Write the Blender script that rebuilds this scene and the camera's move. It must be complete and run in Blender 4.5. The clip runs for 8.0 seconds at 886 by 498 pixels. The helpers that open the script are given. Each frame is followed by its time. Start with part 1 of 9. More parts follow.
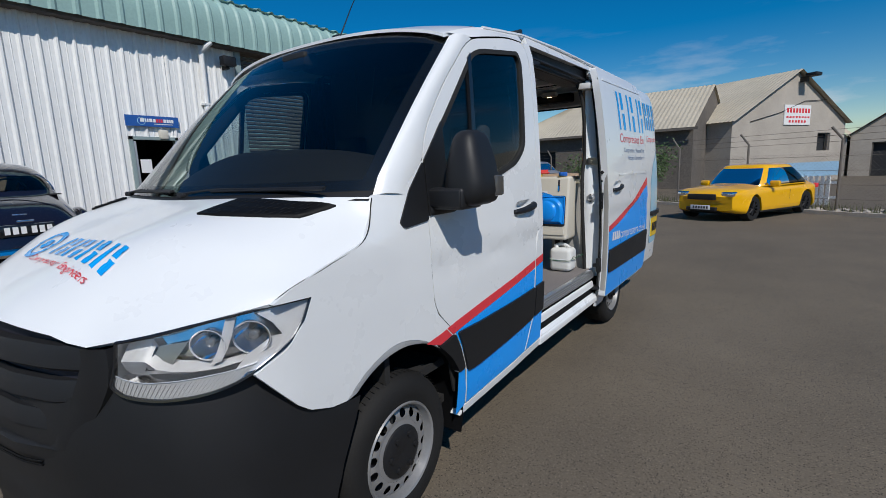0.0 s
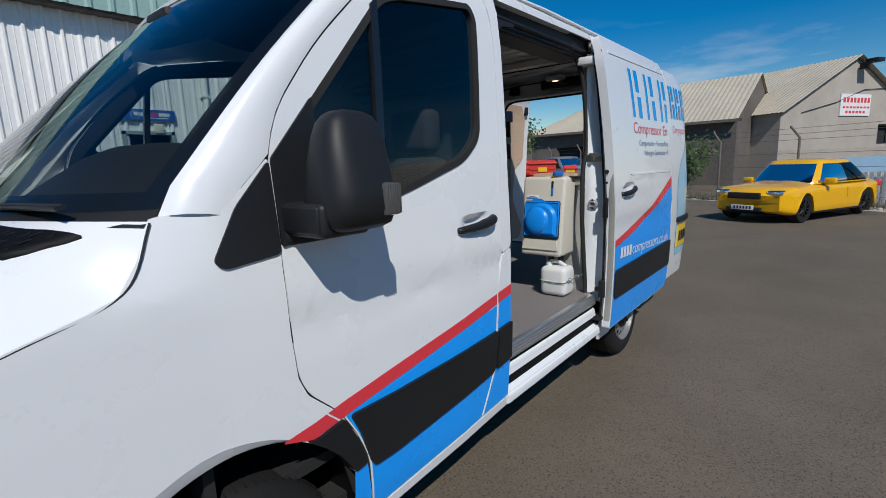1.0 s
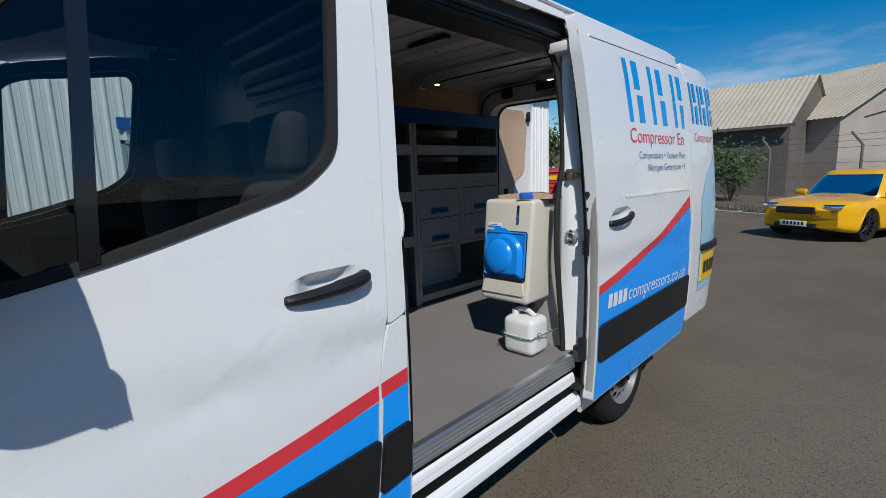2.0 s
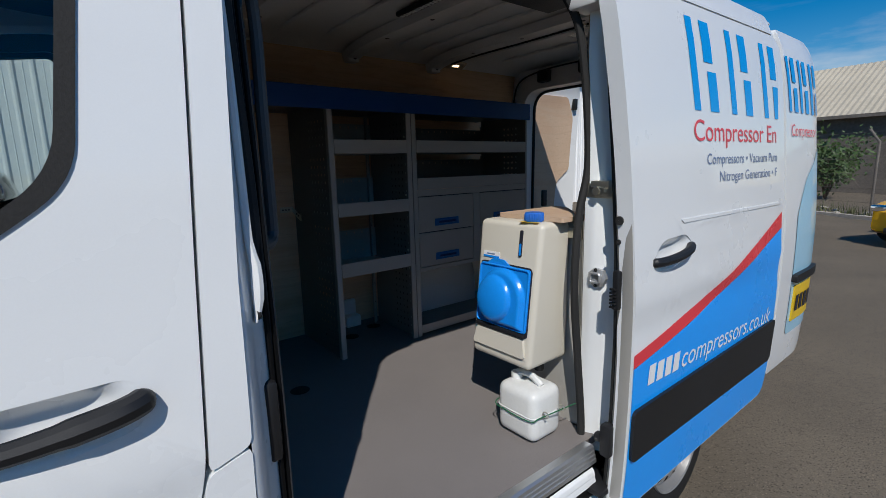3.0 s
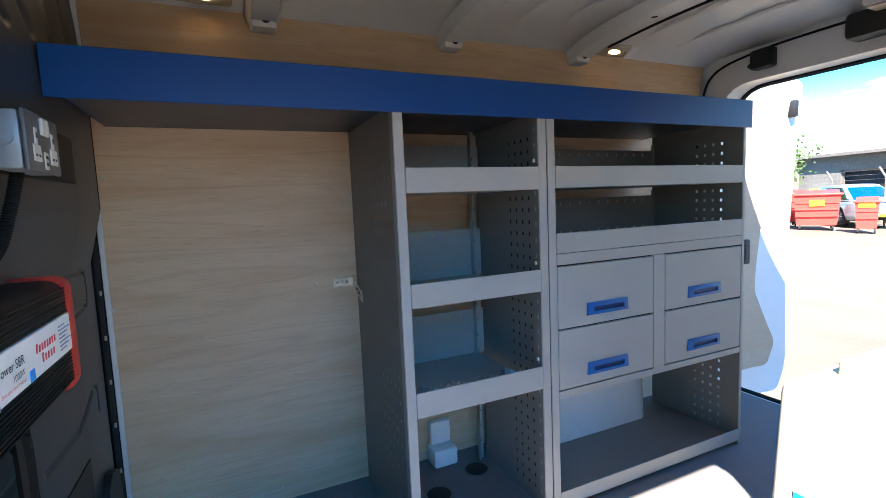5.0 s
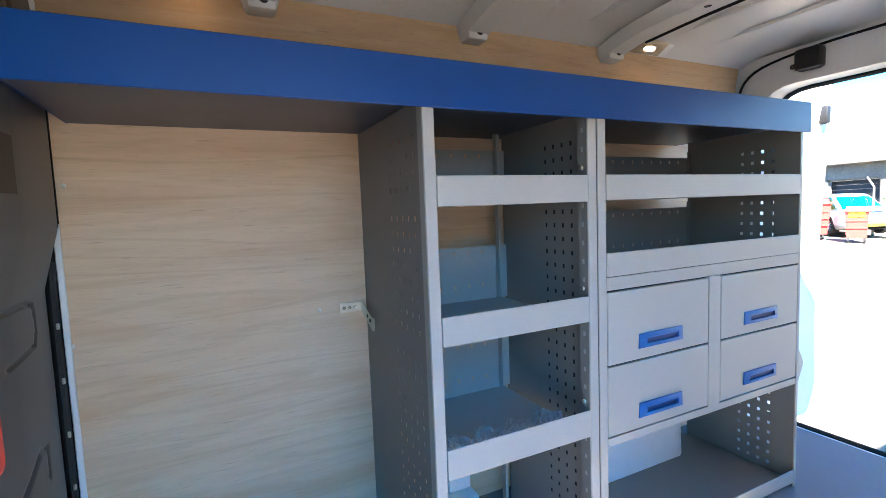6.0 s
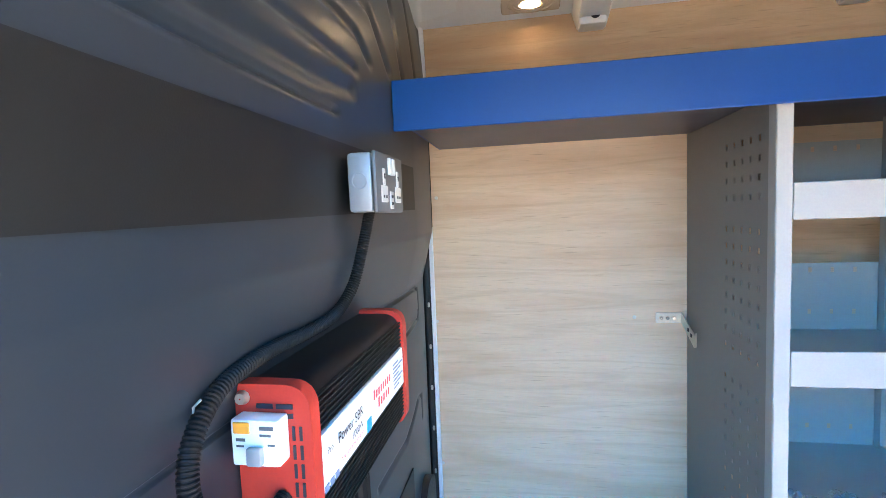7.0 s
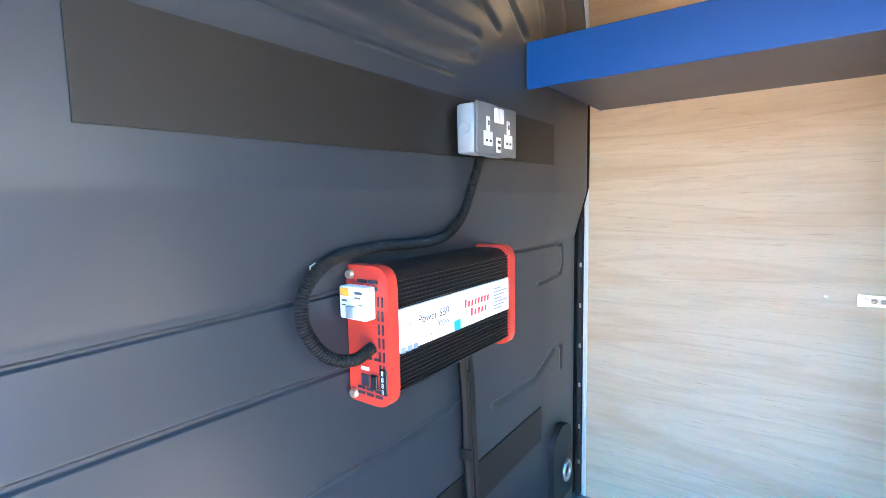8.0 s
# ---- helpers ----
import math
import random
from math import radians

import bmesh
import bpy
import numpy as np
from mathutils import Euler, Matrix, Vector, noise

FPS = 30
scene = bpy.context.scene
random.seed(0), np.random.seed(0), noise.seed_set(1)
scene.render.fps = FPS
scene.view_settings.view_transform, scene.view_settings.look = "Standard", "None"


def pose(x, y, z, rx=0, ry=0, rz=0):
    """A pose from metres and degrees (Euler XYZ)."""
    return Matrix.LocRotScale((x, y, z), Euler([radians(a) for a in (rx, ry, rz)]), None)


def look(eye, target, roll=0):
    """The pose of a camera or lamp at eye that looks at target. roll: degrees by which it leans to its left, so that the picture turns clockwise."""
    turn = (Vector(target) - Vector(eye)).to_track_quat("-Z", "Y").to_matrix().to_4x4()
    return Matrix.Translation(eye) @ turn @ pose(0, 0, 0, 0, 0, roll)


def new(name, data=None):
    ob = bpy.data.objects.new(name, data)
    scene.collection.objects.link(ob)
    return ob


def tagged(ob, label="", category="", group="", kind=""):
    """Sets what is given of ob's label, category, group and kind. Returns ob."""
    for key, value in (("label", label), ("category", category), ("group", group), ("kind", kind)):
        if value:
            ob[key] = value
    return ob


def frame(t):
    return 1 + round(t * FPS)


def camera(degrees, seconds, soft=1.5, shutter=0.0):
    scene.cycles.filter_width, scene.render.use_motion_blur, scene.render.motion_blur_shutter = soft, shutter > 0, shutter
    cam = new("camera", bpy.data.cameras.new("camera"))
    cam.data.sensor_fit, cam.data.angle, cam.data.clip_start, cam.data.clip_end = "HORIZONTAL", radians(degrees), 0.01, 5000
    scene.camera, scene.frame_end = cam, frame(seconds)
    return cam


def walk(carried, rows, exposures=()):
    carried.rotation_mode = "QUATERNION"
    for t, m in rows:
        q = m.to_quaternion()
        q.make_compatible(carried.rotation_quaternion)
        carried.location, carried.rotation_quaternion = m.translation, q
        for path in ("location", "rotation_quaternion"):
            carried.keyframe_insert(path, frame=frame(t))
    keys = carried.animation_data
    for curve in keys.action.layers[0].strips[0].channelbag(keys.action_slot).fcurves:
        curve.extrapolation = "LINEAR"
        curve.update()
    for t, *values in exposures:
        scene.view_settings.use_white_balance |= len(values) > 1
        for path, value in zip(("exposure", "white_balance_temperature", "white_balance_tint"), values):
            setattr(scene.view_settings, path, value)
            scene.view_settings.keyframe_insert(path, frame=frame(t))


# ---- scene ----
cam = camera(86.6, 8.0, soft=0.5)
PATH = [
    (0, (2.25, -0.421, 1.571), (1.106, 1.185, 1.238), -2.1),
    (0.5, (2.25, 0.041, 1.554), (1.017, 1.579, 1.216), -1.6),
    (1, (2.177, 0.499, 1.579), (0.927, 2.02, 1.229), -2.1),
    (1.5, (2.185, 0.978, 1.622), (0.901, 2.473, 1.283), -1.8),
    (1.7, (2.172, 1.153, 1.606), (0.847, 2.616, 1.283), -1.9),
    (2.8, (1.95, 2.056, 1.696), (0.462, 3.346, 1.346), -1.7),
    (3, (1.883, 2.156, 1.691), (0.344, 3.384, 1.339), -1.5),
    (3.5, (1.666, 2.358, 1.705), (0.035, 3.468, 1.376), -1.6),
    (4, (1.411, 2.545, 1.703), (-0.303, 3.534, 1.411), -1.8),
    (4.5, (1.162, 2.698, 1.718), (-0.616, 3.582, 1.477), -2.1),
    (4.7, (1.038, 2.759, 1.722), (-0.761, 3.607, 1.506), -2.4),
    (5.8, (0.659, 2.813, 1.747), (-1.159, 3.63, 1.589), -2.1),
    (6, (0.621, 2.79, 1.752), (-1.173, 3.66, 1.589), -2.2),
    (6.2, (0.603, 2.768, 1.777), (-1.189, 3.638, 1.598), -2.5),
    (6.5, (0.624, 2.716, 1.827), (-1.282, 3.295, 1.643), -3.1),
    (7, (0.657, 2.747, 1.8), (-1.306, 2.396, 1.648), -2.3),
    (7.5, (0.656, 2.895, 1.732), (-1.102, 1.954, 1.581), -1.1),
    (8, (0.705, 2.968, 1.722), (-0.909, 1.804, 1.521), -1.1),
]
WHITE = (6700, 10)
EXPOSURE = [(t, stops, WHITE[0] + 50 * max(0.0, min(1.0, (t - 4.0) / 2.0)), WHITE[1]) for t, stops in ((0.0, -0.04), (0.8, -0.03), (1.5, 0.04), (3.0, 0.03), (3.5, 0.1), (4.0, 0.68), (4.5, 2.15), (4.7, 2.65), (5.8, 4.05), (6.0, 4.1), (6.5, 4.0), (7.0, 4.95), (7.5, 5.25), (8.0, 5.4))]
walk(cam, [(t, look(eye, target, roll)) for t, eye, target, roll in PATH], EXPOSURE)

# ---- light ----
SUN_DIR = Vector((0.53, -0.435, 0.715)).normalized()
sun = new("sun", bpy.data.lights.new("sun", "SUN"))
sun.data.energy, sun.data.angle, sun.data.color = 3.6, radians(0.53), (1.0, 0.98, 0.95)
sun.rotation_mode = "QUATERNION"
sun.rotation_quaternion = SUN_DIR.to_track_quat("Z", "Y")
sky_world = bpy.data.worlds.new("sky")
scene.world = sky_world
sky_world.use_nodes = True
wn = sky_world.node_tree
wn.nodes.clear()
w_out, w_bg, w_sky = (wn.nodes.new(k) for k in ("ShaderNodeOutputWorld", "ShaderNodeBackground", "ShaderNodeTexSky"))
w_sky.sky_type, w_sky.sun_disc = "NISHITA", False
w_sky.sun_elevation, w_sky.sun_rotation = math.asin(SUN_DIR.z), math.atan2(SUN_DIR.x, SUN_DIR.y)
w_sky.air_density, w_sky.dust_density, w_sky.ozone_density = 1.0, 0.10, 3.0
w_bg.inputs["Strength"].default_value = 0.085
w_hue = wn.nodes.new("ShaderNodeHueSaturation")
w_hue.inputs["Hue"].default_value, w_hue.inputs["Saturation"].default_value = 0.503, 1.60
wn.links.new(w_sky.outputs[0], w_hue.inputs["Color"])
# thin fair-weather cloud, low over the horizon
w_co, w_map, w_noise, w_ramp, w_sep, w_low, w_amt, w_mix = (wn.nodes.new("ShaderNode" + k) for k in ("TexCoord", "Mapping", "TexNoise", "MapRange", "SeparateXYZ", "MapRange", "Math", "Mix"))
w_map.inputs["Scale"].default_value = (1.6, 1.6, 7.0)
w_noise.inputs["Scale"].default_value, w_noise.inputs["Detail"].default_value, w_noise.inputs["Roughness"].default_value = 2.2, 7.0, 0.55
w_ramp.inputs["From Min"].default_value, w_ramp.inputs["From Max"].default_value = 0.54, 0.76
w_low.inputs["From Min"].default_value, w_low.inputs["From Max"].default_value = 0.26, 0.06
w_amt.operation = "MULTIPLY"
w_mix.data_type = "RGBA"
w_mix.inputs["B"].default_value = (7.5, 7.9, 8.6, 1)
wn.links.new(w_co.outputs["Generated"], w_map.inputs["Vector"])
wn.links.new(w_map.outputs[0], w_noise.inputs["Vector"])
wn.links.new(w_noise.outputs[0], w_ramp.inputs["Value"])
wn.links.new(w_co.outputs["Generated"], w_sep.inputs[0])
wn.links.new(w_sep.outputs["Z"], w_low.inputs["Value"])
wn.links.new(w_ramp.outputs[0], w_amt.inputs[0])
wn.links.new(w_low.outputs[0], w_amt.inputs[1])
wn.links.new(w_amt.outputs[0], w_mix.inputs["Factor"])
wn.links.new(w_hue.outputs[0], w_mix.inputs["A"])
wn.links.new(w_mix.outputs["Result"], w_bg.inputs[0])
wn.links.new(w_bg.outputs[0], w_out.inputs[0])


# ---- materials ----
def material(name, col, rough=0.5, metal=0.0, var=0.10, scale=2.5, fine=90.0, bump=0.0, coat=0.0, rvar=0.08, stretch=(1, 1, 1),
             trans=0.0, alpha=1.0, piece=0.0, second=None, spots=0.0, spot_col=None, ior=1.45, emit=None, power=0.0):
    """A surface with variation at two scales: large blotches and fine grain, with relief of the grain."""
    m = bpy.data.materials.new(name)
    m.use_nodes = True
    t = m.node_tree
    b = t.nodes["Principled BSDF"]
    co = t.nodes.new("ShaderNodeTexCoord")
    mp = t.nodes.new("ShaderNodeMapping")
    mp.inputs["Scale"].default_value = stretch
    t.links.new(co.outputs["Object"], mp.inputs["Vector"])

    def fresh(kind, **values):
        n = t.nodes.new(kind)
        for k, v in values.items():
            n.inputs[k].default_value = v
        return n

    big = fresh("ShaderNodeTexNoise", Scale=scale, Detail=5.0, Roughness=0.6)
    small = fresh("ShaderNodeTexNoise", Scale=fine, Detail=3.0, Roughness=0.6)
    for n in (big, small):
        t.links.new(mp.outputs[0], n.inputs["Vector"])
    c = Vector(col[:3])
    lo, hi = c * (1 - var), Vector([min(1.0, v * (1 + var)) for v in c])
    if second:
        hi = Vector(second)
    mix = t.nodes.new("ShaderNodeMix")
    mix.data_type = "RGBA"
    mix.inputs["A"].default_value, mix.inputs["B"].default_value = (*lo, 1), (*hi, 1)
    add = t.nodes.new("ShaderNodeMath")
    add.operation = "ADD"
    half = t.nodes.new("ShaderNodeMath")
    half.operation = "MULTIPLY"
    half.inputs[1].default_value = 0.5
    t.links.new(big.outputs[0], add.inputs[0])
    t.links.new(small.outputs[0], add.inputs[1])
    t.links.new(add.outputs[0], half.inputs[0])
    ramp = fresh("ShaderNodeMapRange")
    ramp.inputs["From Min"].default_value, ramp.inputs["From Max"].default_value = 0.33, 0.67
    t.links.new(half.outputs[0], ramp.inputs["Value"])
    t.links.new(ramp.outputs[0], mix.inputs["Factor"])
    colour = mix.outputs["Result"]
    if piece:
        info = t.nodes.new("ShaderNodeObjectInfo")
        rng = fresh("ShaderNodeMapRange")
        rng.inputs["To Min"].default_value, rng.inputs["To Max"].default_value = 1 - piece, 1 + piece
        t.links.new(info.outputs["Random"], rng.inputs["Value"])
        hsv = t.nodes.new("ShaderNodeHueSaturation")
        t.links.new(rng.outputs[0], hsv.inputs["Value"])
        t.links.new(colour, hsv.inputs["Color"])
        colour = hsv.outputs[0]
    if spots:
        sp = fresh("ShaderNodeTexNoise", Scale=spots, Detail=2.0)
        t.links.new(mp.outputs[0], sp.inputs["Vector"])
        sr = fresh("ShaderNodeMapRange")
        sr.inputs["From Min"].default_value, sr.inputs["From Max"].default_value = 0.60, 0.68
        t.links.new(sp.outputs[0], sr.inputs["Value"])
        sm = t.nodes.new("ShaderNodeMix")
        sm.data_type = "RGBA"
        sm.inputs["B"].default_value = (*spot_col, 1)
        t.links.new(colour, sm.inputs["A"])
        t.links.new(sr.outputs[0], sm.inputs["Factor"])
        colour = sm.outputs["Result"]
    t.links.new(colour, b.inputs["Base Color"])
    rr = fresh("ShaderNodeMapRange")
    rr.inputs["To Min"].default_value, rr.inputs["To Max"].default_value = max(0.02, rough - rvar), min(1.0, rough + rvar)
    t.links.new(big.outputs[0], rr.inputs["Value"])
    t.links.new(rr.outputs[0], b.inputs["Roughness"])
    b.inputs["Metallic"].default_value = metal
    b.inputs["Coat Weight"].default_value = coat
    b.inputs["Coat Roughness"].default_value = 0.05
    b.inputs["Transmission Weight"].default_value = trans
    b.inputs["IOR"].default_value = ior
    b.inputs["Alpha"].default_value = alpha
    if bump:
        bp = fresh("ShaderNodeBump", Strength=min(1.0, bump), Distance=0.004)
        t.links.new(small.outputs[0], bp.inputs["Height"])
        t.links.new(bp.outputs[0], b.inputs["Normal"])
    if emit:
        b.inputs["Emission Color"].default_value = (*emit, 1)
        b.inputs["Emission Strength"].default_value = power
    return m


def glass_material(name, tint, rough=0.0, clear=0.6):
    """Thin window glass: part clear and tinted, part mirror by Fresnel."""
    m = bpy.data.materials.new(name)
    m.use_nodes = True
    t = m.node_tree
    t.nodes.clear()
    out, mix, tr, gl, fr = (t.nodes.new("ShaderNode" + k) for k in ("OutputMaterial", "MixShader", "BsdfTransparent", "BsdfGlossy", "Fresnel"))
    tr.inputs["Color"].default_value = (*tint, 1)
    gl.inputs["Roughness"].default_value = rough
    gl.inputs["Color"].default_value = (1, 1, 1, 1)
    fr.inputs["IOR"].default_value = 1.5
    t.links.new(fr.outputs[0], mix.inputs[0])
    t.links.new(tr.outputs[0], mix.inputs[1])
    t.links.new(gl.outputs[0], mix.inputs[2])
    t.links.new(mix.outputs[0], out.inputs[0])
    return m


def wood_material(name, light, dark, stretch):
    m = material(name, light, rough=0.55, var=0.06, scale=1.2, fine=45.0, bump=0.10, stretch=stretch)
    t = m.node_tree
    b = t.nodes["Principled BSDF"]
    mp = next(n for n in t.nodes if n.type == "MAPPING")
    base = b.inputs["Base Color"].links[0].from_socket
    grain = t.nodes.new("ShaderNodeTexNoise")
    grain.inputs["Scale"].default_value, grain.inputs["Detail"].default_value = 2.6, 8.0
    grain.inputs["Distortion"].default_value, grain.inputs["Roughness"].default_value = 1.6, 0.62
    t.links.new(mp.outputs[0], grain.inputs["Vector"])
    r = t.nodes.new("ShaderNodeMapRange")
    r.inputs["From Min"].default_value, r.inputs["From Max"].default_value = 0.46, 0.74
    r.inputs["To Max"].default_value = 0.60
    t.links.new(grain.outputs[0], r.inputs["Value"])
    mx = t.nodes.new("ShaderNodeMix")
    mx.data_type = "RGBA"
    mx.inputs["B"].default_value = (*dark, 1)
    t.links.new(base, mx.inputs["A"])
    t.links.new(r.outputs[0], mx.inputs["Factor"])
    fleck = t.nodes.new("ShaderNodeTexNoise")
    fleck.inputs["Scale"].default_value, fleck.inputs["Detail"].default_value = 11.0, 3.0
    mp2 = t.nodes.new("ShaderNodeMapping")
    mp2.inputs["Scale"].default_value = (8.0, 1.0, 17.0)
    t.links.new(mp.inputs["Vector"].links[0].from_socket, mp2.inputs["Vector"])
    t.links.new(mp2.outputs[0], fleck.inputs["Vector"])
    fr = t.nodes.new("ShaderNodeMapRange")
    fr.inputs["From Min"].default_value, fr.inputs["From Max"].default_value, fr.inputs["To Max"].default_value = 0.62, 0.74, 0.46
    t.links.new(fleck.outputs[0], fr.inputs["Value"])
    fx = t.nodes.new("ShaderNodeMix")
    fx.data_type = "RGBA"
    fx.inputs["B"].default_value = (*(c * 0.6 for c in dark), 1)
    t.links.new(mx.outputs["Result"], fx.inputs["A"])
    t.links.new(fr.outputs[0], fx.inputs["Factor"])
    # flat-sawn figure: long arched growth lines
    mp3, ring, mul, sin, line = (t.nodes.new("ShaderNode" + k) for k in ("Mapping", "TexNoise", "Math", "Math", "MapRange"))
    mp3.inputs["Scale"].default_value = (1.0, 0.20, 2.2)
    ring.inputs["Scale"].default_value, ring.inputs["Detail"].default_value, ring.inputs["Roughness"].default_value = 1.5, 2.0, 0.42
    mul.operation, sin.operation = "MULTIPLY", "SINE"
    mul.inputs[1].default_value = 70.0
    line.inputs["From Min"].default_value, line.inputs["From Max"].default_value, line.inputs["To Max"].default_value = 0.80, 1.0, 0.22
    t.links.new(mp.inputs["Vector"].links[0].from_socket, mp3.inputs["Vector"])
    t.links.new(mp3.outputs[0], ring.inputs["Vector"])
    t.links.new(ring.outputs[0], mul.inputs[0])
    t.links.new(mul.outputs[0], sin.inputs[0])
    t.links.new(sin.outputs[0], line.inputs["Value"])
    figure = t.nodes.new("ShaderNodeMix")
    figure.data_type = "RGBA"
    figure.inputs["B"].default_value = (*(c * 0.85 for c in dark), 1)
    t.links.new(fx.outputs["Result"], figure.inputs["A"])
    t.links.new(line.outputs[0], figure.inputs["Factor"])
    # broad reddish bands along the grain
    mp4, broad, keep = (t.nodes.new("ShaderNode" + k) for k in ("Mapping", "TexNoise", "MapRange"))
    mp4.inputs["Scale"].default_value = (1.0, 0.55, 4.2)
    broad.inputs["Scale"].default_value, broad.inputs["Detail"].default_value, broad.inputs["Distortion"].default_value = 2.3, 6.0, 0.7
    keep.inputs["From Min"].default_value, keep.inputs["From Max"].default_value, keep.inputs["To Max"].default_value = 0.48, 0.70, 0.62
    t.links.new(mp.inputs["Vector"].links[0].from_socket, mp4.inputs["Vector"])
    t.links.new(mp4.outputs[0], broad.inputs["Vector"])
    t.links.new(broad.outputs[0], keep.inputs["Value"])
    bands = t.nodes.new("ShaderNodeMix")
    bands.data_type = "RGBA"
    bands.inputs["B"].default_value = (dark[0] * 1.08, dark[1] * 0.98, dark[2] * 0.92, 1)
    t.links.new(figure.outputs["Result"], bands.inputs["A"])
    t.links.new(keep.outputs[0], bands.inputs["Factor"])
    t.links.new(bands.outputs["Result"], b.inputs["Base Color"])
    return m


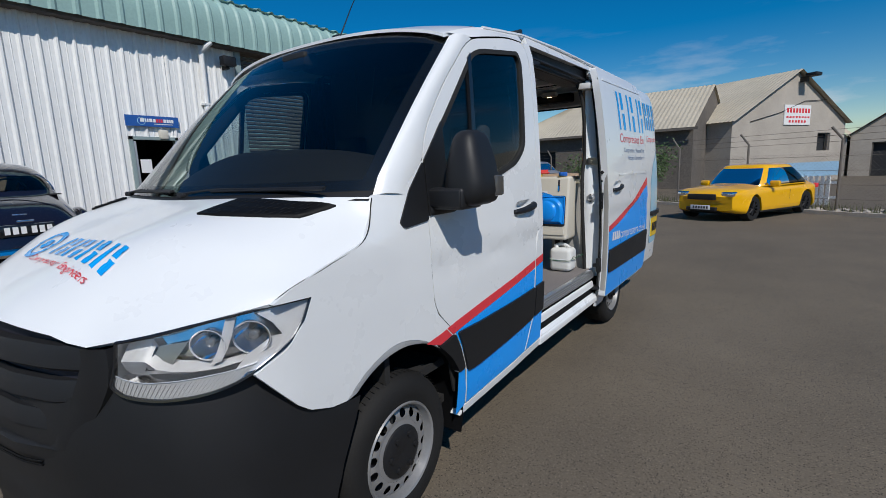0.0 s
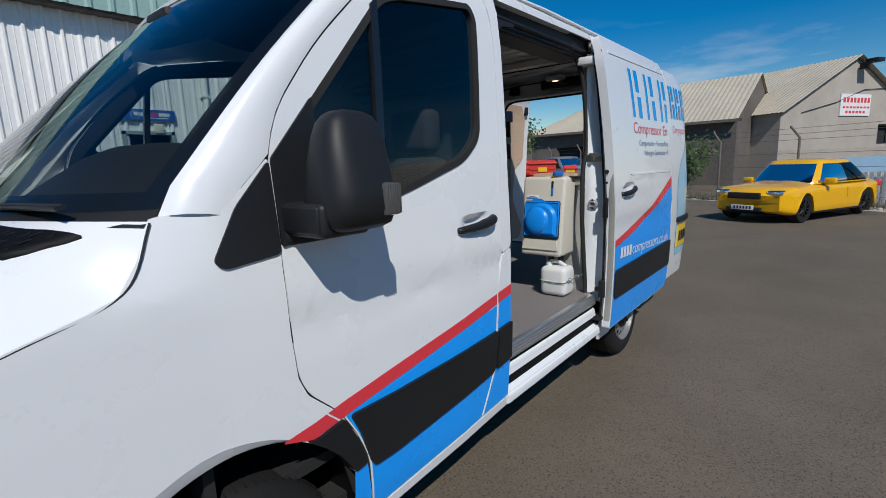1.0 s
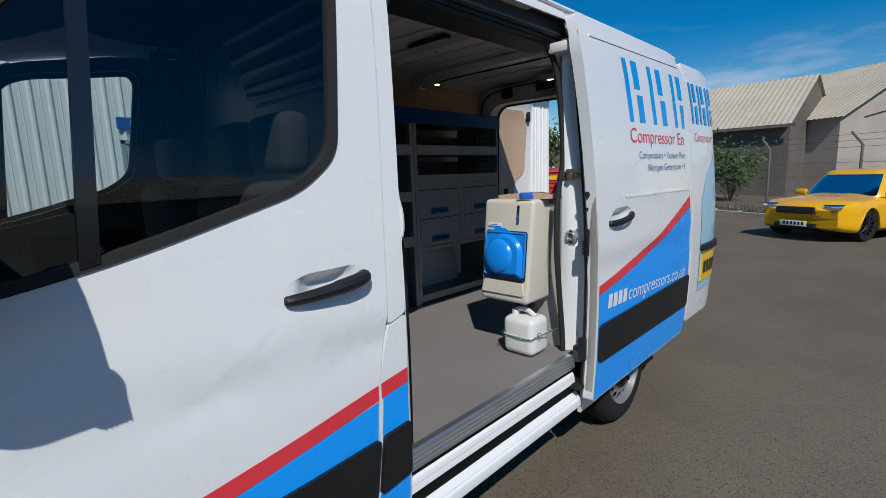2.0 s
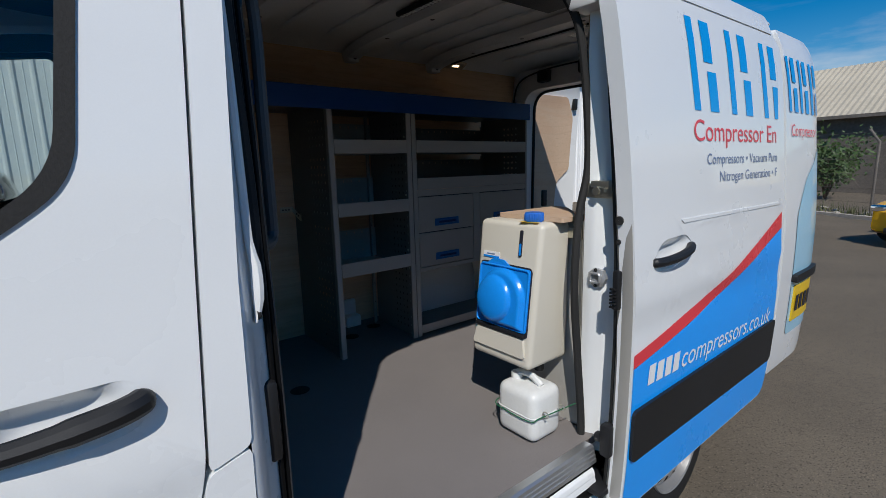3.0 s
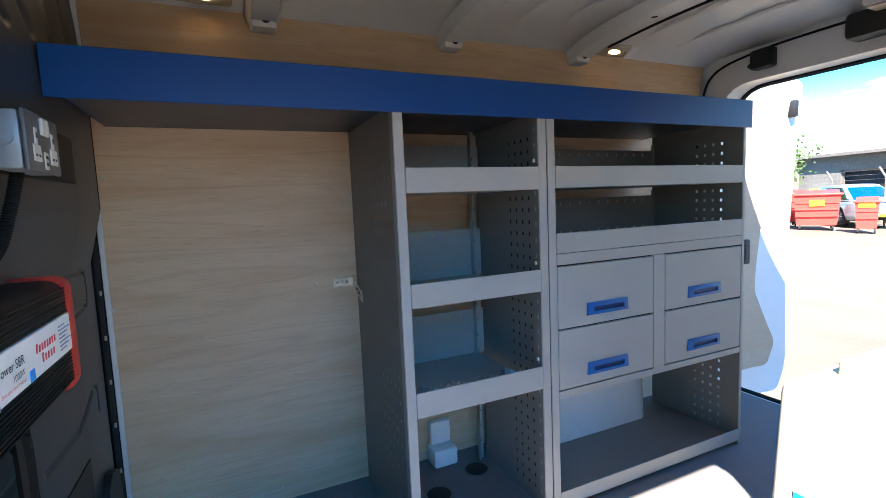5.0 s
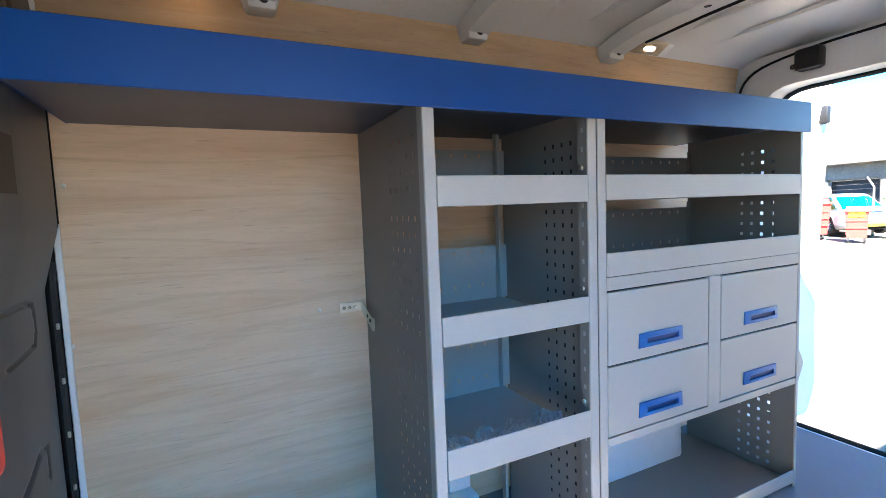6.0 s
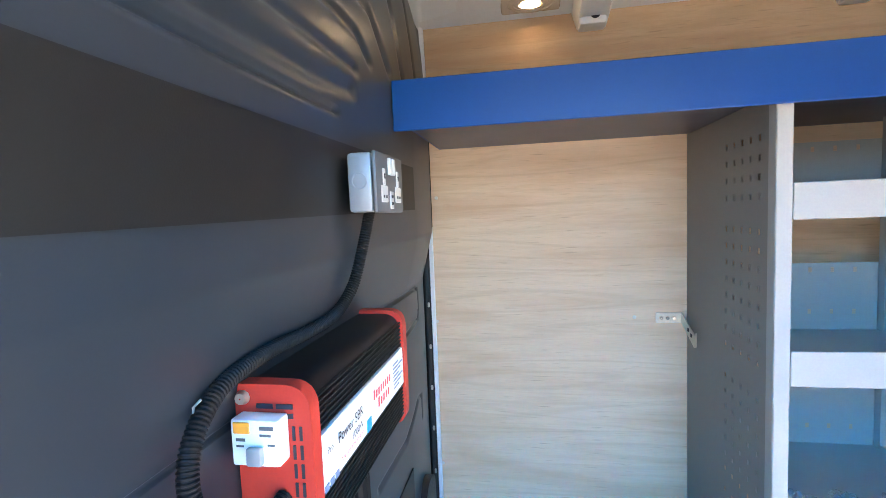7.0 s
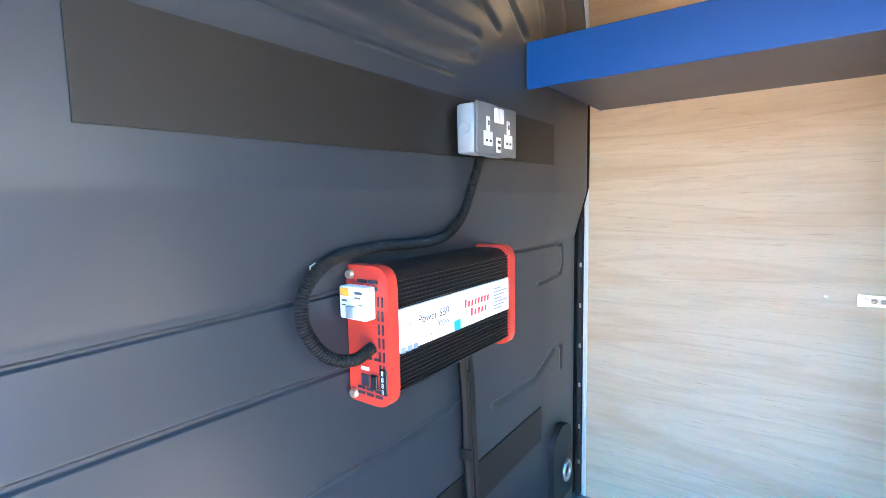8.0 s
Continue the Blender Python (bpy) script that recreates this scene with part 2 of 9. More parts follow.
M = {
    "paint": material("white_paint", (0.765, 0.785, 0.79), 0.28, var=0.015, coat=0.6, rvar=0.03, fine=300),
    "inner_paint": material("inner_white_paint", (0.72, 0.72, 0.71), 0.45, var=0.04, coat=0.1),
    "black_plastic": material("black_plastic", (0.0105, 0.011, 0.0125), 0.52, var=0.25, fine=500, bump=0.12),
    "trim_grey": material("dark_grey_trim", (0.068, 0.071, 0.076), 0.42, var=0.2, fine=500, bump=0.10),
    "deep_black": material("deep_black_plastic", (0.0042, 0.0044, 0.005), 0.55, var=0.3, fine=500, bump=0.15, ior=1.25),
    "gloss_black": material("gloss_black", (0.012, 0.013, 0.015), 0.15, var=0.2, coat=0.5),
    "rubber": material("rubber", (0.018, 0.018, 0.018), 0.8, var=0.3, fine=200, bump=0.2),
    "tyre": material("tyre_rubber", (0.0085, 0.0082, 0.0080), 0.80, var=0.35, fine=120, bump=0.3),
    "steel": material("painted_steel_rim", (0.33, 0.333, 0.338), 0.34, metal=0.5, var=0.08),
    "chrome": material("chrome", (0.85, 0.86, 0.88), 0.07, metal=1.0, var=0.03),
    "zinc": material("zinc_plated", (0.62, 0.60, 0.52), 0.35, metal=0.9, var=0.15),
    "blue_vinyl": material("blue_vinyl", (0.0, 0.33, 0.95), 0.28, var=0.03, coat=0.2),
    "name_blue": material("bright_blue_vinyl", (0.0, 0.31, 0.76), 0.25, var=0.03, coat=0.4),
    "light_vinyl": material("pale_blue_vinyl", (0.35, 0.62, 0.78), 0.25, var=0.05, coat=0.4),
    "red_vinyl": material("red_vinyl", (0.72, 0.045, 0.060), 0.28, var=0.03, coat=0.2),
    "white_vinyl": material("white_vinyl", (0.8, 0.8, 0.8), 0.3, var=0.02),
    "grey_vinyl": material("grey_vinyl", (0.16, 0.22, 0.36), 0.35, var=0.02),
    "shelf": material("grey_shelf_paint", (0.395, 0.382, 0.352), 0.36, var=0.05, fine=250, bump=0.05),
    # shelf paint again, darker for inner faces: their shade put into the colour
    "shelf_shade": material("shaded_grey_shelf_paint", (0.210, 0.199, 0.178), 0.42, var=0.06, fine=250, bump=0.05),
    "shelf_blue": material("blue_shelf_paint", (0.0003, 0.048, 0.222), 0.37, var=0.05, fine=250, bump=0.03, ior=1.40),
    # blue shelf seen from below: shade and reflected plywood mixed into the colour
    "shelf_under": material("shaded_shelf_underside", (0.035, 0.042, 0.062), 0.34, var=0.06, fine=250, bump=0.04),
    # handle blue darkened, with the shade inside the grip put into it
    "recess_shade_blue": material("shaded_handle_blue", (0.004, 0.030, 0.105), 0.5, var=0.08),
    "handle_blue": material("blue_handle", (0.006, 0.115, 0.36), 0.4, var=0.06),
    "ply": wood_material("plywood", (0.690, 0.493, 0.322), (0.520, 0.340, 0.203), (8.0, 0.6, 9.0)),
    "ply_upper": wood_material("plywood_upper", (0.60, 0.41, 0.24), (0.45, 0.29, 0.15), (8.0, 1.2, 12.0)),
    "mdf": wood_material("pale_board", (0.56, 0.41, 0.29), (0.50, 0.35, 0.24), (3.0, 1.2, 1.2)),
    "bulkhead": material("bulkhead_paint", (0.0205, 0.0262, 0.0325), 0.33, var=0.05, fine=400, rvar=0.02, ior=1.46),
    "strip": material("dark_felt_strip", (0.0065, 0.0060, 0.0052), 0.48, var=0.12, fine=500, bump=0.06),
    "floor": material("grey_floor_lining", (0.195, 0.178, 0.171), 0.75, var=0.10, fine=350, bump=0.15, spots=420, spot_col=(0.14, 0.13, 0.13)),
    "alu": material("aluminium", (0.62, 0.63, 0.64), 0.35, metal=0.9, var=0.06, stretch=(1, 0.1, 1)),
    "cream": material("cream_plastic", (0.62, 0.585, 0.50), 0.42, var=0.03, fine=400, bump=0.06),
    "blue_plastic": material("bright_blue_plastic", (0.005, 0.25, 0.78), 0.22, var=0.05, coat=0.3),
    "cap_blue": material("blue_cap", (0.02, 0.14, 0.55), 0.4, var=0.05),
    "jerry": material("milky_plastic", (0.78, 0.79, 0.77), 0.4, var=0.04, trans=0.15),
    "red_case": material("red_case", (0.50, 0.036, 0.022), 0.42, var=0.05, fine=300, bump=0.06),
    "black_alu": material("black_anodised", (0.008, 0.008, 0.0085), 0.40, metal=0.2, var=0.2),
    "label": material("white_label", (0.78, 0.78, 0.77), 0.35, var=0.03),
    "socket_grey": material("grey_metal_box", (0.29, 0.31, 0.325), 0.38, metal=0.3, var=0.05),
    "white_plastic": material("white_plastic", (0.78, 0.78, 0.76), 0.35, var=0.02),
    "socket_white": material("socket_white_plastic", (0.52, 0.52, 0.50), 0.4, var=0.03),
    "orange": material("orange_plastic", (0.75, 0.30, 0.04), 0.4),
    "ink": material("black_print", (0.02, 0.02, 0.03), 0.6),
    "hose": material("corrugated_hose", (0.006, 0.006, 0.0065), 0.55, var=0.2, ior=1.30),
    "asphalt": material("asphalt", (0.129, 0.106, 0.077), 0.90, var=0.30, scale=0.8, fine=75, bump=1.0),
    "cladding": material("white_cladding", (0.80, 0.80, 0.785), 0.45, var=0.09, scale=0.8, stretch=(1, 1, 0.25), fine=25),
    "green_roof": material("green_sheet", (0.28, 0.43, 0.40), 0.5, var=0.10, scale=0.7, fine=20),
    "frame_green": material("grey_green_frame", (0.26, 0.33, 0.33), 0.5),
    "dark_room": material("dark_interior", (0.02, 0.022, 0.025), 0.8, var=0.3),
    "concrete": material("grey_render", (0.40, 0.36, 0.31), 0.9, var=0.18, scale=0.6, fine=14, bump=0.4),
    "stone_dark": material("dark_render", (0.13, 0.115, 0.10), 0.92, var=0.3, scale=0.7, fine=10, bump=0.5),
    "sheet_roof": material("fibre_sheet_roof", (0.46, 0.41, 0.32), 0.8, var=0.18, scale=0.5, fine=12, bump=0.2),
    "galv": material("galvanised_post", (0.48, 0.49, 0.50), 0.45, metal=0.6, var=0.12),
    "old_post": material("weathered_steel_post", (0.13, 0.115, 0.10), 0.75, var=0.3, fine=30, bump=0.2),
    "yellow_paint": material("yellow_car_paint", (0.80, 0.42, 0.005), 0.25, var=0.03, coat=0.7),
    "dark_paint": material("black_car_paint", (0.008, 0.007, 0.014), 0.15, var=0.1, coat=0.8),
    "silver_paint": material("silver_car_paint", (0.30, 0.32, 0.34), 0.3, metal=0.5, var=0.04, coat=0.6),
    "red_bin": material("red_bin_plastic", (0.62, 0.05, 0.035), 0.5, var=0.12),
    "yellow_bin": material("yellow_bin_plastic", (0.66, 0.42, 0.03), 0.5, var=0.12),
    "white_plate": material("white_number_plate", (0.75, 0.75, 0.73), 0.3, var=0.03),
    "yellow_plate": material("yellow_number_plate", (0.78, 0.50, 0.02), 0.3, var=0.03),
    "leaf": material("foliage", (0.045, 0.085, 0.022), 0.6, var=0.45, scale=1.5),
    "bark": material("bark", (0.09, 0.065, 0.045), 0.9, var=0.3, bump=0.5),
    "grass": material("dry_grass", (0.11, 0.12, 0.05), 0.9, var=0.5, scale=1.0, fine=12),
    "seat": material("seat_fabric", (0.02, 0.02, 0.022), 0.85, var=0.2, fine=300, bump=0.2),
    "dash": material("dashboard_plastic", (0.014, 0.0145, 0.0155), 0.6, var=0.15, fine=300, bump=0.1),
    "lamp_glow": material("lamp_glow", (0.9, 0.85, 0.75), 0.4, emit=(1.0, 0.72, 0.42), power=3.0),
    "lamp_lens": material("lamp_lens", (0.55, 0.45, 0.33), 0.25, var=0.05),
    "amber": material("clear_indicator_lens", (0.085, 0.083, 0.08), 0.15, var=0.05, coat=0.5),
    "tape": material("clear_film", (0.78, 0.80, 0.81), 0.08, var=0.1, alpha=0.34, coat=1.0),
    "green_cord": material("green_cord", (0.012, 0.12, 0.05), 0.6),
    "wm_blue": material("washed_blue", (0.25, 0.42, 0.58), 0.8, var=0.1),
    "lamp_silver": material("lamp_silver", (0.80, 0.81, 0.83), 0.24, metal=0.5, var=0.05),
    "lamp_grey": material("lamp_inner_grey", (0.24, 0.245, 0.255), 0.20, metal=0.6, var=0.1),
    "mirror_silver": material("reflector_silver", (0.78, 0.79, 0.81), 0.12, metal=0.95, var=0.04),
    "lamp_strip": material("lamp_strip", (0.38, 0.39, 0.405), 0.22, var=0.08, coat=0.6, stretch=(8, 8, 1), fine=60, bump=0.3),
    "plate_grey": material("grey_face_plate", (0.115, 0.117, 0.12), 0.4, metal=0.2, var=0.05),
    "bench_blue": material("blue_bench_mat", (0.02, 0.10, 0.36), 0.35, var=0.06),
}


def add_specks(m, scale, size, share, colour):
    """Single specks of their own tone, darker or paler, set in the surface."""
    t = m.node_tree
    b = t.nodes["Principled BSDF"]
    base = b.inputs["Base Color"].links[0].from_socket
    co = next(n for n in t.nodes if n.type == "TEX_COORD")
    cell, near, pick, both_of, mix, shade = (t.nodes.new("ShaderNode" + k) for k in ("TexVoronoi", "Math", "Math", "Math", "Mix", "Mix"))
    cell.inputs["Scale"].default_value = scale
    t.links.new(co.outputs["Object"], cell.inputs["Vector"])
    sep = t.nodes.new("ShaderNodeSeparateColor")
    t.links.new(cell.outputs["Color"], sep.inputs[0])
    near.operation, near.inputs[1].default_value = "LESS_THAN", size
    pick.operation, pick.inputs[1].default_value = "LESS_THAN", share
    both_of.operation = "MULTIPLY"
    t.links.new(cell.outputs["Distance"], near.inputs[0])
    t.links.new(sep.outputs["Red"], pick.inputs[0])
    t.links.new(near.outputs[0], both_of.inputs[0])
    t.links.new(pick.outputs[0], both_of.inputs[1])
    mix.data_type = shade.data_type = "RGBA"
    shade.inputs["A"].default_value, shade.inputs["B"].default_value = (*(c * 0.45 for c in colour), 1), (*colour, 1)
    t.links.new(sep.outputs["Green"], shade.inputs["Factor"])
    t.links.new(base, mix.inputs["A"])
    t.links.new(shade.outputs["Result"], mix.inputs["B"])
    t.links.new(both_of.outputs[0], mix.inputs["Factor"])
    t.links.new(mix.outputs["Result"], b.inputs["Base Color"])


# first the shade of small pits, painted as dark specks, then pale stones
add_specks(M["asphalt"], 98.0, 0.44, 0.28, (0.070, 0.059, 0.046))
add_specks(M["asphalt"], 140.0, 0.45, 0.25, (0.218, 0.176, 0.128))
M["glass"] = glass_material("window_glass", (0.66, 0.73, 0.72))
M["screen_glass"] = glass_material("windscreen_glass", (0.55, 0.64, 0.64))
M["car_glass"] = glass_material("car_glass", (0.10, 0.12, 0.13))
M["lens"] = glass_material("lamp_cover", (0.95, 0.96, 0.97))


# ---- building blocks ----
class Geo:
    """Collects vertices and faces of one mesh."""

    def __init__(self):
        self.v, self.f = [], []

    def add(self, vs, fs):
        n = len(self.v)
        self.v += [tuple(p) for p in vs]
        self.f += [tuple(i + n for i in f) for f in fs]
        return self

    def box(self, a, b):
        (x0, y0, z0), (x1, y1, z1) = a, b
        vs = [(x, y, z) for x in (x0, x1) for y in (y0, y1) for z in (z0, z1)]
        return self.add(vs, [(0, 1, 3, 2), (4, 6, 7, 5), (0, 4, 5, 1), (2, 3, 7, 6), (0, 2, 6, 4), (1, 5, 7, 3)])

    def rbox(self, a, b, r=0.01, seg=2):
        """A box with rounded edges."""
        bm = bmesh.new()
        bmesh.ops.create_cube(bm, size=1.0)
        lo, hi = Vector([min(p, q) for p, q in zip(a, b)]), Vector([max(p, q) for p, q in zip(a, b)])
        for v in bm.verts:
            v.co = Vector([lo[i] + (v.co[i] + 0.5) * (hi[i] - lo[i]) for i in range(3)])
        r = min(r, 0.49 * min(hi - lo))
        bmesh.ops.bevel(bm, geom=bm.edges[:], offset=r, segments=seg, profile=0.5, affect="EDGES")
        return self.eat(bm)

    def eat(self, bm):
        bm.verts.index_update()
        self.add([v.co.copy() for v in bm.verts], [[v.index for v in f.verts] for f in bm.faces])
        bm.free()
        return self

    def prism(self, poly, axis, a, b):
        """A flat outline (two coordinates in the order of the remaining axes) drawn out along an axis."""
        n = len(poly)

        def lift(u, w, h):
            p = [u, w]
            p.insert("xyz".index(axis), h)
            return p

        vs = [lift(u, w, a) for u, w in poly] + [lift(u, w, b) for u, w in poly]
        fs = [tuple(range(n))[::-1], tuple(range(n, 2 * n))] + [(i, (i + 1) % n, n + (i + 1) % n, n + i) for i in range(n)]
        return self.add(vs, fs)

    def grid(self, rows, close=False):
        m, n = len(rows), len(rows[0])
        vs = [p for row in rows for p in row]
        last = n if close else n - 1
        return self.add(vs, [(i * n + j, i * n + (j + 1) % n, (i + 1) * n + (j + 1) % n, (i + 1) * n + j) for i in range(m - 1) for j in range(last)])

    def tube(self, pts, r, n=8, caps=True, closed=False):
        """A round bar along a line of points; r may be a list."""
        pts = [Vector(p) for p in pts]
        rs = r if isinstance(r, (list, tuple)) else [r] * len(pts)
        rows, side = [], None
        for i, p in enumerate(pts):
            d = (pts[min(i + 1, len(pts) - 1)] - pts[max(i - 1, 0)])
            if closed:
                d = pts[(i + 1) % len(pts)] - pts[i - 1]
            d = d.normalized() if d.length > 1e-9 else Vector((0, 0, 1))
            if side is None:
                side = d.orthogonal().normalized()
            side = (side - d * side.dot(d)).normalized()
            up = d.cross(side)
            rows.append([p + rs[i] * (math.cos(a) * side + math.sin(a) * up) for a in (2 * math.pi * k / n for k in range(n))])
        if closed:
            rows.append(rows[0])
        base = len(self.v)
        self.grid(rows, close=True)
        if caps and not closed:
            self.f.append(tuple(base + k for k in range(n))[::-1])
            top = base + (len(rows) - 1) * n
            self.f.append(tuple(top + k for k in range(n)))
        return self

    def lathe(self, profile, centre, axis="x", n=32, a0=0.0, a1=2 * math.pi):
        """profile: (radius, height along the axis) pairs."""
        full = abs(a1 - a0 - 2 * math.pi) < 1e-6
        steps = n if full else n + 1
        rows = []
        for rad, h in profile:
            row = []
            for k in range(steps):
                a = a0 + (a1 - a0) * k / n
                u, w = rad * math.cos(a), rad * math.sin(a)
                p = {"x": (h, u, w), "y": (u, h, w), "z": (u, w, h)}[axis]
                row.append(tuple(c + q for c, q in zip(centre, p)))
            rows.append(row)
        return self.grid(rows, close=full)

    def cyl(self, p, q, r, n=16):
        return self.tube([p, q], r, n)

    def moved(self, m):
        self.v = [tuple(m @ Vector(p)) for p in self.v]
        return self

    def mirror(self):
        """Adds the copy across the x = 0 plane."""
        n = len(self.v)
        self.v += [(-x, y, z) for x, y, z in self.v[:n]]
        self.f += [tuple(i + n for i in f[::-1]) for f in self.f[:]]
        return self

    def flipped(self):
        self.v = [(-x, y, z) for x, y, z in self.v]
        self.f = [f[::-1] for f in self.f]
        return self


def solid(name, g, mat, angle=35, weld=True):
    me = bpy.data.meshes.new(name)
    bm = bmesh.new()
    vs = [bm.verts.new(p) for p in g.v]
    for f in g.f:
        if len(set(f)) > 2:
            try:
                bm.faces.new([vs[i] for i in f])
            except ValueError:
                pass
    if weld:
        bmesh.ops.remove_doubles(bm, verts=bm.verts[:], dist=1e-5)
    bmesh.ops.recalc_face_normals(bm, faces=bm.faces[:])
    bm.to_mesh(me)
    bm.free()
    for p in me.polygons:
        p.use_smooth = angle > 0
    if angle > 0:
        me.set_sharp_from_angle(angle=radians(angle))
    me.materials.append(mat if not isinstance(mat, str) else M[mat])
    return me


def part(name, g, mat, parent=None, label="", angle=35):
    ob = new(name, solid(name, g, mat, angle))
    if parent is not None:
        root = parent
        ob.parent = root
        ob.matrix_parent_inverse = Matrix.Translation(root["at"]).inverted() if "at" in root else Matrix()
    if label:
        ob["label"] = label
    return ob


def thing(name, label, category, at=(0, 0, 0), group="", kind=""):
    ob = new(name)
    ob.location = at
    ob["at"] = list(at)
    ob.empty_display_size = 0.1
    return tagged(ob, label, category, group, kind)


def single(name, g, mat, label, category="", group="", kind="", angle=35):
    return tagged(part(name, g, mat, None, "", angle), label, category, group, kind)


def arc_corner(poly, radius, seg=5):
    """Rounds the corners of a flat outline; radius is one number or one a corner."""
    n, out = len(poly), []
    for i, p in enumerate(poly):
        r = radius[i] if isinstance(radius, (list, tuple)) else radius
        p, a, b = Vector(p), Vector(poly[i - 1]), Vector(poly[(i + 1) % n])
        da, db = (a - p), (b - p)
        r = min(r, 0.45 * da.length, 0.45 * db.length)
        if r < 1e-4:
            out.append(tuple(p))
            continue
        s, e = p + da.normalized() * r, p + db.normalized() * r
        for k in range(seg + 1):
            t = k / seg
            out.append(tuple((1 - t) ** 2 * s + 2 * t * (1 - t) * p + t * t * e))
    return out


def spline(pts, n=12):
    """A smooth line through the points (Catmull-Rom), n steps a span."""
    pts = [Vector(p) for p in pts]
    ext = [2 * pts[0] - pts[1]] + pts + [2 * pts[-1] - pts[-2]]
    out = []
    for i in range(1, len(ext) - 2):
        a, b, c, d = ext[i - 1 : i + 3]
        for k in range(n):
            t = k / n
            out.append(0.5 * (2 * b + (c - a) * t + (2 * a - 5 * b + 4 * c - d) * t * t + (3 * b - a - 3 * c + d) * t**3))
    return out + [pts[-1]]


def even(pts, n):
    """n + 1 points at even steps along a line."""
    pts = [Vector(p) for p in pts]
    acc = [0.0]
    for a, b in zip(pts, pts[1:]):
        acc.append(acc[-1] + (b - a).length)
    out = []
    for k in range(n + 1):
        s = acc[-1] * k / n
        i = max(0, min(len(pts) - 2, next((j for j in range(len(acc) - 1) if acc[j + 1] >= s), len(pts) - 2)))
        span = acc[i + 1] - acc[i]
        out.append(pts[i].lerp(pts[i + 1], (s - acc[i]) / span if span else 0))
    return out


def loft(curves, n=24, m=6):
    """A sheet through several lines, smooth along and across."""
    rows = [even(spline(c), n) for c in curves]
    cols = [spline([r[j] for r in rows], m) for j in range(n + 1)]
    return [[c[i] for c in cols] for i in range(len(cols[0]))]


def thick(g, rows, way, t):
    """A sheet with thickness t along way."""
    way = Vector(way) * t
    m, n = len(rows), len(rows[0])
    back = [[Vector(p) + way for p in r] for r in rows]
    g.grid(rows)
    g.grid([r[::-1] for r in back])
    g.grid([rows[0], back[0]])
    g.grid([rows[-1], back[-1]])
    g.grid([[r[0] for r in rows], [r[0] for r in back]])
    g.grid([[r[-1] for r in rows], [r[-1] for r in back]])
    return g


# ---- the van's flank: half width by height, narrower towards the nose ----
FLANK_Z = [0.20, 0.32, 0.45, 0.62, 0.85, 1.07, 1.24, 1.36, 1.50, 1.70, 1.90, 2.10, 2.25, 2.33, 2.385, 2.42]
FLANK_X = [0.970, 1.010, 1.030, 1.042, 1.050, 1.053, 1.052, 1.046, 1.035, 1.020, 1.002, 0.980, 0.955, 0.925, 0.890, 0.845]


def flank(y, z):
    x = float(np.interp(z, FLANK_Z, FLANK_X))
    x -= 0.030 * min(1.0, max(0.0, 2.0 - y)) + 0.6 * max(0.0, 0.50 - y) ** 2
    if z > 1.30 and y < 1.05:
        x -= 0.04 * min(1.0, (z - 1.30) / 0.2) * min(1.2, (1.05 - y) / 0.15)
    return x


def panel(g, outline, holes=(), off=0.0, t=0.03, step=0.09, shape=flank, dent=None):
    """A sheet on the van's flank from an outline in (y, z), with holes cut out, t thick inwards."""
    bm = bmesh.new()
    edges = []
    for loop in (outline, *holes):
        vs = [bm.verts.new((0, y, z)) for y, z in loop]
        edges += [bm.edges.new((vs[i - 1], vs[i])) for i in range(len(vs))]
    bmesh.ops.triangle_fill(bm, use_beauty=True, edges=edges, normal=(1, 0, 0))
    ys, zs = [p[0] for p in outline], [p[1] for p in outline]
    for lo, hi, axis in ((min(ys), max(ys), 1), (min(zs), max(zs), 2)):
        k = int((hi - lo) / step)
        for i in range(1, k + 1):
            co, no = [0, 0, 0], [0, 0, 0]
            co[axis], no[axis] = lo + (hi - lo) * i / (k + 1), 1
            bmesh.ops.bisect_plane(bm, geom=bm.verts[:] + bm.edges[:] + bm.faces[:], plane_co=co, plane_no=no)
    for v in bm.verts:
        v.co.x = shape(v.co.y, v.co.z) + off + (dent(v.co.y, v.co.z) if dent else 0.0)
    if t:
        made = bmesh.ops.extrude_face_region(bm, geom=bm.faces[:])
        for v in (e for e in made["geom"] if isinstance(e, bmesh.types.BMVert)):
            v.co.x -= t
    return g.eat(bm)


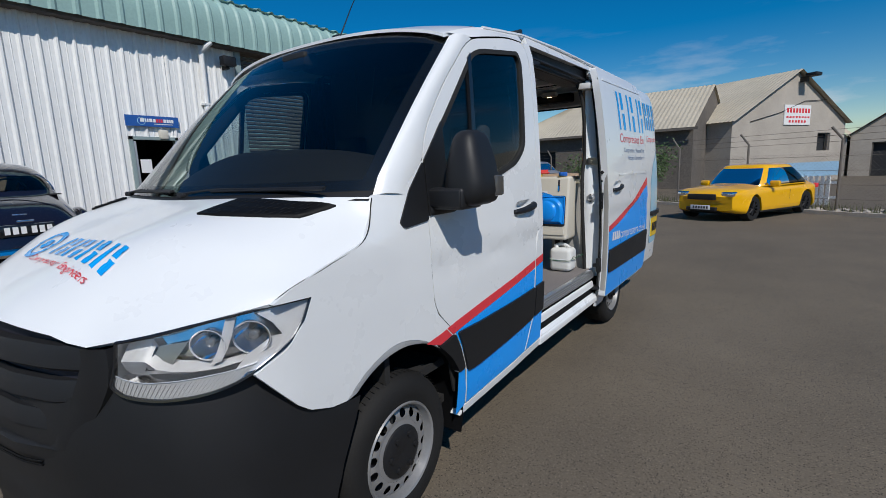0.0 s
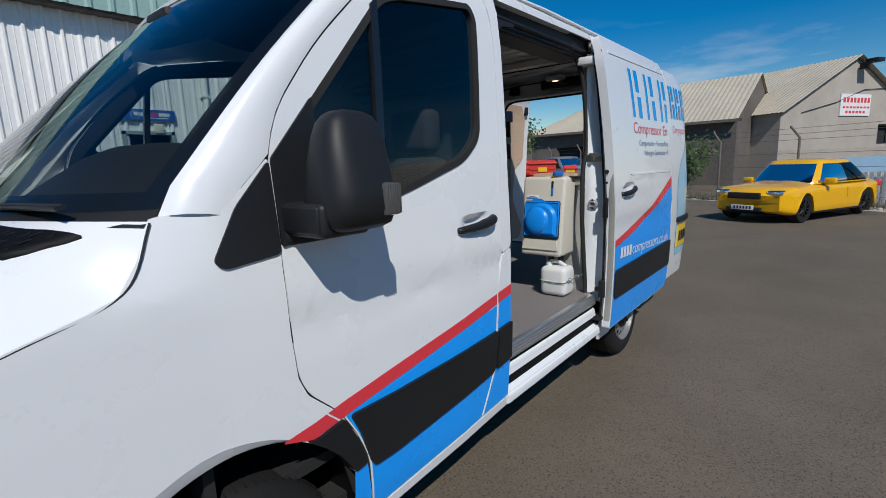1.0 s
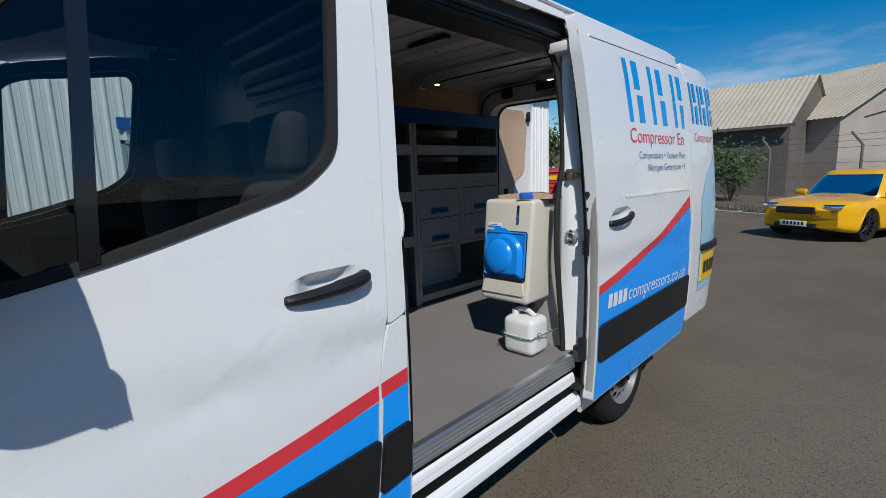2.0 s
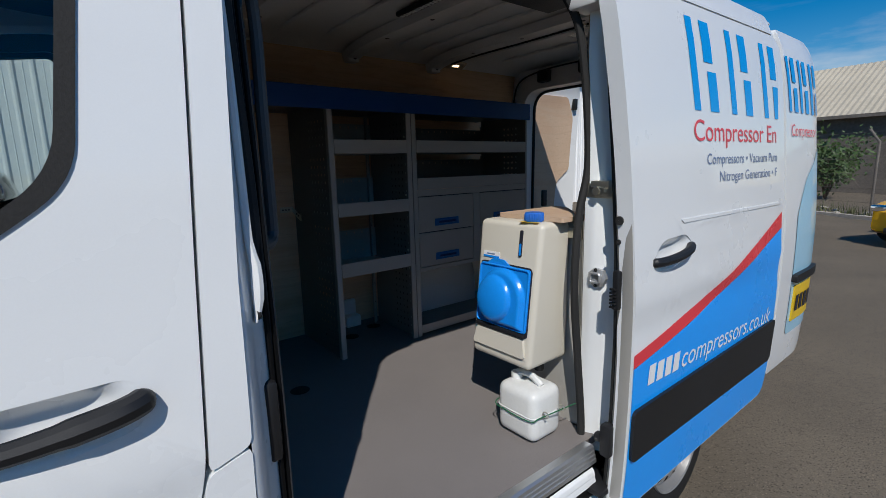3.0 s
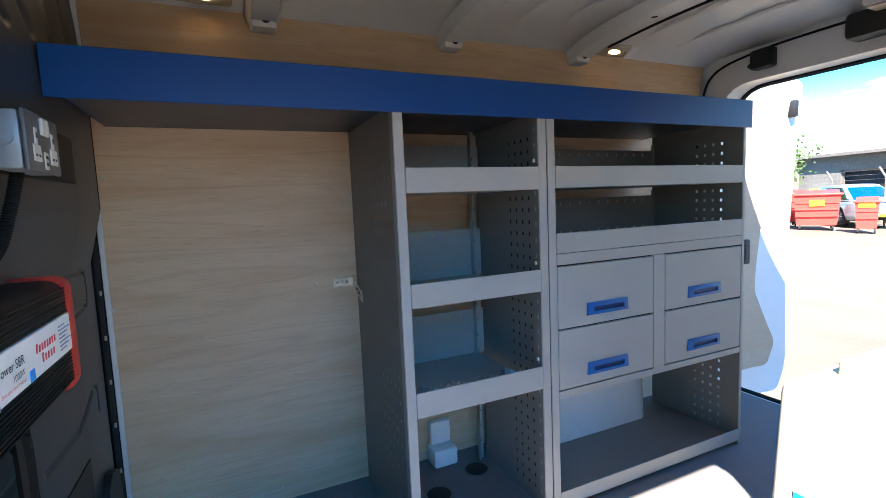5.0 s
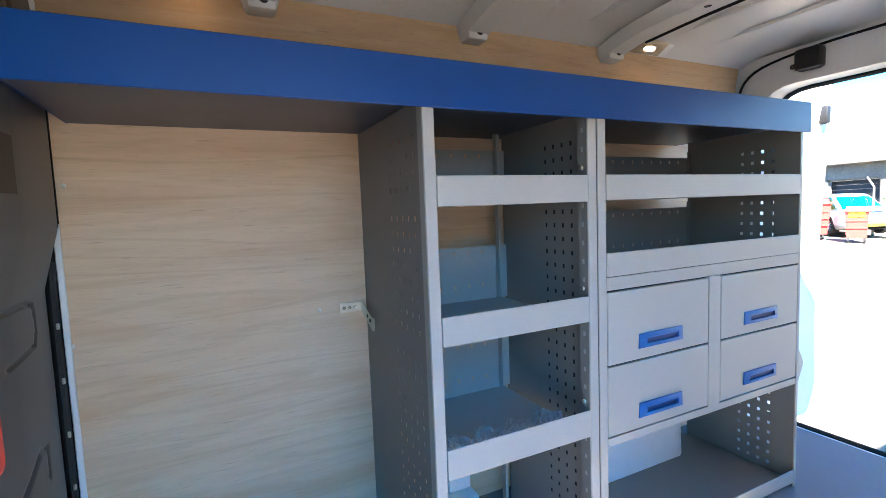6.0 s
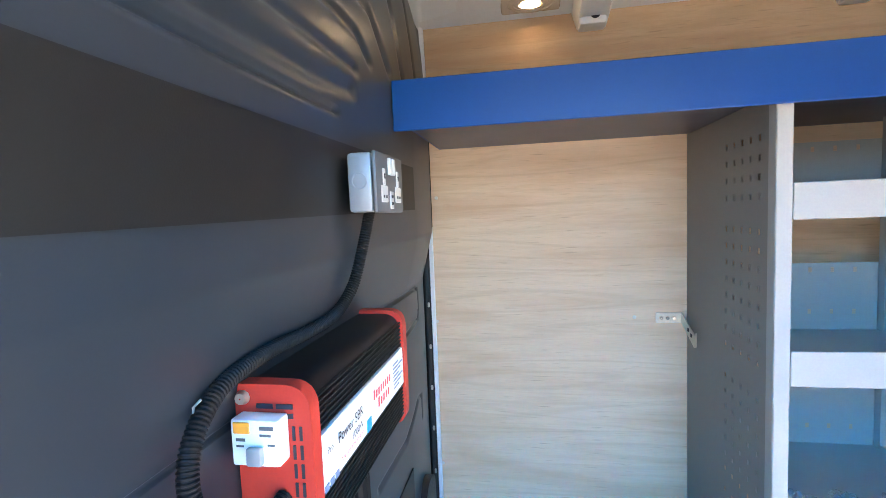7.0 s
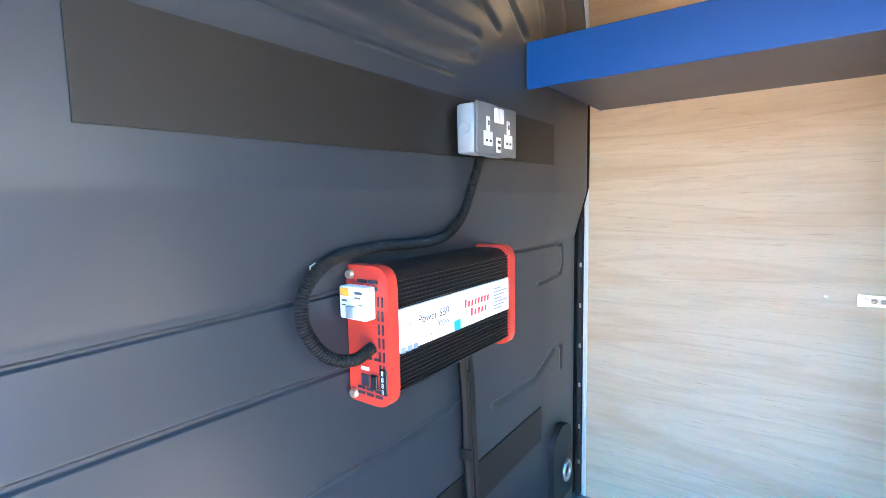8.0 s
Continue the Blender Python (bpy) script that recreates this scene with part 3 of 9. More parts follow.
def words(text, size, mat, parent, m, name="letter", bend=None, wide=0.0):
    """Real lettering as thin meshes, laid by the matrix m (x along the line, y up)."""
    cu = bpy.data.curves.new("text", "FONT")
    cu.body, cu.size, cu.extrude = text, size, 0.0
    tmp = bpy.data.objects.new("text", cu)
    scene.collection.objects.link(tmp)
    bpy.context.view_layer.update()
    me = bpy.data.meshes.new_from_object(tmp.evaluated_get(bpy.context.evaluated_depsgraph_get()))
    bpy.data.objects.remove(tmp)
    if wide:
        me.transform(Matrix.Diagonal((wide / max(v.co.x for v in me.vertices), 1, 1, 1)))
    # one piece a character: islands that overlap along the line belong together
    root = list(range(len(me.vertices)))

    def top(i):
        while root[i] != i:
            i = root[i]
        return i

    for f in me.polygons:
        for i in f.vertices[1:]:
            root[top(i)] = top(f.vertices[0])
    spans = {}
    for v in me.vertices:
        k = top(v.index)
        lo, hi = spans.get(k, (9.0, -9.0))
        spans[k] = (min(lo, v.co.x), max(hi, v.co.x))
    groups = []
    for k, (lo, hi) in sorted(spans.items(), key=lambda e: e[1]):
        if groups and min(groups[-1][1], hi) - lo > 0.4 * min(hi - lo, groups[-1][1] - groups[-1][0]):
            groups[-1] = (groups[-1][0], max(groups[-1][1], hi), groups[-1][2] | {k})
        else:
            groups.append((lo, hi, {k}))
    for _, _, keys in groups:
        used = [v.index for v in me.vertices if top(v.index) in keys]
        place = {i: n for n, i in enumerate(used)}
        pts = [m @ me.vertices[i].co for i in used]
        if bend:
            pts = [bend(p) for p in pts]
        letter = bpy.data.meshes.new(name)
        letter.from_pydata([tuple(p) for p in pts], [], [tuple(place[i] for i in f.vertices) for f in me.polygons if f.vertices[0] in place])
        letter.materials.append(M[mat])
        ob = new(name, letter)
        ob.parent = parent
        ob.matrix_parent_inverse = Matrix.Translation(parent["at"]).inverted() if "at" in parent else Matrix()
    bpy.data.meshes.remove(me)


# ---- ground ----
g = Geo()
N = 40
edge = [(-400 + 800 * i / N) for i in range(N + 1)]
def rise(x, y):
    """The yard climbs gently towards the white shed."""
    return 0.045 * max(0.0, min(8.0, -1.2 - x)) if -20 < y < 40 else 0.0


edge = sorted(set(edge + [-14.0, -12.0, -9.2, -8.0, -7.0, -6.0, -5.0, -4.0, -3.0, -2.0, -1.2, 0.0, 2.0, 4.0]))
g.grid([[(x, y, rise(x, y)) for x in edge] for y in edge])
single("ground", g, "asphalt", "worn grey asphalt yard with pale stones", "ground", kind="structure")

# ---- van shell ----
van = thing("van", "white panel van with blue and red graphics, sliding door open", "van", (0, 2.6, 0))

DOOR = arc_corner([(1.204, 1.32), (1.207, 1.12), (1.218, 0.985), (1.245, 0.923), (1.348, 0.822), (1.414, 0.712), (1.464, 0.590), (1.473, 0.463), (1.478, 0.372),
                   (2.13, 0.432), (2.222, 0.640), (2.250, 1.04), (2.284, 1.170), (2.310, 1.55), (2.333, 1.85), (2.350, 2.08), (2.353, 2.19), (2.325, 2.304), (2.115, 2.292),
                   (1.720, 2.212), (1.632, 2.160), (1.400, 1.942), (1.247, 1.744), (1.203, 1.619), (1.205, 1.38)],
                  [0.02, 0.05, 0.05, 0.05, 0.05, 0.05, 0.05, 0.05, 0.02, 0.03, 0.05, 0.1, 0.05, 0.1, 0.1, 0.1, 0.05, 0.05, 0.1, 0.08, 0.1, 0.2, 0.1, 0.05, 0.02])
DLO = arc_corner([(1.262, 1.400), (1.624, 1.463), (2.05, 1.588), (2.172, 1.680), (2.194, 1.85), (2.238, 2.180), (2.204, 2.232), (1.768, 2.172), (1.675, 2.136), (1.285, 1.700), (1.262, 1.62)],
                 [0.02, 0.2, 0.06, 0.06, 0.2, 0.04, 0.04, 0.06, 0.06, 0.1, 0.04], 6)
DLO_IN = arc_corner([(1.284, 1.426), (1.624, 1.487), (2.040, 1.611), (2.148, 1.694), (2.170, 1.85), (2.212, 2.170), (2.190, 2.208), (1.774, 2.149), (1.690, 2.118), (1.303, 1.685), (1.284, 1.615)],
                    [0.02, 0.2, 0.06, 0.06, 0.2, 0.04, 0.03, 0.06, 0.05, 0.1, 0.04], 6)
AXLE = 1.010


def arch_lip(k):
    """Inner and outer edge of the front arch's rolled lip, k from the door side (0) to the bumper (1)."""
    d, e = 24 + 103 * k, 24 + 109 * k
    wide = 0.435 + 0.042 * max(0.0, min(1.0, (d - 58) / 34))
    return [(1.0 + r * math.cos(radians(q)), 0.400 + r * math.sin(radians(q))) for r, q in ((0.435, d), (wide, e))]


def crease(y, z):
    """A soft waist crease and a hollow below it."""
    return -0.006 * math.exp(-((z - 1.13) / 0.05) ** 2) + 0.004 * math.exp(-((z - 1.22) / 0.05) ** 2)


for sign, side in ((1, "near"), (-1, "far")):
    def put(g, sign=sign):
        return g if sign > 0 else g.flipped()

    # front wing: from the lamp to the door, cut round the wheel
    g = Geo()
    wing = [(0.402, 1.180), (0.47, 1.217), (0.60, 1.259), (0.752, 1.303), (0.812, 1.324), (0.862, 1.390), (0.905, 1.482), (1.08, 1.506), (1.198, 1.616), (1.2015, 1.38), (1.2005, 1.32), (1.2035, 1.12),
            (1.2145, 0.983), (1.2415, 0.920), (1.345, 0.819), (1.411, 0.709), (1.448, 0.590), (1.400, 0.580)] + [arch_lip(k / 16)[1] for k in range(17)] + [(0.602, 0.757), (0.510, 0.790), (0.462, 0.828), (0.405, 0.892), (0.329, 0.981), (0.441, 1.028), (0.516, 1.108), (0.550, 1.174)]
    panel(g, arc_corner(wing, 0.008, 2), off=0.0, t=0.02, step=0.03)
    part("front_wing", put(g), "paint", van)
    # rolled lip round the arch, turned in towards the wheel
    g = Geo()
    rows = []
    for k in range(11, 33):
        (iy, iz), (oy, oz) = arch_lip(k / 32)
        depth = min(0.016, 0.40 * math.hypot(oy - iy, oz - iz))
        rows.append([(flank(oy, oz) - 0.001, oy, oz), (flank((oy + iy) / 2, (oz + iz) / 2) - 0.45 * depth, (oy + iy) / 2, (oz + iz) / 2), (flank(iy, iz) - depth, iy, iz), (flank(iy, iz) - 0.05, iy, iz)])
    g.grid(rows)
    part("arch_lip", put(g), "paint", van, angle=50)
    # black sail in front of the door's window
    g = Geo()
    panel(g, arc_corner([(1.018, 1.362), (1.042, 1.340), (1.2015, 1.357), (1.1995, 1.611), (1.090, 1.492)], 0.018), off=0.006, t=0.012, step=0.06)
    part("sail_trim", put(g), "black_plastic", van)
    g = Geo()
    panel(g, arc_corner([(1.2055, 1.372), (1.36, 1.404), (1.36, 1.790), (1.285, 1.705), (1.2055, 1.614)], 0.012), off=0.007, t=0.012, step=0.06)
    part("mirror_sail", put(g), "black_plastic", van)
    # wheel arch lining
    g = Geo()
    g.grid([[(x, 1.0 + 0.462 * math.cos(radians(d)), 0.39 + 0.470 * math.sin(radians(d))) for d in range(-20, 201, 10)] for x in (0.55, 1.002)])
    g.add([(0.56, 0.5, 0.2), (0.56, 1.5, 0.2), (0.56, 1.5, 0.92), (0.56, 0.5, 0.92)], [(0, 1, 2, 3)])
    part("arch_liner", put(g), "deep_black", van)

    # cab door
    cup = arc_corner([(1.958, 1.318), (1.98, 1.358), (2.032, 1.378), (2.195, 1.380), (2.230, 1.350), (2.207, 1.297), (2.07, 1.274), (1.985, 1.286)], 0.03)
    door = part("front_door", put(panel(Geo(), DOOR, [DLO, cup], t=0.035, step=0.07, dent=crease)), "paint", van)
    seal = part("window_seal", put(panel(Geo(), DLO, [DLO_IN], off=0.004, t=0.03)), "rubber", door)
    pane = part("window_pane", put(panel(Geo(), DLO_IN, off=-0.008, t=0.0)), "glass", door)
    pane.visible_shadow = False
    bar = part("window_divider", put(panel(Geo(), [(1.575, 1.466), (1.609, 1.474), (1.670, 2.135), (1.636, 2.105)], off=0.006, t=0.02)), "gloss_black", door)
    part("inner_frame", put(panel(Geo(), DOOR, [DLO], off=-0.0375, t=0.008, step=0.12)), "dash", door)
    # black tube added inside the door gap to hide its sunlit edges
    low_edge = sorted(((y - 0.0015, z) for y, z in DOOR if y < 1.49 and 0.40 < z < 1.36), key=lambda p: p[1])
    part("door_gap_seal", put(Geo().tube([(flank(y, z) - 0.0075, y, z) for y, z in low_edge], 0.0055, 6)), "rubber", door)
    # door lining behind the sheet
    g = Geo()
    panel(g, [(1.48, 0.55), (2.12, 0.55), (2.22, 1.0), (2.22, 1.57), (1.70, 1.46), (1.25, 1.38), (1.27, 1.0)], off=-0.047, t=0.06)
    part("door_lining", put(g), "dash", door)
    # pull handle in its cup
    g = Geo()
    panel(g, cup, off=0.0, t=0.004, step=0.012, dent=lambda y, z: crease(y, z) - 0.034 * math.exp(-(((y - 2.10) / 0.075) ** 4 + ((z - 1.335) / 0.034) ** 4)))
    part("handle_cup", put(g), "paint", door)
    g = Geo()
    x0 = flank(2.1, 1.33)
    g.tube(spline([(x0 + 0.000, 1.968, 1.320), (x0 + 0.010, 1.99, 1.320), (x0 + 0.018, 2.07, 1.324), (x0 + 0.022, 2.15, 1.333), (x0 + 0.018, 2.195, 1.340), (x0 + 0.000, 2.222, 1.344)], 5),
           [0.008] + [0.013 + 0.0005 * k for k in range(12)] + [0.021] * 11 + [0.017, 0.012], 10)
    part("door_handle", put(g), "black_plastic", door, "black plastic pull handle")

    # pillar between cab door and load door, sill and roof rail
    g = Geo()
    upper = [(2.290, 1.176), (2.316, 1.55), (2.339, 1.85), (2.356, 2.08), (2.359, 2.19), (2.332, 2.307), (2.43, 2.318), (2.400, 1.9), (2.374, 1.5), (2.364, 1.200)]
    panel(g, arc_corner(upper, 0.015, 2), t=0.05, step=0.08)
    part("centre_pillar", put(g), "paint", van)
    g = Geo()
    panel(g, arc_corner([(2.289, 1.170), (2.3635, 1.194), (2.360, 1.0), (2.361, 0.452), (2.140, 0.432), (2.228, 0.638), (2.256, 1.038)], 0.012, 2), t=0.05, step=0.08)
    part("lower_pillar", put(g), "paint", van)
    g = Geo()
    panel(g, [(1.15, 0.93), (1.36, 0.70), (1.43, 0.45), (2.33, 0.45), (2.355, 2.29), (2.24, 2.29), (2.18, 0.60), (1.52, 0.60), (1.46, 0.78), (1.30, 0.95), (1.25, 1.36), (1.16, 1.36)], off=-0.045, t=0.01, step=0.2)
    part("door_jamb", put(g), "rubber", van)
    g = Geo()
    panel(g, [(1.440, 0.318), (1.474, 0.362), (2.13, 0.424), (2.38, 0.444), (2.38, 0.398), (2.13, 0.378)], t=0.06, step=0.2)
    part("sill", put(g), "paint", van)

# roof: crowned sheet from screen to tail
def roof_edge(y):
    return float(np.interp(y, (1.40, 1.55, 1.70, 1.88, 2.37, 3.0, 5.08, 5.22, 5.27), (2.160, 2.212, 2.258, 2.302, 2.366, 2.390, 2.395, 2.375, 2.325)))


def roof_half(y):
    return float(np.interp(y, (1.40, 1.55, 1.75, 2.0, 2.4), (0.895, 0.905, 0.908, 0.898, 0.890)))


g = Geo()
rows = []
for y in (1.535, 1.56, 1.60, 1.65, 1.70, 1.78, 1.90, 2.1, 2.35, 2.7, 3.1, 3.5, 4.0, 4.5, 4.9, 5.08, 5.18, 5.24, 5.27):
    row = []
    w, e = roof_half(y), roof_edge(y)
    for k in range(-24, 25):
        s = math.sin(k / 24 * math.pi / 2)
        z = e + 0.085 * (1 - abs(s) ** 3.2) ** 0.8
        bend = max(0.0, 1.85 - y) / 0.35 * 0.115 * (1 - s * s)
        row.append((w * s, y - bend, z))
    rows.append(row)
thick(g, rows, (0, 0, -1), 0.015)
part("roof", g, "paint", van)
# gutter rails
for sgn in (1, -1):
    g = Geo()
    g.tube([(sgn * (roof_half(y) + 0.003), y, roof_edge(y) + 0.004) for y in (1.9, 2.1, 2.4, 3.0, 4.0, 5.0, 5.2)], 0.011, 6)
    part("roof_rail", g, "paint", van)

# aerial
g = Geo()
g.rbox((0.105, 1.56, 2.315), (0.175, 1.67, 2.352), 0.015)
part("aerial_foot", g, "black_plastic", van)
g = Geo()
g.tube([(0.14, 1.60, 2.345), (0.14, 1.70, 2.52), (0.14, 1.80, 2.68)], [0.0045, 0.003, 0.002], 6)
part("aerial", g, "gloss_black", van, "black whip aerial")

# windscreen with black border, and its pillars
def both(half):
    return half + [(-x, y, z) for x, y, z in half[-2::-1]]


SCREEN_LOW = both([(0.962, 0.925, 1.500), (0.81, 0.795, 1.500), (0.48, 0.675, 1.497), (0, 0.625, 1.493)])
SCREEN_MID = both([(0.948, 1.245, 1.872), (0.79, 1.150, 1.888), (0.44, 1.060, 1.898), (0, 1.030, 1.903)])
SCREEN_TOP = both([(0.912, 1.572, 2.196), (0.75, 1.515, 2.232), (0.42, 1.455, 2.262), (0, 1.430, 2.272)])
sheet = loft([SCREEN_LOW, SCREEN_MID, SCREEN_TOP], 32, 8)
g = Geo()
g.grid(sheet)
screen = part("windscreen", g, "screen_glass", van)
screen.visible_shadow = False
g = Geo()
n_r, n_c = len(sheet), len(sheet[0])
for i in range(n_r - 1):
    for j in range(n_c - 1):
        if i < 1 or i >= n_r - 2 or j < 1 or j >= n_c - 2:
            q = [sheet[i][j], sheet[i][j + 1], sheet[i + 1][j + 1], sheet[i + 1][j]]
            g.add([Vector(p) + Vector((0, 0.006, -0.006)) for p in q], [(0, 1, 2, 3)])
part("screen_border", g, "gloss_black", screen)
for sgn in (1, -1):
    g = Geo()
    inner = [sheet[i][0] if sgn > 0 else sheet[i][-1] for i in range(n_r)]
    inner = [Vector(p) + Vector((0.0, 0.0, 0.008)) for p in inner]
    edge_line = sorted(((y - 0.0045, z + 0.0045) for y, z in DOOR if y < 1.725 and z > 1.60), key=lambda p: p[1])
    outer = even([(0, 1.075, 1.503), (0, 1.150, 1.575)] + [(0, y, z) for y, z in edge_line], n_r - 1)
    # black tube added to keep the gap beside the pillar dark
    gap_line = [(sgn * (flank(y, z) - 0.014), y + 0.002, z - 0.002) for y, z in edge_line]
    part("pillar_gap_seal", Geo().tube(gap_line, 0.009, 6), "rubber", van)
    outer = [Vector((sgn * flank(p.y, p.z), p.y, p.z)) for p in outer]
    mid = [a.lerp(b, 0.45) + Vector((sgn * 0.016, -0.012, 0.012)) for a, b in zip(inner, outer)]
    rows = [[a, a.lerp(m, 0.5) + Vector((sgn * 0.005, -0.004, 0.004)), m, m.lerp(b, 0.5) + Vector((sgn * 0.006, -0.003, 0.003)), b, b - Vector((sgn * 0.03, 0, 0))] for a, m, b in zip(inner, mid, outer)]
    rows[0] = [p - Vector((0, 0, 0.030)) for p in rows[0]]
    g.grid(rows)
    part("windscreen_pillar", g, "paint", van, angle=60)
    # roof corner above the cab door
    g = Geo()
    top = [(sgn * (roof_half(y) + 0.002), y, roof_edge(y) + 0.006) for y in (1.55, 1.70, 1.88, 2.12, 2.33)]
    low = [(sgn * flank(y, z), y, z) for y, z in ((1.712, 2.218), (1.80, 2.238), (1.95, 2.268), (2.115, 2.298), (2.33, 2.312))]
    g.grid(loft([top, low], 10, 3))
    part("roof_corner", g, "paint", van, angle=60)

# bonnet
HOOD = [
    [(0.974, 0.906, 1.476), (0.81, 0.772, 1.484), (0.47, 0.648, 1.486), (0, 0.597, 1.480)],
    [(1.006, 0.825, 1.332), (0.86, 0.672, 1.412), (0.49, 0.470, 1.436), (0, 0.405, 1.410)],
    [(1.015, 0.640, 1.268), (0.84, 0.465, 1.335), (0.47, 0.295, 1.370), (0, 0.235, 1.345)],
    [(1.012, 0.482, 1.222), (0.82, 0.320, 1.245), (0.44, 0.120, 1.262), (0, 0.050, 1.264)],
    [(0.994, 0.408, 1.181), (0.930, 0.300, 1.164), (0.876, 0.216, 1.151), (0.804, 0.142, 1.133), (0.722, 0.080, 1.116), (0.640, 0.036, 1.098), (0.600, 0.016, 1.100), (0.545, -0.004, 1.124), (0.425, -0.043, 1.141), (0.30, -0.076, 1.160), (0, -0.108, 1.174)],
]
HOOD = [row + [(-x, y, z) for x, y, z in row[-2::-1]] for row in HOOD]
hood_sheet = loft(HOOD, 36, 6)
g = Geo()
thick(g, hood_sheet, (0, 0.85, -0.45), 0.02)
bonnet = part("bonnet", g, "paint", van)
for sgn in (1, -1):
    line = spline([(sgn * (x + 0.004), y - 0.002, z - 0.003) for x, y, z in (row[0] for row in HOOD)], 8)
    # dark line that stands in for the shadow in the seam beside the bonnet
    part("bonnet_gap_seal", Geo().tube(line, 0.0028, 5), "rubber", van)


def on_hood(x, y, up=0.004):
    """Height by the four nearest sheet points, weighted."""
    near = sorted(((p.x - x) ** 2 + (p.y - y) ** 2, p.z) for r in hood_sheet for p in r)[:5]
    ws = [1 / (d + 1e-5) for d, _ in near]
    return sum(w * z for w, (_, z) in zip(ws, near)) / sum(ws) + up


# scuttle and the two louvred intakes at the bonnet's rear edge
g = Geo()
low = [Vector(p) + Vector((0, -0.015, -0.012)) for p in even(spline(HOOD[0]), 30)]
high = [Vector(p) + Vector((0, 0.012, 0.002)) for p in even(spline(SCREEN_LOW), 30)]
g.grid([low, high])
part("scuttle", g, "black_plastic", van)
for sgn in (1, -1):
    g = Geo()
    a = [(sgn * 0.490, 0.478), (sgn * 0.60, 0.508), (sgn * 0.735, 0.580), (sgn * 0.845, 0.664)]
    b = [(sgn * 0.512, 0.640), (sgn * 0.65, 0.672), (sgn * 0.78, 0.716), (sgn * 0.900, 0.792)]
    ra, rb = even(spline([(x, y, 0) for x, y in a]), 16), even(spline([(x, y, 0) for x, y in b]), 16)
    rows = [[Vector((p.x, p.y, on_hood(p.x, p.y, 0.009))) for p in (p.lerp(q, k / 5) for p, q in zip(ra, rb))] for k in range(6)]
    thick(g, rows, (0, 0, -1), 0.012)
    vent = part("bonnet_vent", g, "deep_black", bonnet, angle=70)
    for k in range(13):
        for f0, f1 in ((0.10, 0.30), (0.42, 0.60), (0.72, 0.90)):
            u = 1.2 + 1.1 * k
            i = int(u)
            p, q = ra[i].lerp(ra[i + 1], u - i), rb[i].lerp(rb[i + 1], u - i)
            line = [p.lerp(q, f0 + (f1 - f0) * j / 3) for j in range(4)]
            part("louvre", Geo().tube([(c.x, c.y, on_hood(c.x, c.y, 0.0092)) for c in line], 0.0016, 4), "black_plastic", vent)
# wipers
for x0, x1 in ((0.08, 0.86), (-0.72, 0.0)):
    g = Geo()
    pts = []
    for k in range(5):
        x = x0 + (x1 - x0) * k / 4
        pts.append((x, 0.635 + 0.19 * abs(x) ** 1.9 + 0.02 * (k % 4 > 0), 1.505 + 0.014 * (k > 0)))
    g.tube(spline(pts, 6), 0.007, 6)
    g.tube(spline([(p[0], p[1] - 0.012, p[2] - 0.004) for p in pts[1:]], 6), 0.006, 5)
    g.rbox((x0 - 0.02, pts[0][1] - 0.02, 1.488), (x0 + 0.03, pts[0][1] + 0.012, 1.513), 0.008)
    part("wiper", g, "black_plastic", van)

# bumper: lower nose, round the corner to the wheel
def nose(z, s):
    """The nose's plan line at a height: s runs from the wheel arch (0) to the middle (1)."""
    end = float(np.interp(z, (0.22, 0.43, 0.50, 0.59, 0.66, 0.724, 0.76), (0.49, 0.547, 0.580, 0.620, 0.655, 0.685, 0.70)))
    pts = [(1.018, end), (1.004, 0.44), (0.955, 0.262), (0.85, 0.115), (0.65, 0.000), (0.43, -0.070), (0.0, -0.125)]
    p = even(spline([(x, y, 0) for x, y in pts]), 40)
    i = s * 40
    q = p[min(40, int(i))].lerp(p[min(40, int(i) + 1)], i - int(i))
    lean = 0.02 + 0.025 * max(0, (z - 0.72) / 0.25) ** 2 + 0.10 * max(0, (0.42 - z) / 0.22) ** 2
    return Vector((q.x * (1 - 0.035 * max(0, (z - 0.7) / 0.3)), q.y + lean, z))


def bumper_top(s):
    p = nose(0.80, s)
    if p.x < 0.69:
        return 0.93
    return float(np.interp(p.y, (0.062, 0.078, 0.104, 0.150, 0.218, 0.286, 0.334, 0.405, 0.462, 0.512, 0.602, 0.68), (0.970, 0.950, 0.939, 0.932, 0.938, 0.952, 0.976, 0.888, 0.824, 0.787, 0.754, 0.742)))


g = Geo()
rows = []
for i in range(15):
    row = []
    for k in range(-72, 73):
        s = 1 - abs(k) / 72
        z = 0.22 + (bumper_top(s) - 0.22) * i / 14
        p = nose(z, s)
        ridge = 0.018 * math.exp(-((z - 0.53) / 0.03) ** 2) * (0.3 + 0.7 * s)
        p = Vector((p.x if k <= 0 else -p.x, p.y - ridge, p.z))
        row.append(p)
    rows.append(row)
thick(g, rows, (0, 1, 0), 0.03)
bumper = part("front_bumper", g, "black_plastic", van, "black textured plastic bumper")
# grille: broad textured surround, thick slats over dark slots
def grille_y(x, z, out=0.0):
    low, high = (float(np.interp(abs(x), (0, 0.3, 0.5, 0.6, 0.7, 0.8), ys)) for ys in ((-0.112, -0.080, -0.028, 0.020, 0.058, 0.105), (-0.114, -0.080, -0.024, 0.008, 0.060, 0.130)))
    return low + (high - low) * max(0.0, min(1.0, (z - 0.92) / 0.2)) - out


def grille_half(z):
    return float(np.interp(z, (0.715, 0.722, 0.750, 0.820, 0.925, 0.980, 1.040, 1.098), (0.40, 0.485, 0.540, 0.597, 0.668, 0.698, 0.708, 0.706)))


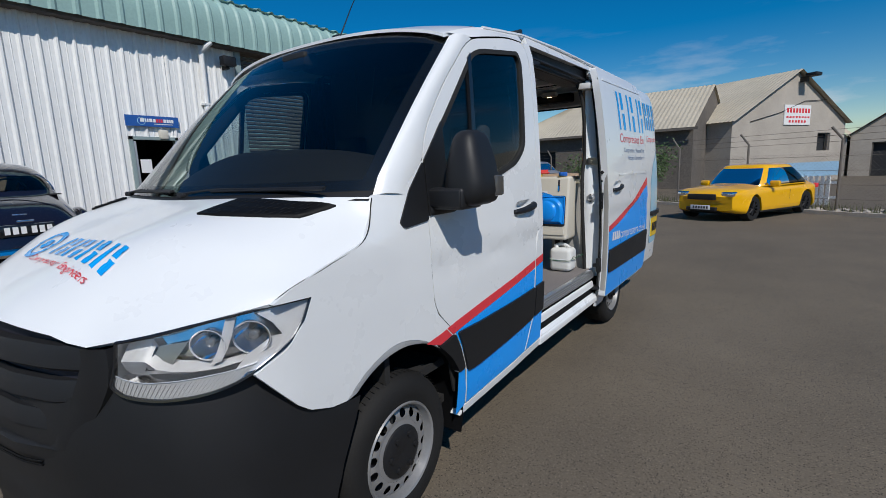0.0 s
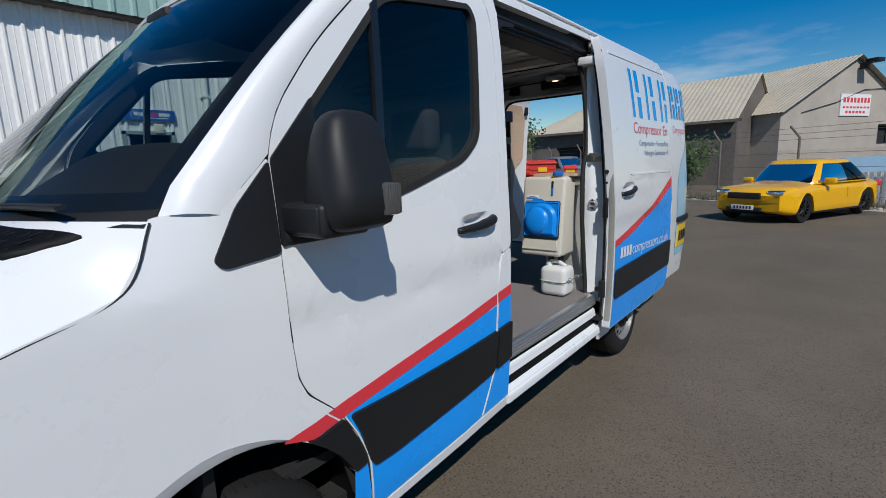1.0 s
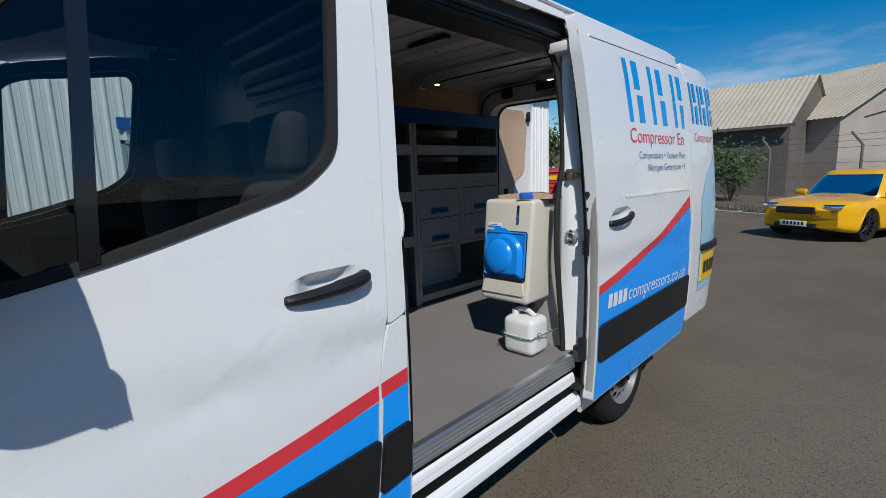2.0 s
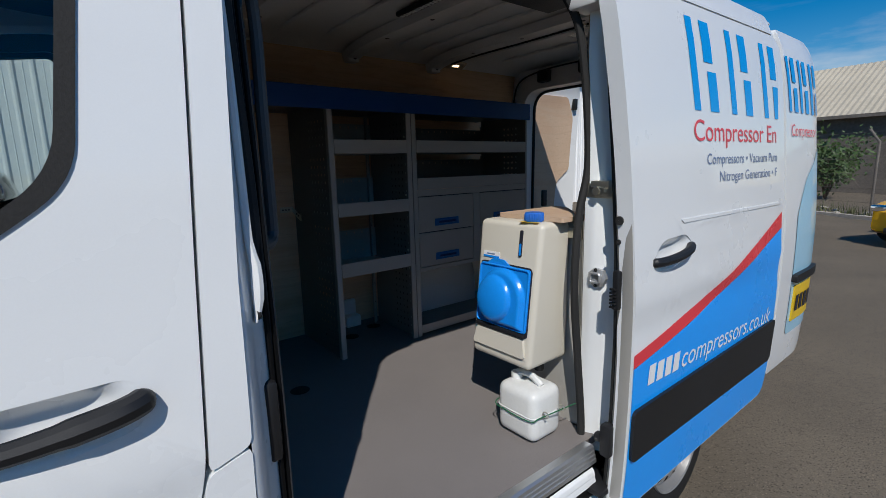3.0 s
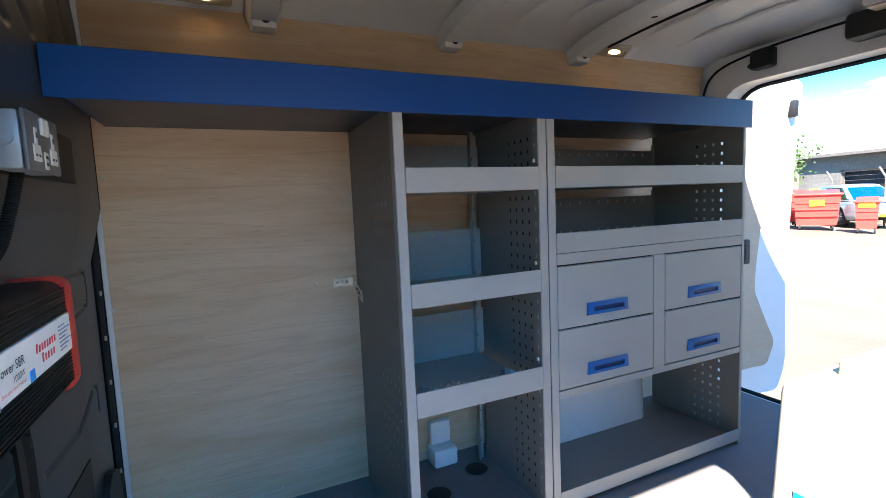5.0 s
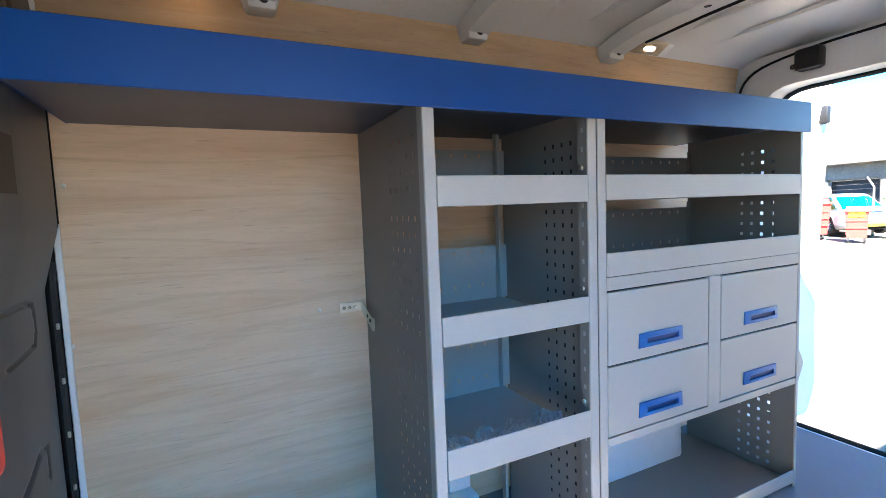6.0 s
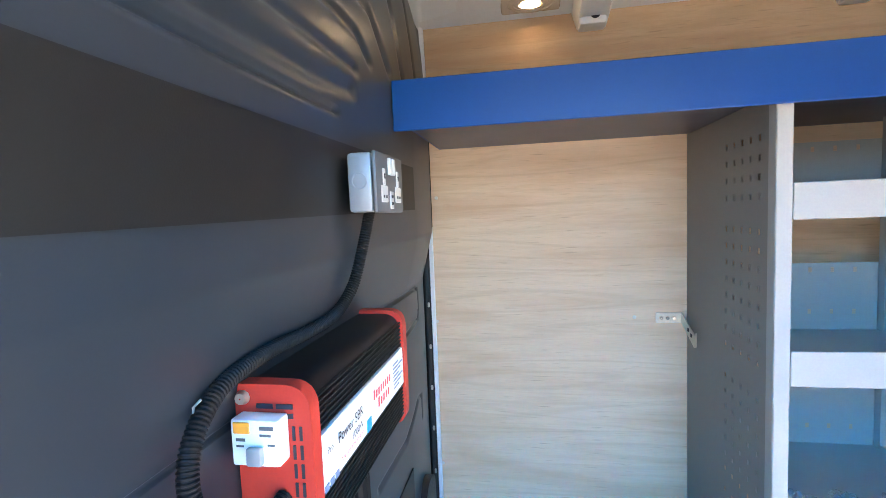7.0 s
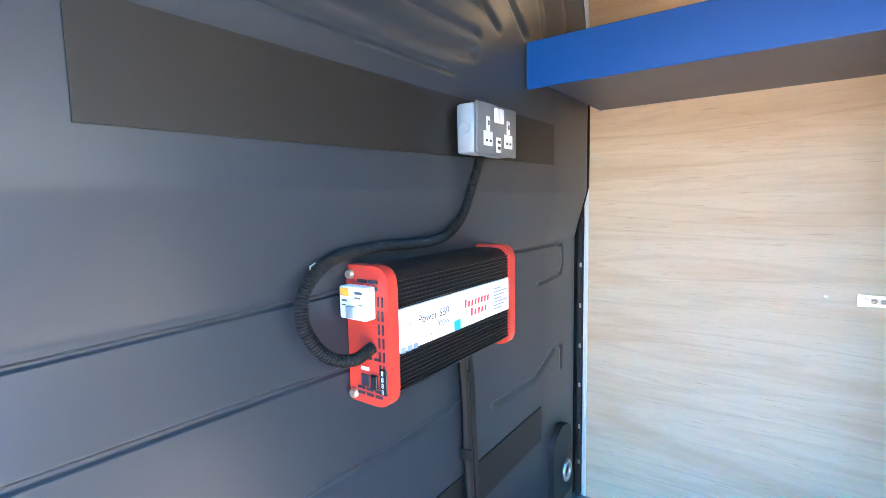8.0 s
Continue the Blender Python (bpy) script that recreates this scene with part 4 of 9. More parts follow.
def mouth_half(z):
    return float(np.interp(z, (0.735, 0.78, 0.90, 1.01, 1.06, 1.10), (0.40, 0.478, 0.548, 0.606, 0.628, 0.63)))


g = Geo()
for sgn in (1, -1):
    rows = []
    for i in range(25):
        z = 0.715 + 0.383 * i / 24
        w, m = grille_half(z), min(mouth_half(z), grille_half(z) - 0.02)
        if z < 0.752:
            m = 0.0
        rows.append([(sgn * w, grille_y(w, z, -0.020), z)] + [(sgn * (w + (m - w) * k / 6), grille_y(w + (m - w) * k / 6, z, 0.004 + 0.006 * math.sin(math.pi * k / 6)), z) for k in range(7)] + [(sgn * m, grille_y(m, z, -0.04), z)])
    g.grid(rows)
grille = part("grille", g, "black_plastic", van, "black textured grille surround", angle=40)
g = Geo()
def grille_top(x):
    """The bonnet's front edge, less a gap."""
    return float(np.interp(abs(x), (0.0, 0.30, 0.425, 0.545, 0.60, 0.72), (1.160, 1.146, 1.126, 1.106, 1.082, 1.080)))


# black sheet that puts the shade of the grille's depth behind the slats
g.grid([[(0.66 * k / 12, grille_y(0.66 * k / 12, z, -0.036), z) for z in (0.73 + (grille_top(0.66 * k / 12) - 0.73) * f for f in (0.0, 0.33, 0.66, 1.0))] for k in range(-12, 13)])
part("grille_back", g, "ink", grille)
for z0, z1 in ((0.800, 0.872), (0.902, 0.980), (1.012, 1.094)):
    line = []
    for j in range(-16, 17):
        x = (mouth_half((z0 + z1) / 2) + 0.012) * j / 16
        line.append(x)
    g = Geo()
    rows = []
    for f, out in ((0.0, -0.030), (0.02, -0.002), (0.14, 0.008), (0.70, 0.002), (0.97, -0.006), (1.0, -0.030)):
        z = z0 + (z1 - z0) * f
        rows.append([(x, grille_y(x, z, out - 0.030 * (abs(x) / line[-1]) ** 8), z + 0.016 * (1 - (x / 0.62) ** 2)) for x in line])
    g.grid(rows)
    part("slat", g, "black_plastic", grille)
g = Geo()
g.tube([(0.085 * math.cos(a), -0.142, 0.93 + 0.085 * math.sin(a)) for a in (2 * math.pi * k / 24 for k in range(24))], 0.010, 6, closed=True)
for d in (90, 210, 330):
    g.tube([(0, -0.145, 0.93), (0.08 * math.cos(radians(d)), -0.142, 0.93 + 0.08 * math.sin(radians(d)))], [0.013, 0.005], 6)
part("grille_badge", g, "steel", grille)
# groove across the bumper below the grille, with a pale edge
g = Geo()
for f in (0.0, 0.012):
    g.tube([(x, grille_y(x, 0.7, 0.004), 0.675 + f + 0.10 * abs(x) ** 2) for x in (-0.40 + 0.040 * k for k in range(21))], 0.004, 5)
part("bumper_groove", g, "deep_black", bumper)

# headlamps: bowl, reflectors, clear cover
for sgn in (1, -1):
    top = [(0.722, 0.082, 1.112), (0.804, 0.147, 1.127), (0.876, 0.221, 1.146), (0.927, 0.303, 1.159), (0.973, 0.393, 1.168), (1.016, 0.549, 1.174)]
    mid = [(0.716, 0.074, 1.045), (0.795, 0.114, 1.038), (0.868, 0.178, 1.042), (0.938, 0.270, 1.050), (0.988, 0.370, 1.054), (1.016, 0.480, 1.064)]
    low = [(0.700, 0.060, 0.982), (0.735, 0.075, 0.956), (0.786, 0.102, 0.944), (0.846, 0.148, 0.937), (0.914, 0.216, 0.943), (0.961, 0.284, 0.960), (0.994, 0.345, 0.988)]
    cover = loft([top, mid, low], 20, 5)
    cover = [[Vector((sgn * p.x, p.y, p.z)) for p in r] for r in cover]
    deep = Vector((-sgn * 0.05, 0.055, 0))
    back = [[p + deep for p in r] for r in cover]
    lamp = part("headlamp", Geo().grid(back), "mirror_silver", van, "clear headlamp with chrome reflectors")
    g = Geo()
    for a, b in ((cover[0], back[0]), (cover[-1], back[-1]), ([r[0] for r in cover], [r[0] for r in back]), ([r[-1] for r in cover], [r[-1] for r in back])):
        g.grid([a, b])
    part("lamp_shell", g, "lamp_silver", lamp)
    cov = part("lamp_cover", Geo().grid(cover), "lens", lamp)
    cov.visible_shadow = False
    g = Geo()
    rim = cover[0] + [r[-1] for r in cover] + cover[-1][::-1] + [r[0] for r in cover][::-1]
    g.tube(even(rim, 80), 0.0055, 5, closed=True)
    part("lamp_rim", g, "gloss_black", lamp)

    def inside(u, v, depth):
        """A place behind the cover: u along it, v from its top down, depth into the lamp."""
        i, j = min(9.999, v * 10), min(19.999, u * 20)
        p = cover[int(i)][int(j)].lerp(cover[int(i)][int(j) + 1], j - int(j))
        q = cover[int(i) + 1][int(j)].lerp(cover[int(i) + 1][int(j) + 1], j - int(j))
        return p.lerp(q, i - int(i)) + deep * depth

    for u, v, r in ((0.47, 0.34, 0.047), (0.70, 0.36, 0.052)):
        turn = Matrix.Translation(inside(u, v, 0.62)) @ Matrix.Rotation(sgn * radians(38), 4, "Z") @ Matrix.Diagonal((1.0, 1.0, 0.90, 1.0))
        g = Geo()
        g.lathe([(r * 1.10, -0.020), (r * 1.12, -0.026), (r * 1.02, -0.026), (r * 0.95, -0.010), (r * 0.70, 0.012), (r * 0.34, 0.022), (0.001, 0.023)], (0, 0, 0), "y", 28)
        bowl = part("reflector", g.moved(turn), "chrome", lamp)
        g = Geo()
        g.lathe([(0.001, -0.012), (r * 0.28, -0.008), (r * 0.34, 0.004), (r * 0.34, 0.020)], (0, 0, 0), "y", 14)
        part("bulb_shade", g.moved(turn), "lamp_grey", bowl)
        part("bowl_trim", Geo().tube([turn @ Vector((r * 1.11 * math.cos(a), -0.027, r * 1.11 * math.sin(a))) for a in (2 * math.pi * k / 28 for k in range(28))], 0.0012, 5, closed=True), "lamp_silver", bowl)
    # bright inner blade sweeping under the first bowl, with a dark-edged window in it
    g = Geo()
    g.grid([[inside(u, v0 + (v1 - v0) * k / 4, 0.16 + 0.5 * abs(k - 2) / 2) for k in range(5)] for u, v0, v1 in ((0.02, 0.16, 0.72), (0.08, 0.10, 0.76), (0.16, 0.12, 0.72), (0.24, 0.42, 0.70), (0.34, 0.52, 0.72), (0.46, 0.58, 0.74), (0.60, 0.62, 0.74), (0.76, 0.60, 0.70), (0.86, 0.48, 0.58))])
    blade = part("inner_blade", g, "lamp_silver", lamp)
    window = [(0.17, 0.60), (0.20, 0.22), (0.36, 0.24), (0.30, 0.58)]
    g = Geo()
    g.add([inside(u, v, 0.42) for u, v in window], [(0, 1, 2, 3)])
    part("dark_inset", g, "lamp_grey", lamp)
    part("inset_edge", Geo().tube([inside(u, v, 0.36) for u, v in (window[1], window[0], window[3])], 0.0022, 5), "ink", lamp)
    # upright silver fin between the bowls
    g = Geo()
    thick(g, [[inside(0.535 + 0.045 * k, v, 0.12 + 0.10 * k) for v in (0.02, 0.15, 0.30, 0.45, 0.60)] for k in (0, 1)], (0, 1, 0), 0.004)
    part("silver_fin", g, "lamp_silver", lamp)
    # ribbed strip along the lower edge
    g = Geo()
    g.grid([[inside(u / 20, v, 0.12) for u in range(0, 18)] for v in (0.76, 0.84, 0.92, 0.99)])
    strip = part("lower_strip", g, "lamp_strip", lamp)
    for j in range(1, 30):
        part("lens_rib", Geo().tube([inside(j * 0.85 / 30, 0.79, 0.10), inside(j * 0.85 / 30, 0.985, 0.10)], 0.0009, 4), "lamp_strip", strip)
    part("strip_edge", Geo().tube([inside(u / 20, 0.745, 0.06) for u in range(0, 18)], 0.0014, 5), "lamp_silver", lamp)
    # pale sheets in the lamp's outer tip: the cover's sky reflection put into colour
    g = Geo()
    g.grid([[inside(u, v0 + (v1 - v0) * k / 3, 0.10) for k in range(4)] for u, v0, v1 in ((0.70, 0.02, 0.06), (0.80, 0.02, 0.22), (0.88, 0.02, 0.40), (0.94, 0.02, 0.60), (0.985, 0.02, 0.80))])
    part("lamp_tip", g, "lamp_silver", lamp)
    g = Geo()
    g.grid([[inside(u, v0 + (v1 - v0) * k / 3, 0.16) for k in range(4)] for u, v0, v1 in ((0.72, 0.58, 0.74), (0.82, 0.40, 0.86), (0.90, 0.42, 0.92), (0.97, 0.62, 0.96))])
    part("lamp_tip_low", g, "lamp_silver", lamp)


# mirrors
for sgn in (1, -1):
    def put(g, sgn=sgn):
        return g if sgn > 0 else g.flipped()

    g = Geo()
    rows = []
    for z, xi, xo, yf, yb, r in ((1.410, 1.110, 1.180, 1.290, 1.400, 0.03), (1.416, 1.085, 1.212, 1.262, 1.418, 0.04), (1.430, 1.070, 1.240, 1.242, 1.428, 0.05), (1.47, 1.066, 1.260, 1.234, 1.432, 0.055),
                                 (1.52, 1.070, 1.256, 1.234, 1.432, 0.06), (1.60, 1.078, 1.238, 1.242, 1.432, 0.065), (1.66, 1.088, 1.221, 1.254, 1.430, 0.07), (1.70, 1.098, 1.206, 1.270, 1.427, 0.065),
                                 (1.720, 1.110, 1.192, 1.288, 1.420, 0.05), (1.731, 1.124, 1.176, 1.310, 1.405, 0.035), (1.735, 1.138, 1.160, 1.335, 1.385, 0.02)):
        rows.append([(x, y, z) for x, y in arc_corner([(xi, yf), (xo, yf), (xo, yb), (xi, yb)], [r, min(0.13, 0.66 * (xo - xi)), 0.02, 0.02], 6)])
    g.grid(rows, close=True)
    for row in (rows[0], rows[-1]):
        g.add(row, [tuple(range(len(row)))])
    head = part("mirror_housing", put(g), "black_plastic", van, "black plastic door mirror", angle=60)
    part("mirror_arm", put(Geo().rbox((0.985, 1.222, 1.400), (1.188, 1.390, 1.494), 0.018, 4)), "black_plastic", head)
    part("arm_cover", put(Geo().rbox((0.992, 1.2165, 1.412), (1.178, 1.232, 1.486), 0.007, 3)), "black_plastic", head)
    part("mirror_foot", put(Geo().rbox((0.975, 1.215, 1.372), (1.035, 1.42, 1.47), 0.018, 3)), "black_plastic", head)
    g = Geo()
    g.rbox((1.236, 1.376, 1.450), (1.268, 1.437, 1.540), 0.010, 2)
    ind = part("mirror_indicator", put(g), "amber", head, "clear indicator lens")
    for k in range(6):
        part("lens_rib", put(Geo().box((1.2675, 1.384 + 0.009 * k, 1.456), (1.2695, 1.387 + 0.009 * k, 1.534))), "amber", ind)
    part("mirror_glass", put(Geo().box((1.100, 1.422, 1.455), (1.195, 1.4335, 1.67))), "chrome", head)


# wheels
def wheel(y, sgn):
    w = part("wheel", Geo().lathe([(0.345, -0.07), (0.345, 0.05)], (sgn * 0.86, y, 0.345), "x", 40), "tyre", van)
    g = Geo()
    prof = [(0.215, 0.105), (0.235, 0.118), (0.275, 0.122), (0.315, 0.112), (0.335, 0.090), (0.345, 0.060), (0.345, -0.070), (0.33, -0.105), (0.28, -0.115), (0.215, -0.105)]
    g.lathe([(r, sgn * h) for r, h in prof], (sgn * 0.86, y, 0.345), "x", 56)
    part("tyre", g, "tyre", w)
    g = Geo()
    for k in range(72):
        a = 2 * math.pi * k / 72
        for h0, h1, da in ((0.03, 0.085, 0.02), (-0.055, 0.005, -0.02)):
            p = [(sgn * (0.86 + h), y + 0.347 * math.cos(a + d), 0.345 + 0.347 * math.sin(a + d)) for h, d in ((h0, 0.0), (h1, da))]
            g.tube(p, 0.0016, 4, caps=False)
    tagged(part("tread", g, "tyre", w), kind="stuff")
    # steel rim with a ring of round holes
    g = Geo()
    cx = sgn * 0.86
    g.lathe([(0.222, sgn * 0.112), (0.218, sgn * 0.120), (0.210, sgn * 0.116), (0.203, sgn * 0.094), (0.199, sgn * 0.076)], (cx, y, 0.345), "x", 56)
    holes = 16
    for k in range(holes):
        a0 = 2 * math.pi * k / holes
        da = 2 * math.pi / holes
        ring = []
        m = 16
        for j in range(m):
            b = 2 * math.pi * j / m + math.pi / 8
            hr, ha = 0.168 + 0.0205 * math.cos(b), a0 + da / 2 + 0.0205 * math.sin(b) / 0.168
            cr, cs = math.cos(b), math.sin(b)
            s = 1 / max(abs(cr), abs(cs))
            orr, oa = 0.168 + 0.032 * cr * s, a0 + da / 2 + 0.5 * da * cs * s
            ring.append(((hr, ha), (orr, oa)))
        def at(r, a):
            return (cx + sgn * (0.076 + 0.022 * (1 - ((r - 0.150) / 0.050) ** 2)), y + r * math.cos(a), 0.345 + r * math.sin(a))
        g.grid([[at(*p) for p, _ in ring + ring[:1]], [at(*q) for _, q in ring + ring[:1]]])
        g.grid([[at(*p) for p, _ in ring + ring[:1]], [(at(*p)[0] - sgn * 0.004, *at(*p)[1:]) for p, _ in ring + ring[:1]]])
    g.lathe([(0.136, sgn * 0.096), (0.125, sgn * 0.098), (0.115, sgn * 0.10)], (cx, y, 0.345), "x", 40)
    part("rim", g, "steel", w)
    g = Geo()
    g.lathe([(0.118, sgn * 0.09), (0.116, sgn * 0.108), (0.095, sgn * 0.116), (0.05, sgn * 0.118), (0.001, sgn * 0.112)], (cx, y, 0.345), "x", 40)
    for k in range(6):
        a = 2 * math.pi * k / 6
        g.cyl((cx + sgn * 0.10, y + 0.08 * math.cos(a), 0.345 + 0.08 * math.sin(a)), (cx + sgn * 0.128, y + 0.08 * math.cos(a), 0.345 + 0.08 * math.sin(a)), 0.013, 8)
    part("hub_cap", g, "black_plastic", w)
    # black disc added behind the rim so its holes look shaded
    g = Geo()
    g.lathe([(0.20, sgn * 0.03), (0.001, sgn * 0.03)], (cx, y, 0.345), "x", 32)
    part("brake_disc", g, "ink", w)


for sgn in (1, -1):
    wheel(AXLE, sgn)
    wheel(4.260, sgn)

# ---- load space ----
FLOOR = 0.668
# near flank behind the load opening, with its wheel arch, and the far flank
REAR_ARCH = [(4.260 + 0.405 * math.cos(a), 0.36 + 0.41 * math.sin(a)) for a in (radians(d) for d in range(180, -1, -10))]
for sgn in (1, -1):
    g = Geo()
    y0 = 3.60 if sgn > 0 else 2.455
    side = [(y0, 0.335), (3.80, 0.335)] + REAR_ARCH[1:-1] + [(4.70, 0.335), (5.20, 0.36), (5.235, 0.6), (5.225, 2.2), (5.19, 2.38), (y0, 2.392)]
    panel(g, side, t=0.02, step=0.14)
    part("side_panel", g if sgn > 0 else g.flipped(), "paint", van)
# cant rail over the load opening
g = Geo()
panel(g, [(2.42, 2.312), (3.64, 2.330), (3.62, 2.392), (2.436, 2.384)], t=0.05, step=0.12)
part("cant_rail", g, "paint", van)
g = Geo()
g.box((0.70, 2.45, 2.225), (0.875, 3.62, 2.255))
part("track_shelf", g, "black_plastic", van)
g = Geo()
g.box((0.868, 2.46, 2.235), (0.885, 3.64, 2.345))
g.box((0.880, 2.46, 2.325), (0.915, 3.64, 2.340))
part("door_track", g, "black_plastic", van)
g = Geo()
g.tube([(0.892, 2.47, 2.262), (0.892, 3.64, 2.262)], 0.012, 6)
part("track_rail", g, "black_plastic", van)
# entry: ribbed aluminium nosing, dark recess, white step, black track strip, outer sill, one below the other
def entry_strip(name, outline, mat, label="", y0=2.366, y1=3.545):
    return part(name, Geo().prism(outline, "y", y0, y1), mat, van, label)


entry_strip("floor_edge_trim", [(0.955, FLOOR + 0.0005), (0.985, FLOOR + 0.003), (0.994, FLOOR - 0.003), (0.995, FLOOR - 0.016), (0.999, FLOOR - 0.018), (0.999, FLOOR - 0.030), (1.003, FLOOR - 0.032), (1.003, FLOOR - 0.044),
                                (1.007, FLOOR - 0.046), (1.007, FLOOR - 0.060), (0.97, FLOOR - 0.062), (0.955, FLOOR - 0.01)], "alu", "ribbed aluminium floor edge")
entry_strip("entry_recess", [(0.90, 0.610), (0.988, 0.610), (0.990, 0.575), (0.90, 0.575)], "deep_black")
entry_strip("step_edge", arc_corner([(0.90, 0.578), (0.992, 0.578), (1.000, 0.570), (1.004, 0.552), (1.0035, 0.548), (1.010, 0.526), (0.90, 0.522)], 0.003, 2), "paint")
entry_strip("track_channel", [(0.90, 0.522), (0.996, 0.524), (1.002, 0.470), (0.90, 0.470)], "deep_black", "black sliding door track")
sill = entry_strip("entry_sill", arc_corner([(0.90, 0.474), (1.006, 0.474), (1.026, 0.452), (1.024, 0.449), (1.033, 0.440), (1.037, 0.402), (1.020, 0.394), (0.90, 0.394)], 0.004, 2), "paint", y0=2.366, y1=3.555)
# floor board
g = Geo()
g.box((-0.88, 2.40, FLOOR - 0.03), (0.85, 5.20, FLOOR))
g.box((0.85, 2.42, FLOOR - 0.03), (0.956, 3.61, FLOOR))
part("load_floor", g, "floor", van, "grey speckled floor lining")
for x, y in ((-0.62, 3.42), (-0.70, 3.62), (-0.15, 2.9)):
    g = Geo()
    g.lathe([(0.045, FLOOR + 0.002), (0.040, FLOOR + 0.004), (0.001, FLOOR + 0.003)], (x, y, 0), "z", 18)
    part("floor_recess", g, "rubber", van)
g = Geo()
g.box((-0.88, 0.95, 0.36), (0.88, 5.20, 0.40))
part("underbody", g, "rubber", van)

# pillar ends of the opening: painted return, black trim, seals
def jamb_x(z):
    return float(np.interp(z, FLANK_Z, FLANK_X))


zs = [0.42 + 0.08 * k for k in range(23)]


def jamb(steps):
    """A strip up the pillar's inner side: (in from the flank, back from its edge) pairs."""
    return [[(jamb_x(z) - a, 2.364 + b + 0.010 * max(0.0, z - 1.3), z) for a, b in steps] for z in zs]


g = Geo()
g.grid(jamb(((0.004, 0.0), (0.008, 0.009), (0.022, 0.020), (0.046, 0.034), (0.060, 0.042), (0.090, 0.071))))
part("pillar_return", g, "paint", van, angle=50)
g = Geo()
ridge = even(spline([(jamb_x(z) - 0.052, 2.409 + 0.010 * max(0.0, z - 1.3) + b, z) for z, b in ((1.405, 0.0), (1.44, 0.008), (1.51, 0.010), (1.56, 0.003), (1.66, 0.002), (1.90, 0.002), (2.20, 0.0))], 6), 36)
g.tube(ridge, [0.003, 0.007, 0.011, 0.012, 0.012, 0.011, 0.009] + [0.008] * 30, 8)
part("pillar_ridge", g, "paint", van)
g = Geo()
g.grid(jamb(((0.088, 0.070), (0.100, 0.090), (0.116, 0.104), (0.150, 0.100), (0.185, 0.092), (0.215, 0.080))))
part("pillar_trim", g, "trim_grey", van, "dark grey inner pillar trim", angle=60)
g = Geo()
for a, b in ((0.086, 0.074), (0.094, 0.088)):
    g.tube([(jamb_x(z) - a, 2.364 + b + 0.010 * max(0.0, z - 1.3), z) for z in zs], 0.006, 6)
part("pillar_seal", g, "deep_black", van, "ribbed black rubber seal")
latch = part("pillar_latch", Geo().rbox((0.925, 2.412, 1.10), (0.985, 2.442, 1.275), 0.010), "black_plastic", van)
part("latch_plate", Geo().rbox((0.940, 2.438, 1.13), (0.972, 2.446, 1.245), 0.003), "deep_black", latch)
g = Geo()
g.lathe([(0.013, 2.412), (0.011, 2.420), (0.001, 2.420)], (0.985, 0, 1.42), "y", 12)
part("pillar_grommet", g, "rubber", van)
g = Geo()
panel(g, [(2.40, 2.330), (2.40, 2.02), (2.437, 2.05), (2.452, 2.13), (2.487, 2.185), (2.55, 2.222), (2.66, 2.238), (2.66, 2.330)], off=-0.05, t=0.015, step=0.3)
part("opening_corner", g, "black_plastic", van)
g = Geo()
g.tube(spline([(0.945, 2.435, 0.62), (0.948, 2.437, 1.1), (0.935, 2.437, 1.6), (0.900, 2.435, 2.05), (0.86, 2.48, 2.21), (0.85, 2.65, 2.235), (0.85, 3.40, 2.235),
               (0.86, 3.53, 2.20), (0.885, 3.575, 2.05), (0.90, 3.60, 1.70), (0.895, 3.56, 1.50), (0.905, 3.53, 1.25), (0.91, 3.55, 1.0), (0.915, 3.575, 0.75), (0.915, 3.58, 0.60)], 8), 0.015, 8)
part("door_seal", g, "rubber", van, "black rubber door seal")
# rear pillar of the opening: white pressed sheet with a wavy edge
g = Geo()
rows = []
for z in [0.60 + 0.05 * k for k in range(34)]:
    xo = flank(3.7, z) - 0.012
    bulge = 0.03 * math.exp(-((z - 1.25) / 0.3) ** 2)
    rows.append([(0.90, 3.588, z), (0.92, 3.597 - bulge * 0.5, z), (0.945, 3.612 - bulge, z), (xo - 0.018, 3.652 - bulge * 0.6, z), (xo, 3.672, z), (xo, 3.74, z)])
g.grid(rows)
part("rear_pillar", g, "paint", van, angle=50)
g = Geo()
g.lathe([(0.036, 0.012), (0.036, -0.006), (0.028, -0.010), (0.001, -0.010)], (0.958, 3.588, 1.285), "y", 7)
striker = part("latch_striker", g, "galv", van, "steel door striker plate")
part("striker_loop", Geo().tube([(x, 3.572, z) for x, z in arc_corner([(0.940, 1.270), (0.977, 1.270), (0.977, 1.302), (0.940, 1.302)], 0.008, 3)], 0.0055, 6, closed=True), "galv", striker)
for z in (1.258, 1.314):
    part("striker_screw", Geo().lathe([(0.007, 3.578), (0.005, 3.573), (0.001, 3.573)], (0.958, 0, z), "y", 8), "rubber", striker)
# roller arm to the sliding door
g = Geo()
g.rbox((0.90, 3.585, 1.565), (1.045, 3.640, 1.615), 0.008)
g.rbox((0.93, 3.57, 1.60), (1.045, 3.62, 1.625), 0.006)
g.cyl((0.955, 3.575, 1.59), (0.955, 3.565, 1.59), 0.014, 10)
part("door_hinge_arm", g, "zinc", van)
g = Geo()
g.rbox((0.86, 3.50, 0.505), (1.06, 3.62, 0.53), 0.008)
g.rbox((0.86, 3.45, 0.47), (0.94, 3.56, 0.60), 0.01)
g.cyl((0.90, 3.46, 0.60), (0.90, 3.46, 0.645), 0.02, 10)
part("lower_roller_arm", g, "black_plastic", van)
g = Geo()
g.rbox((0.86, 3.52, 2.175), (0.97, 3.62, 2.225), 0.01)
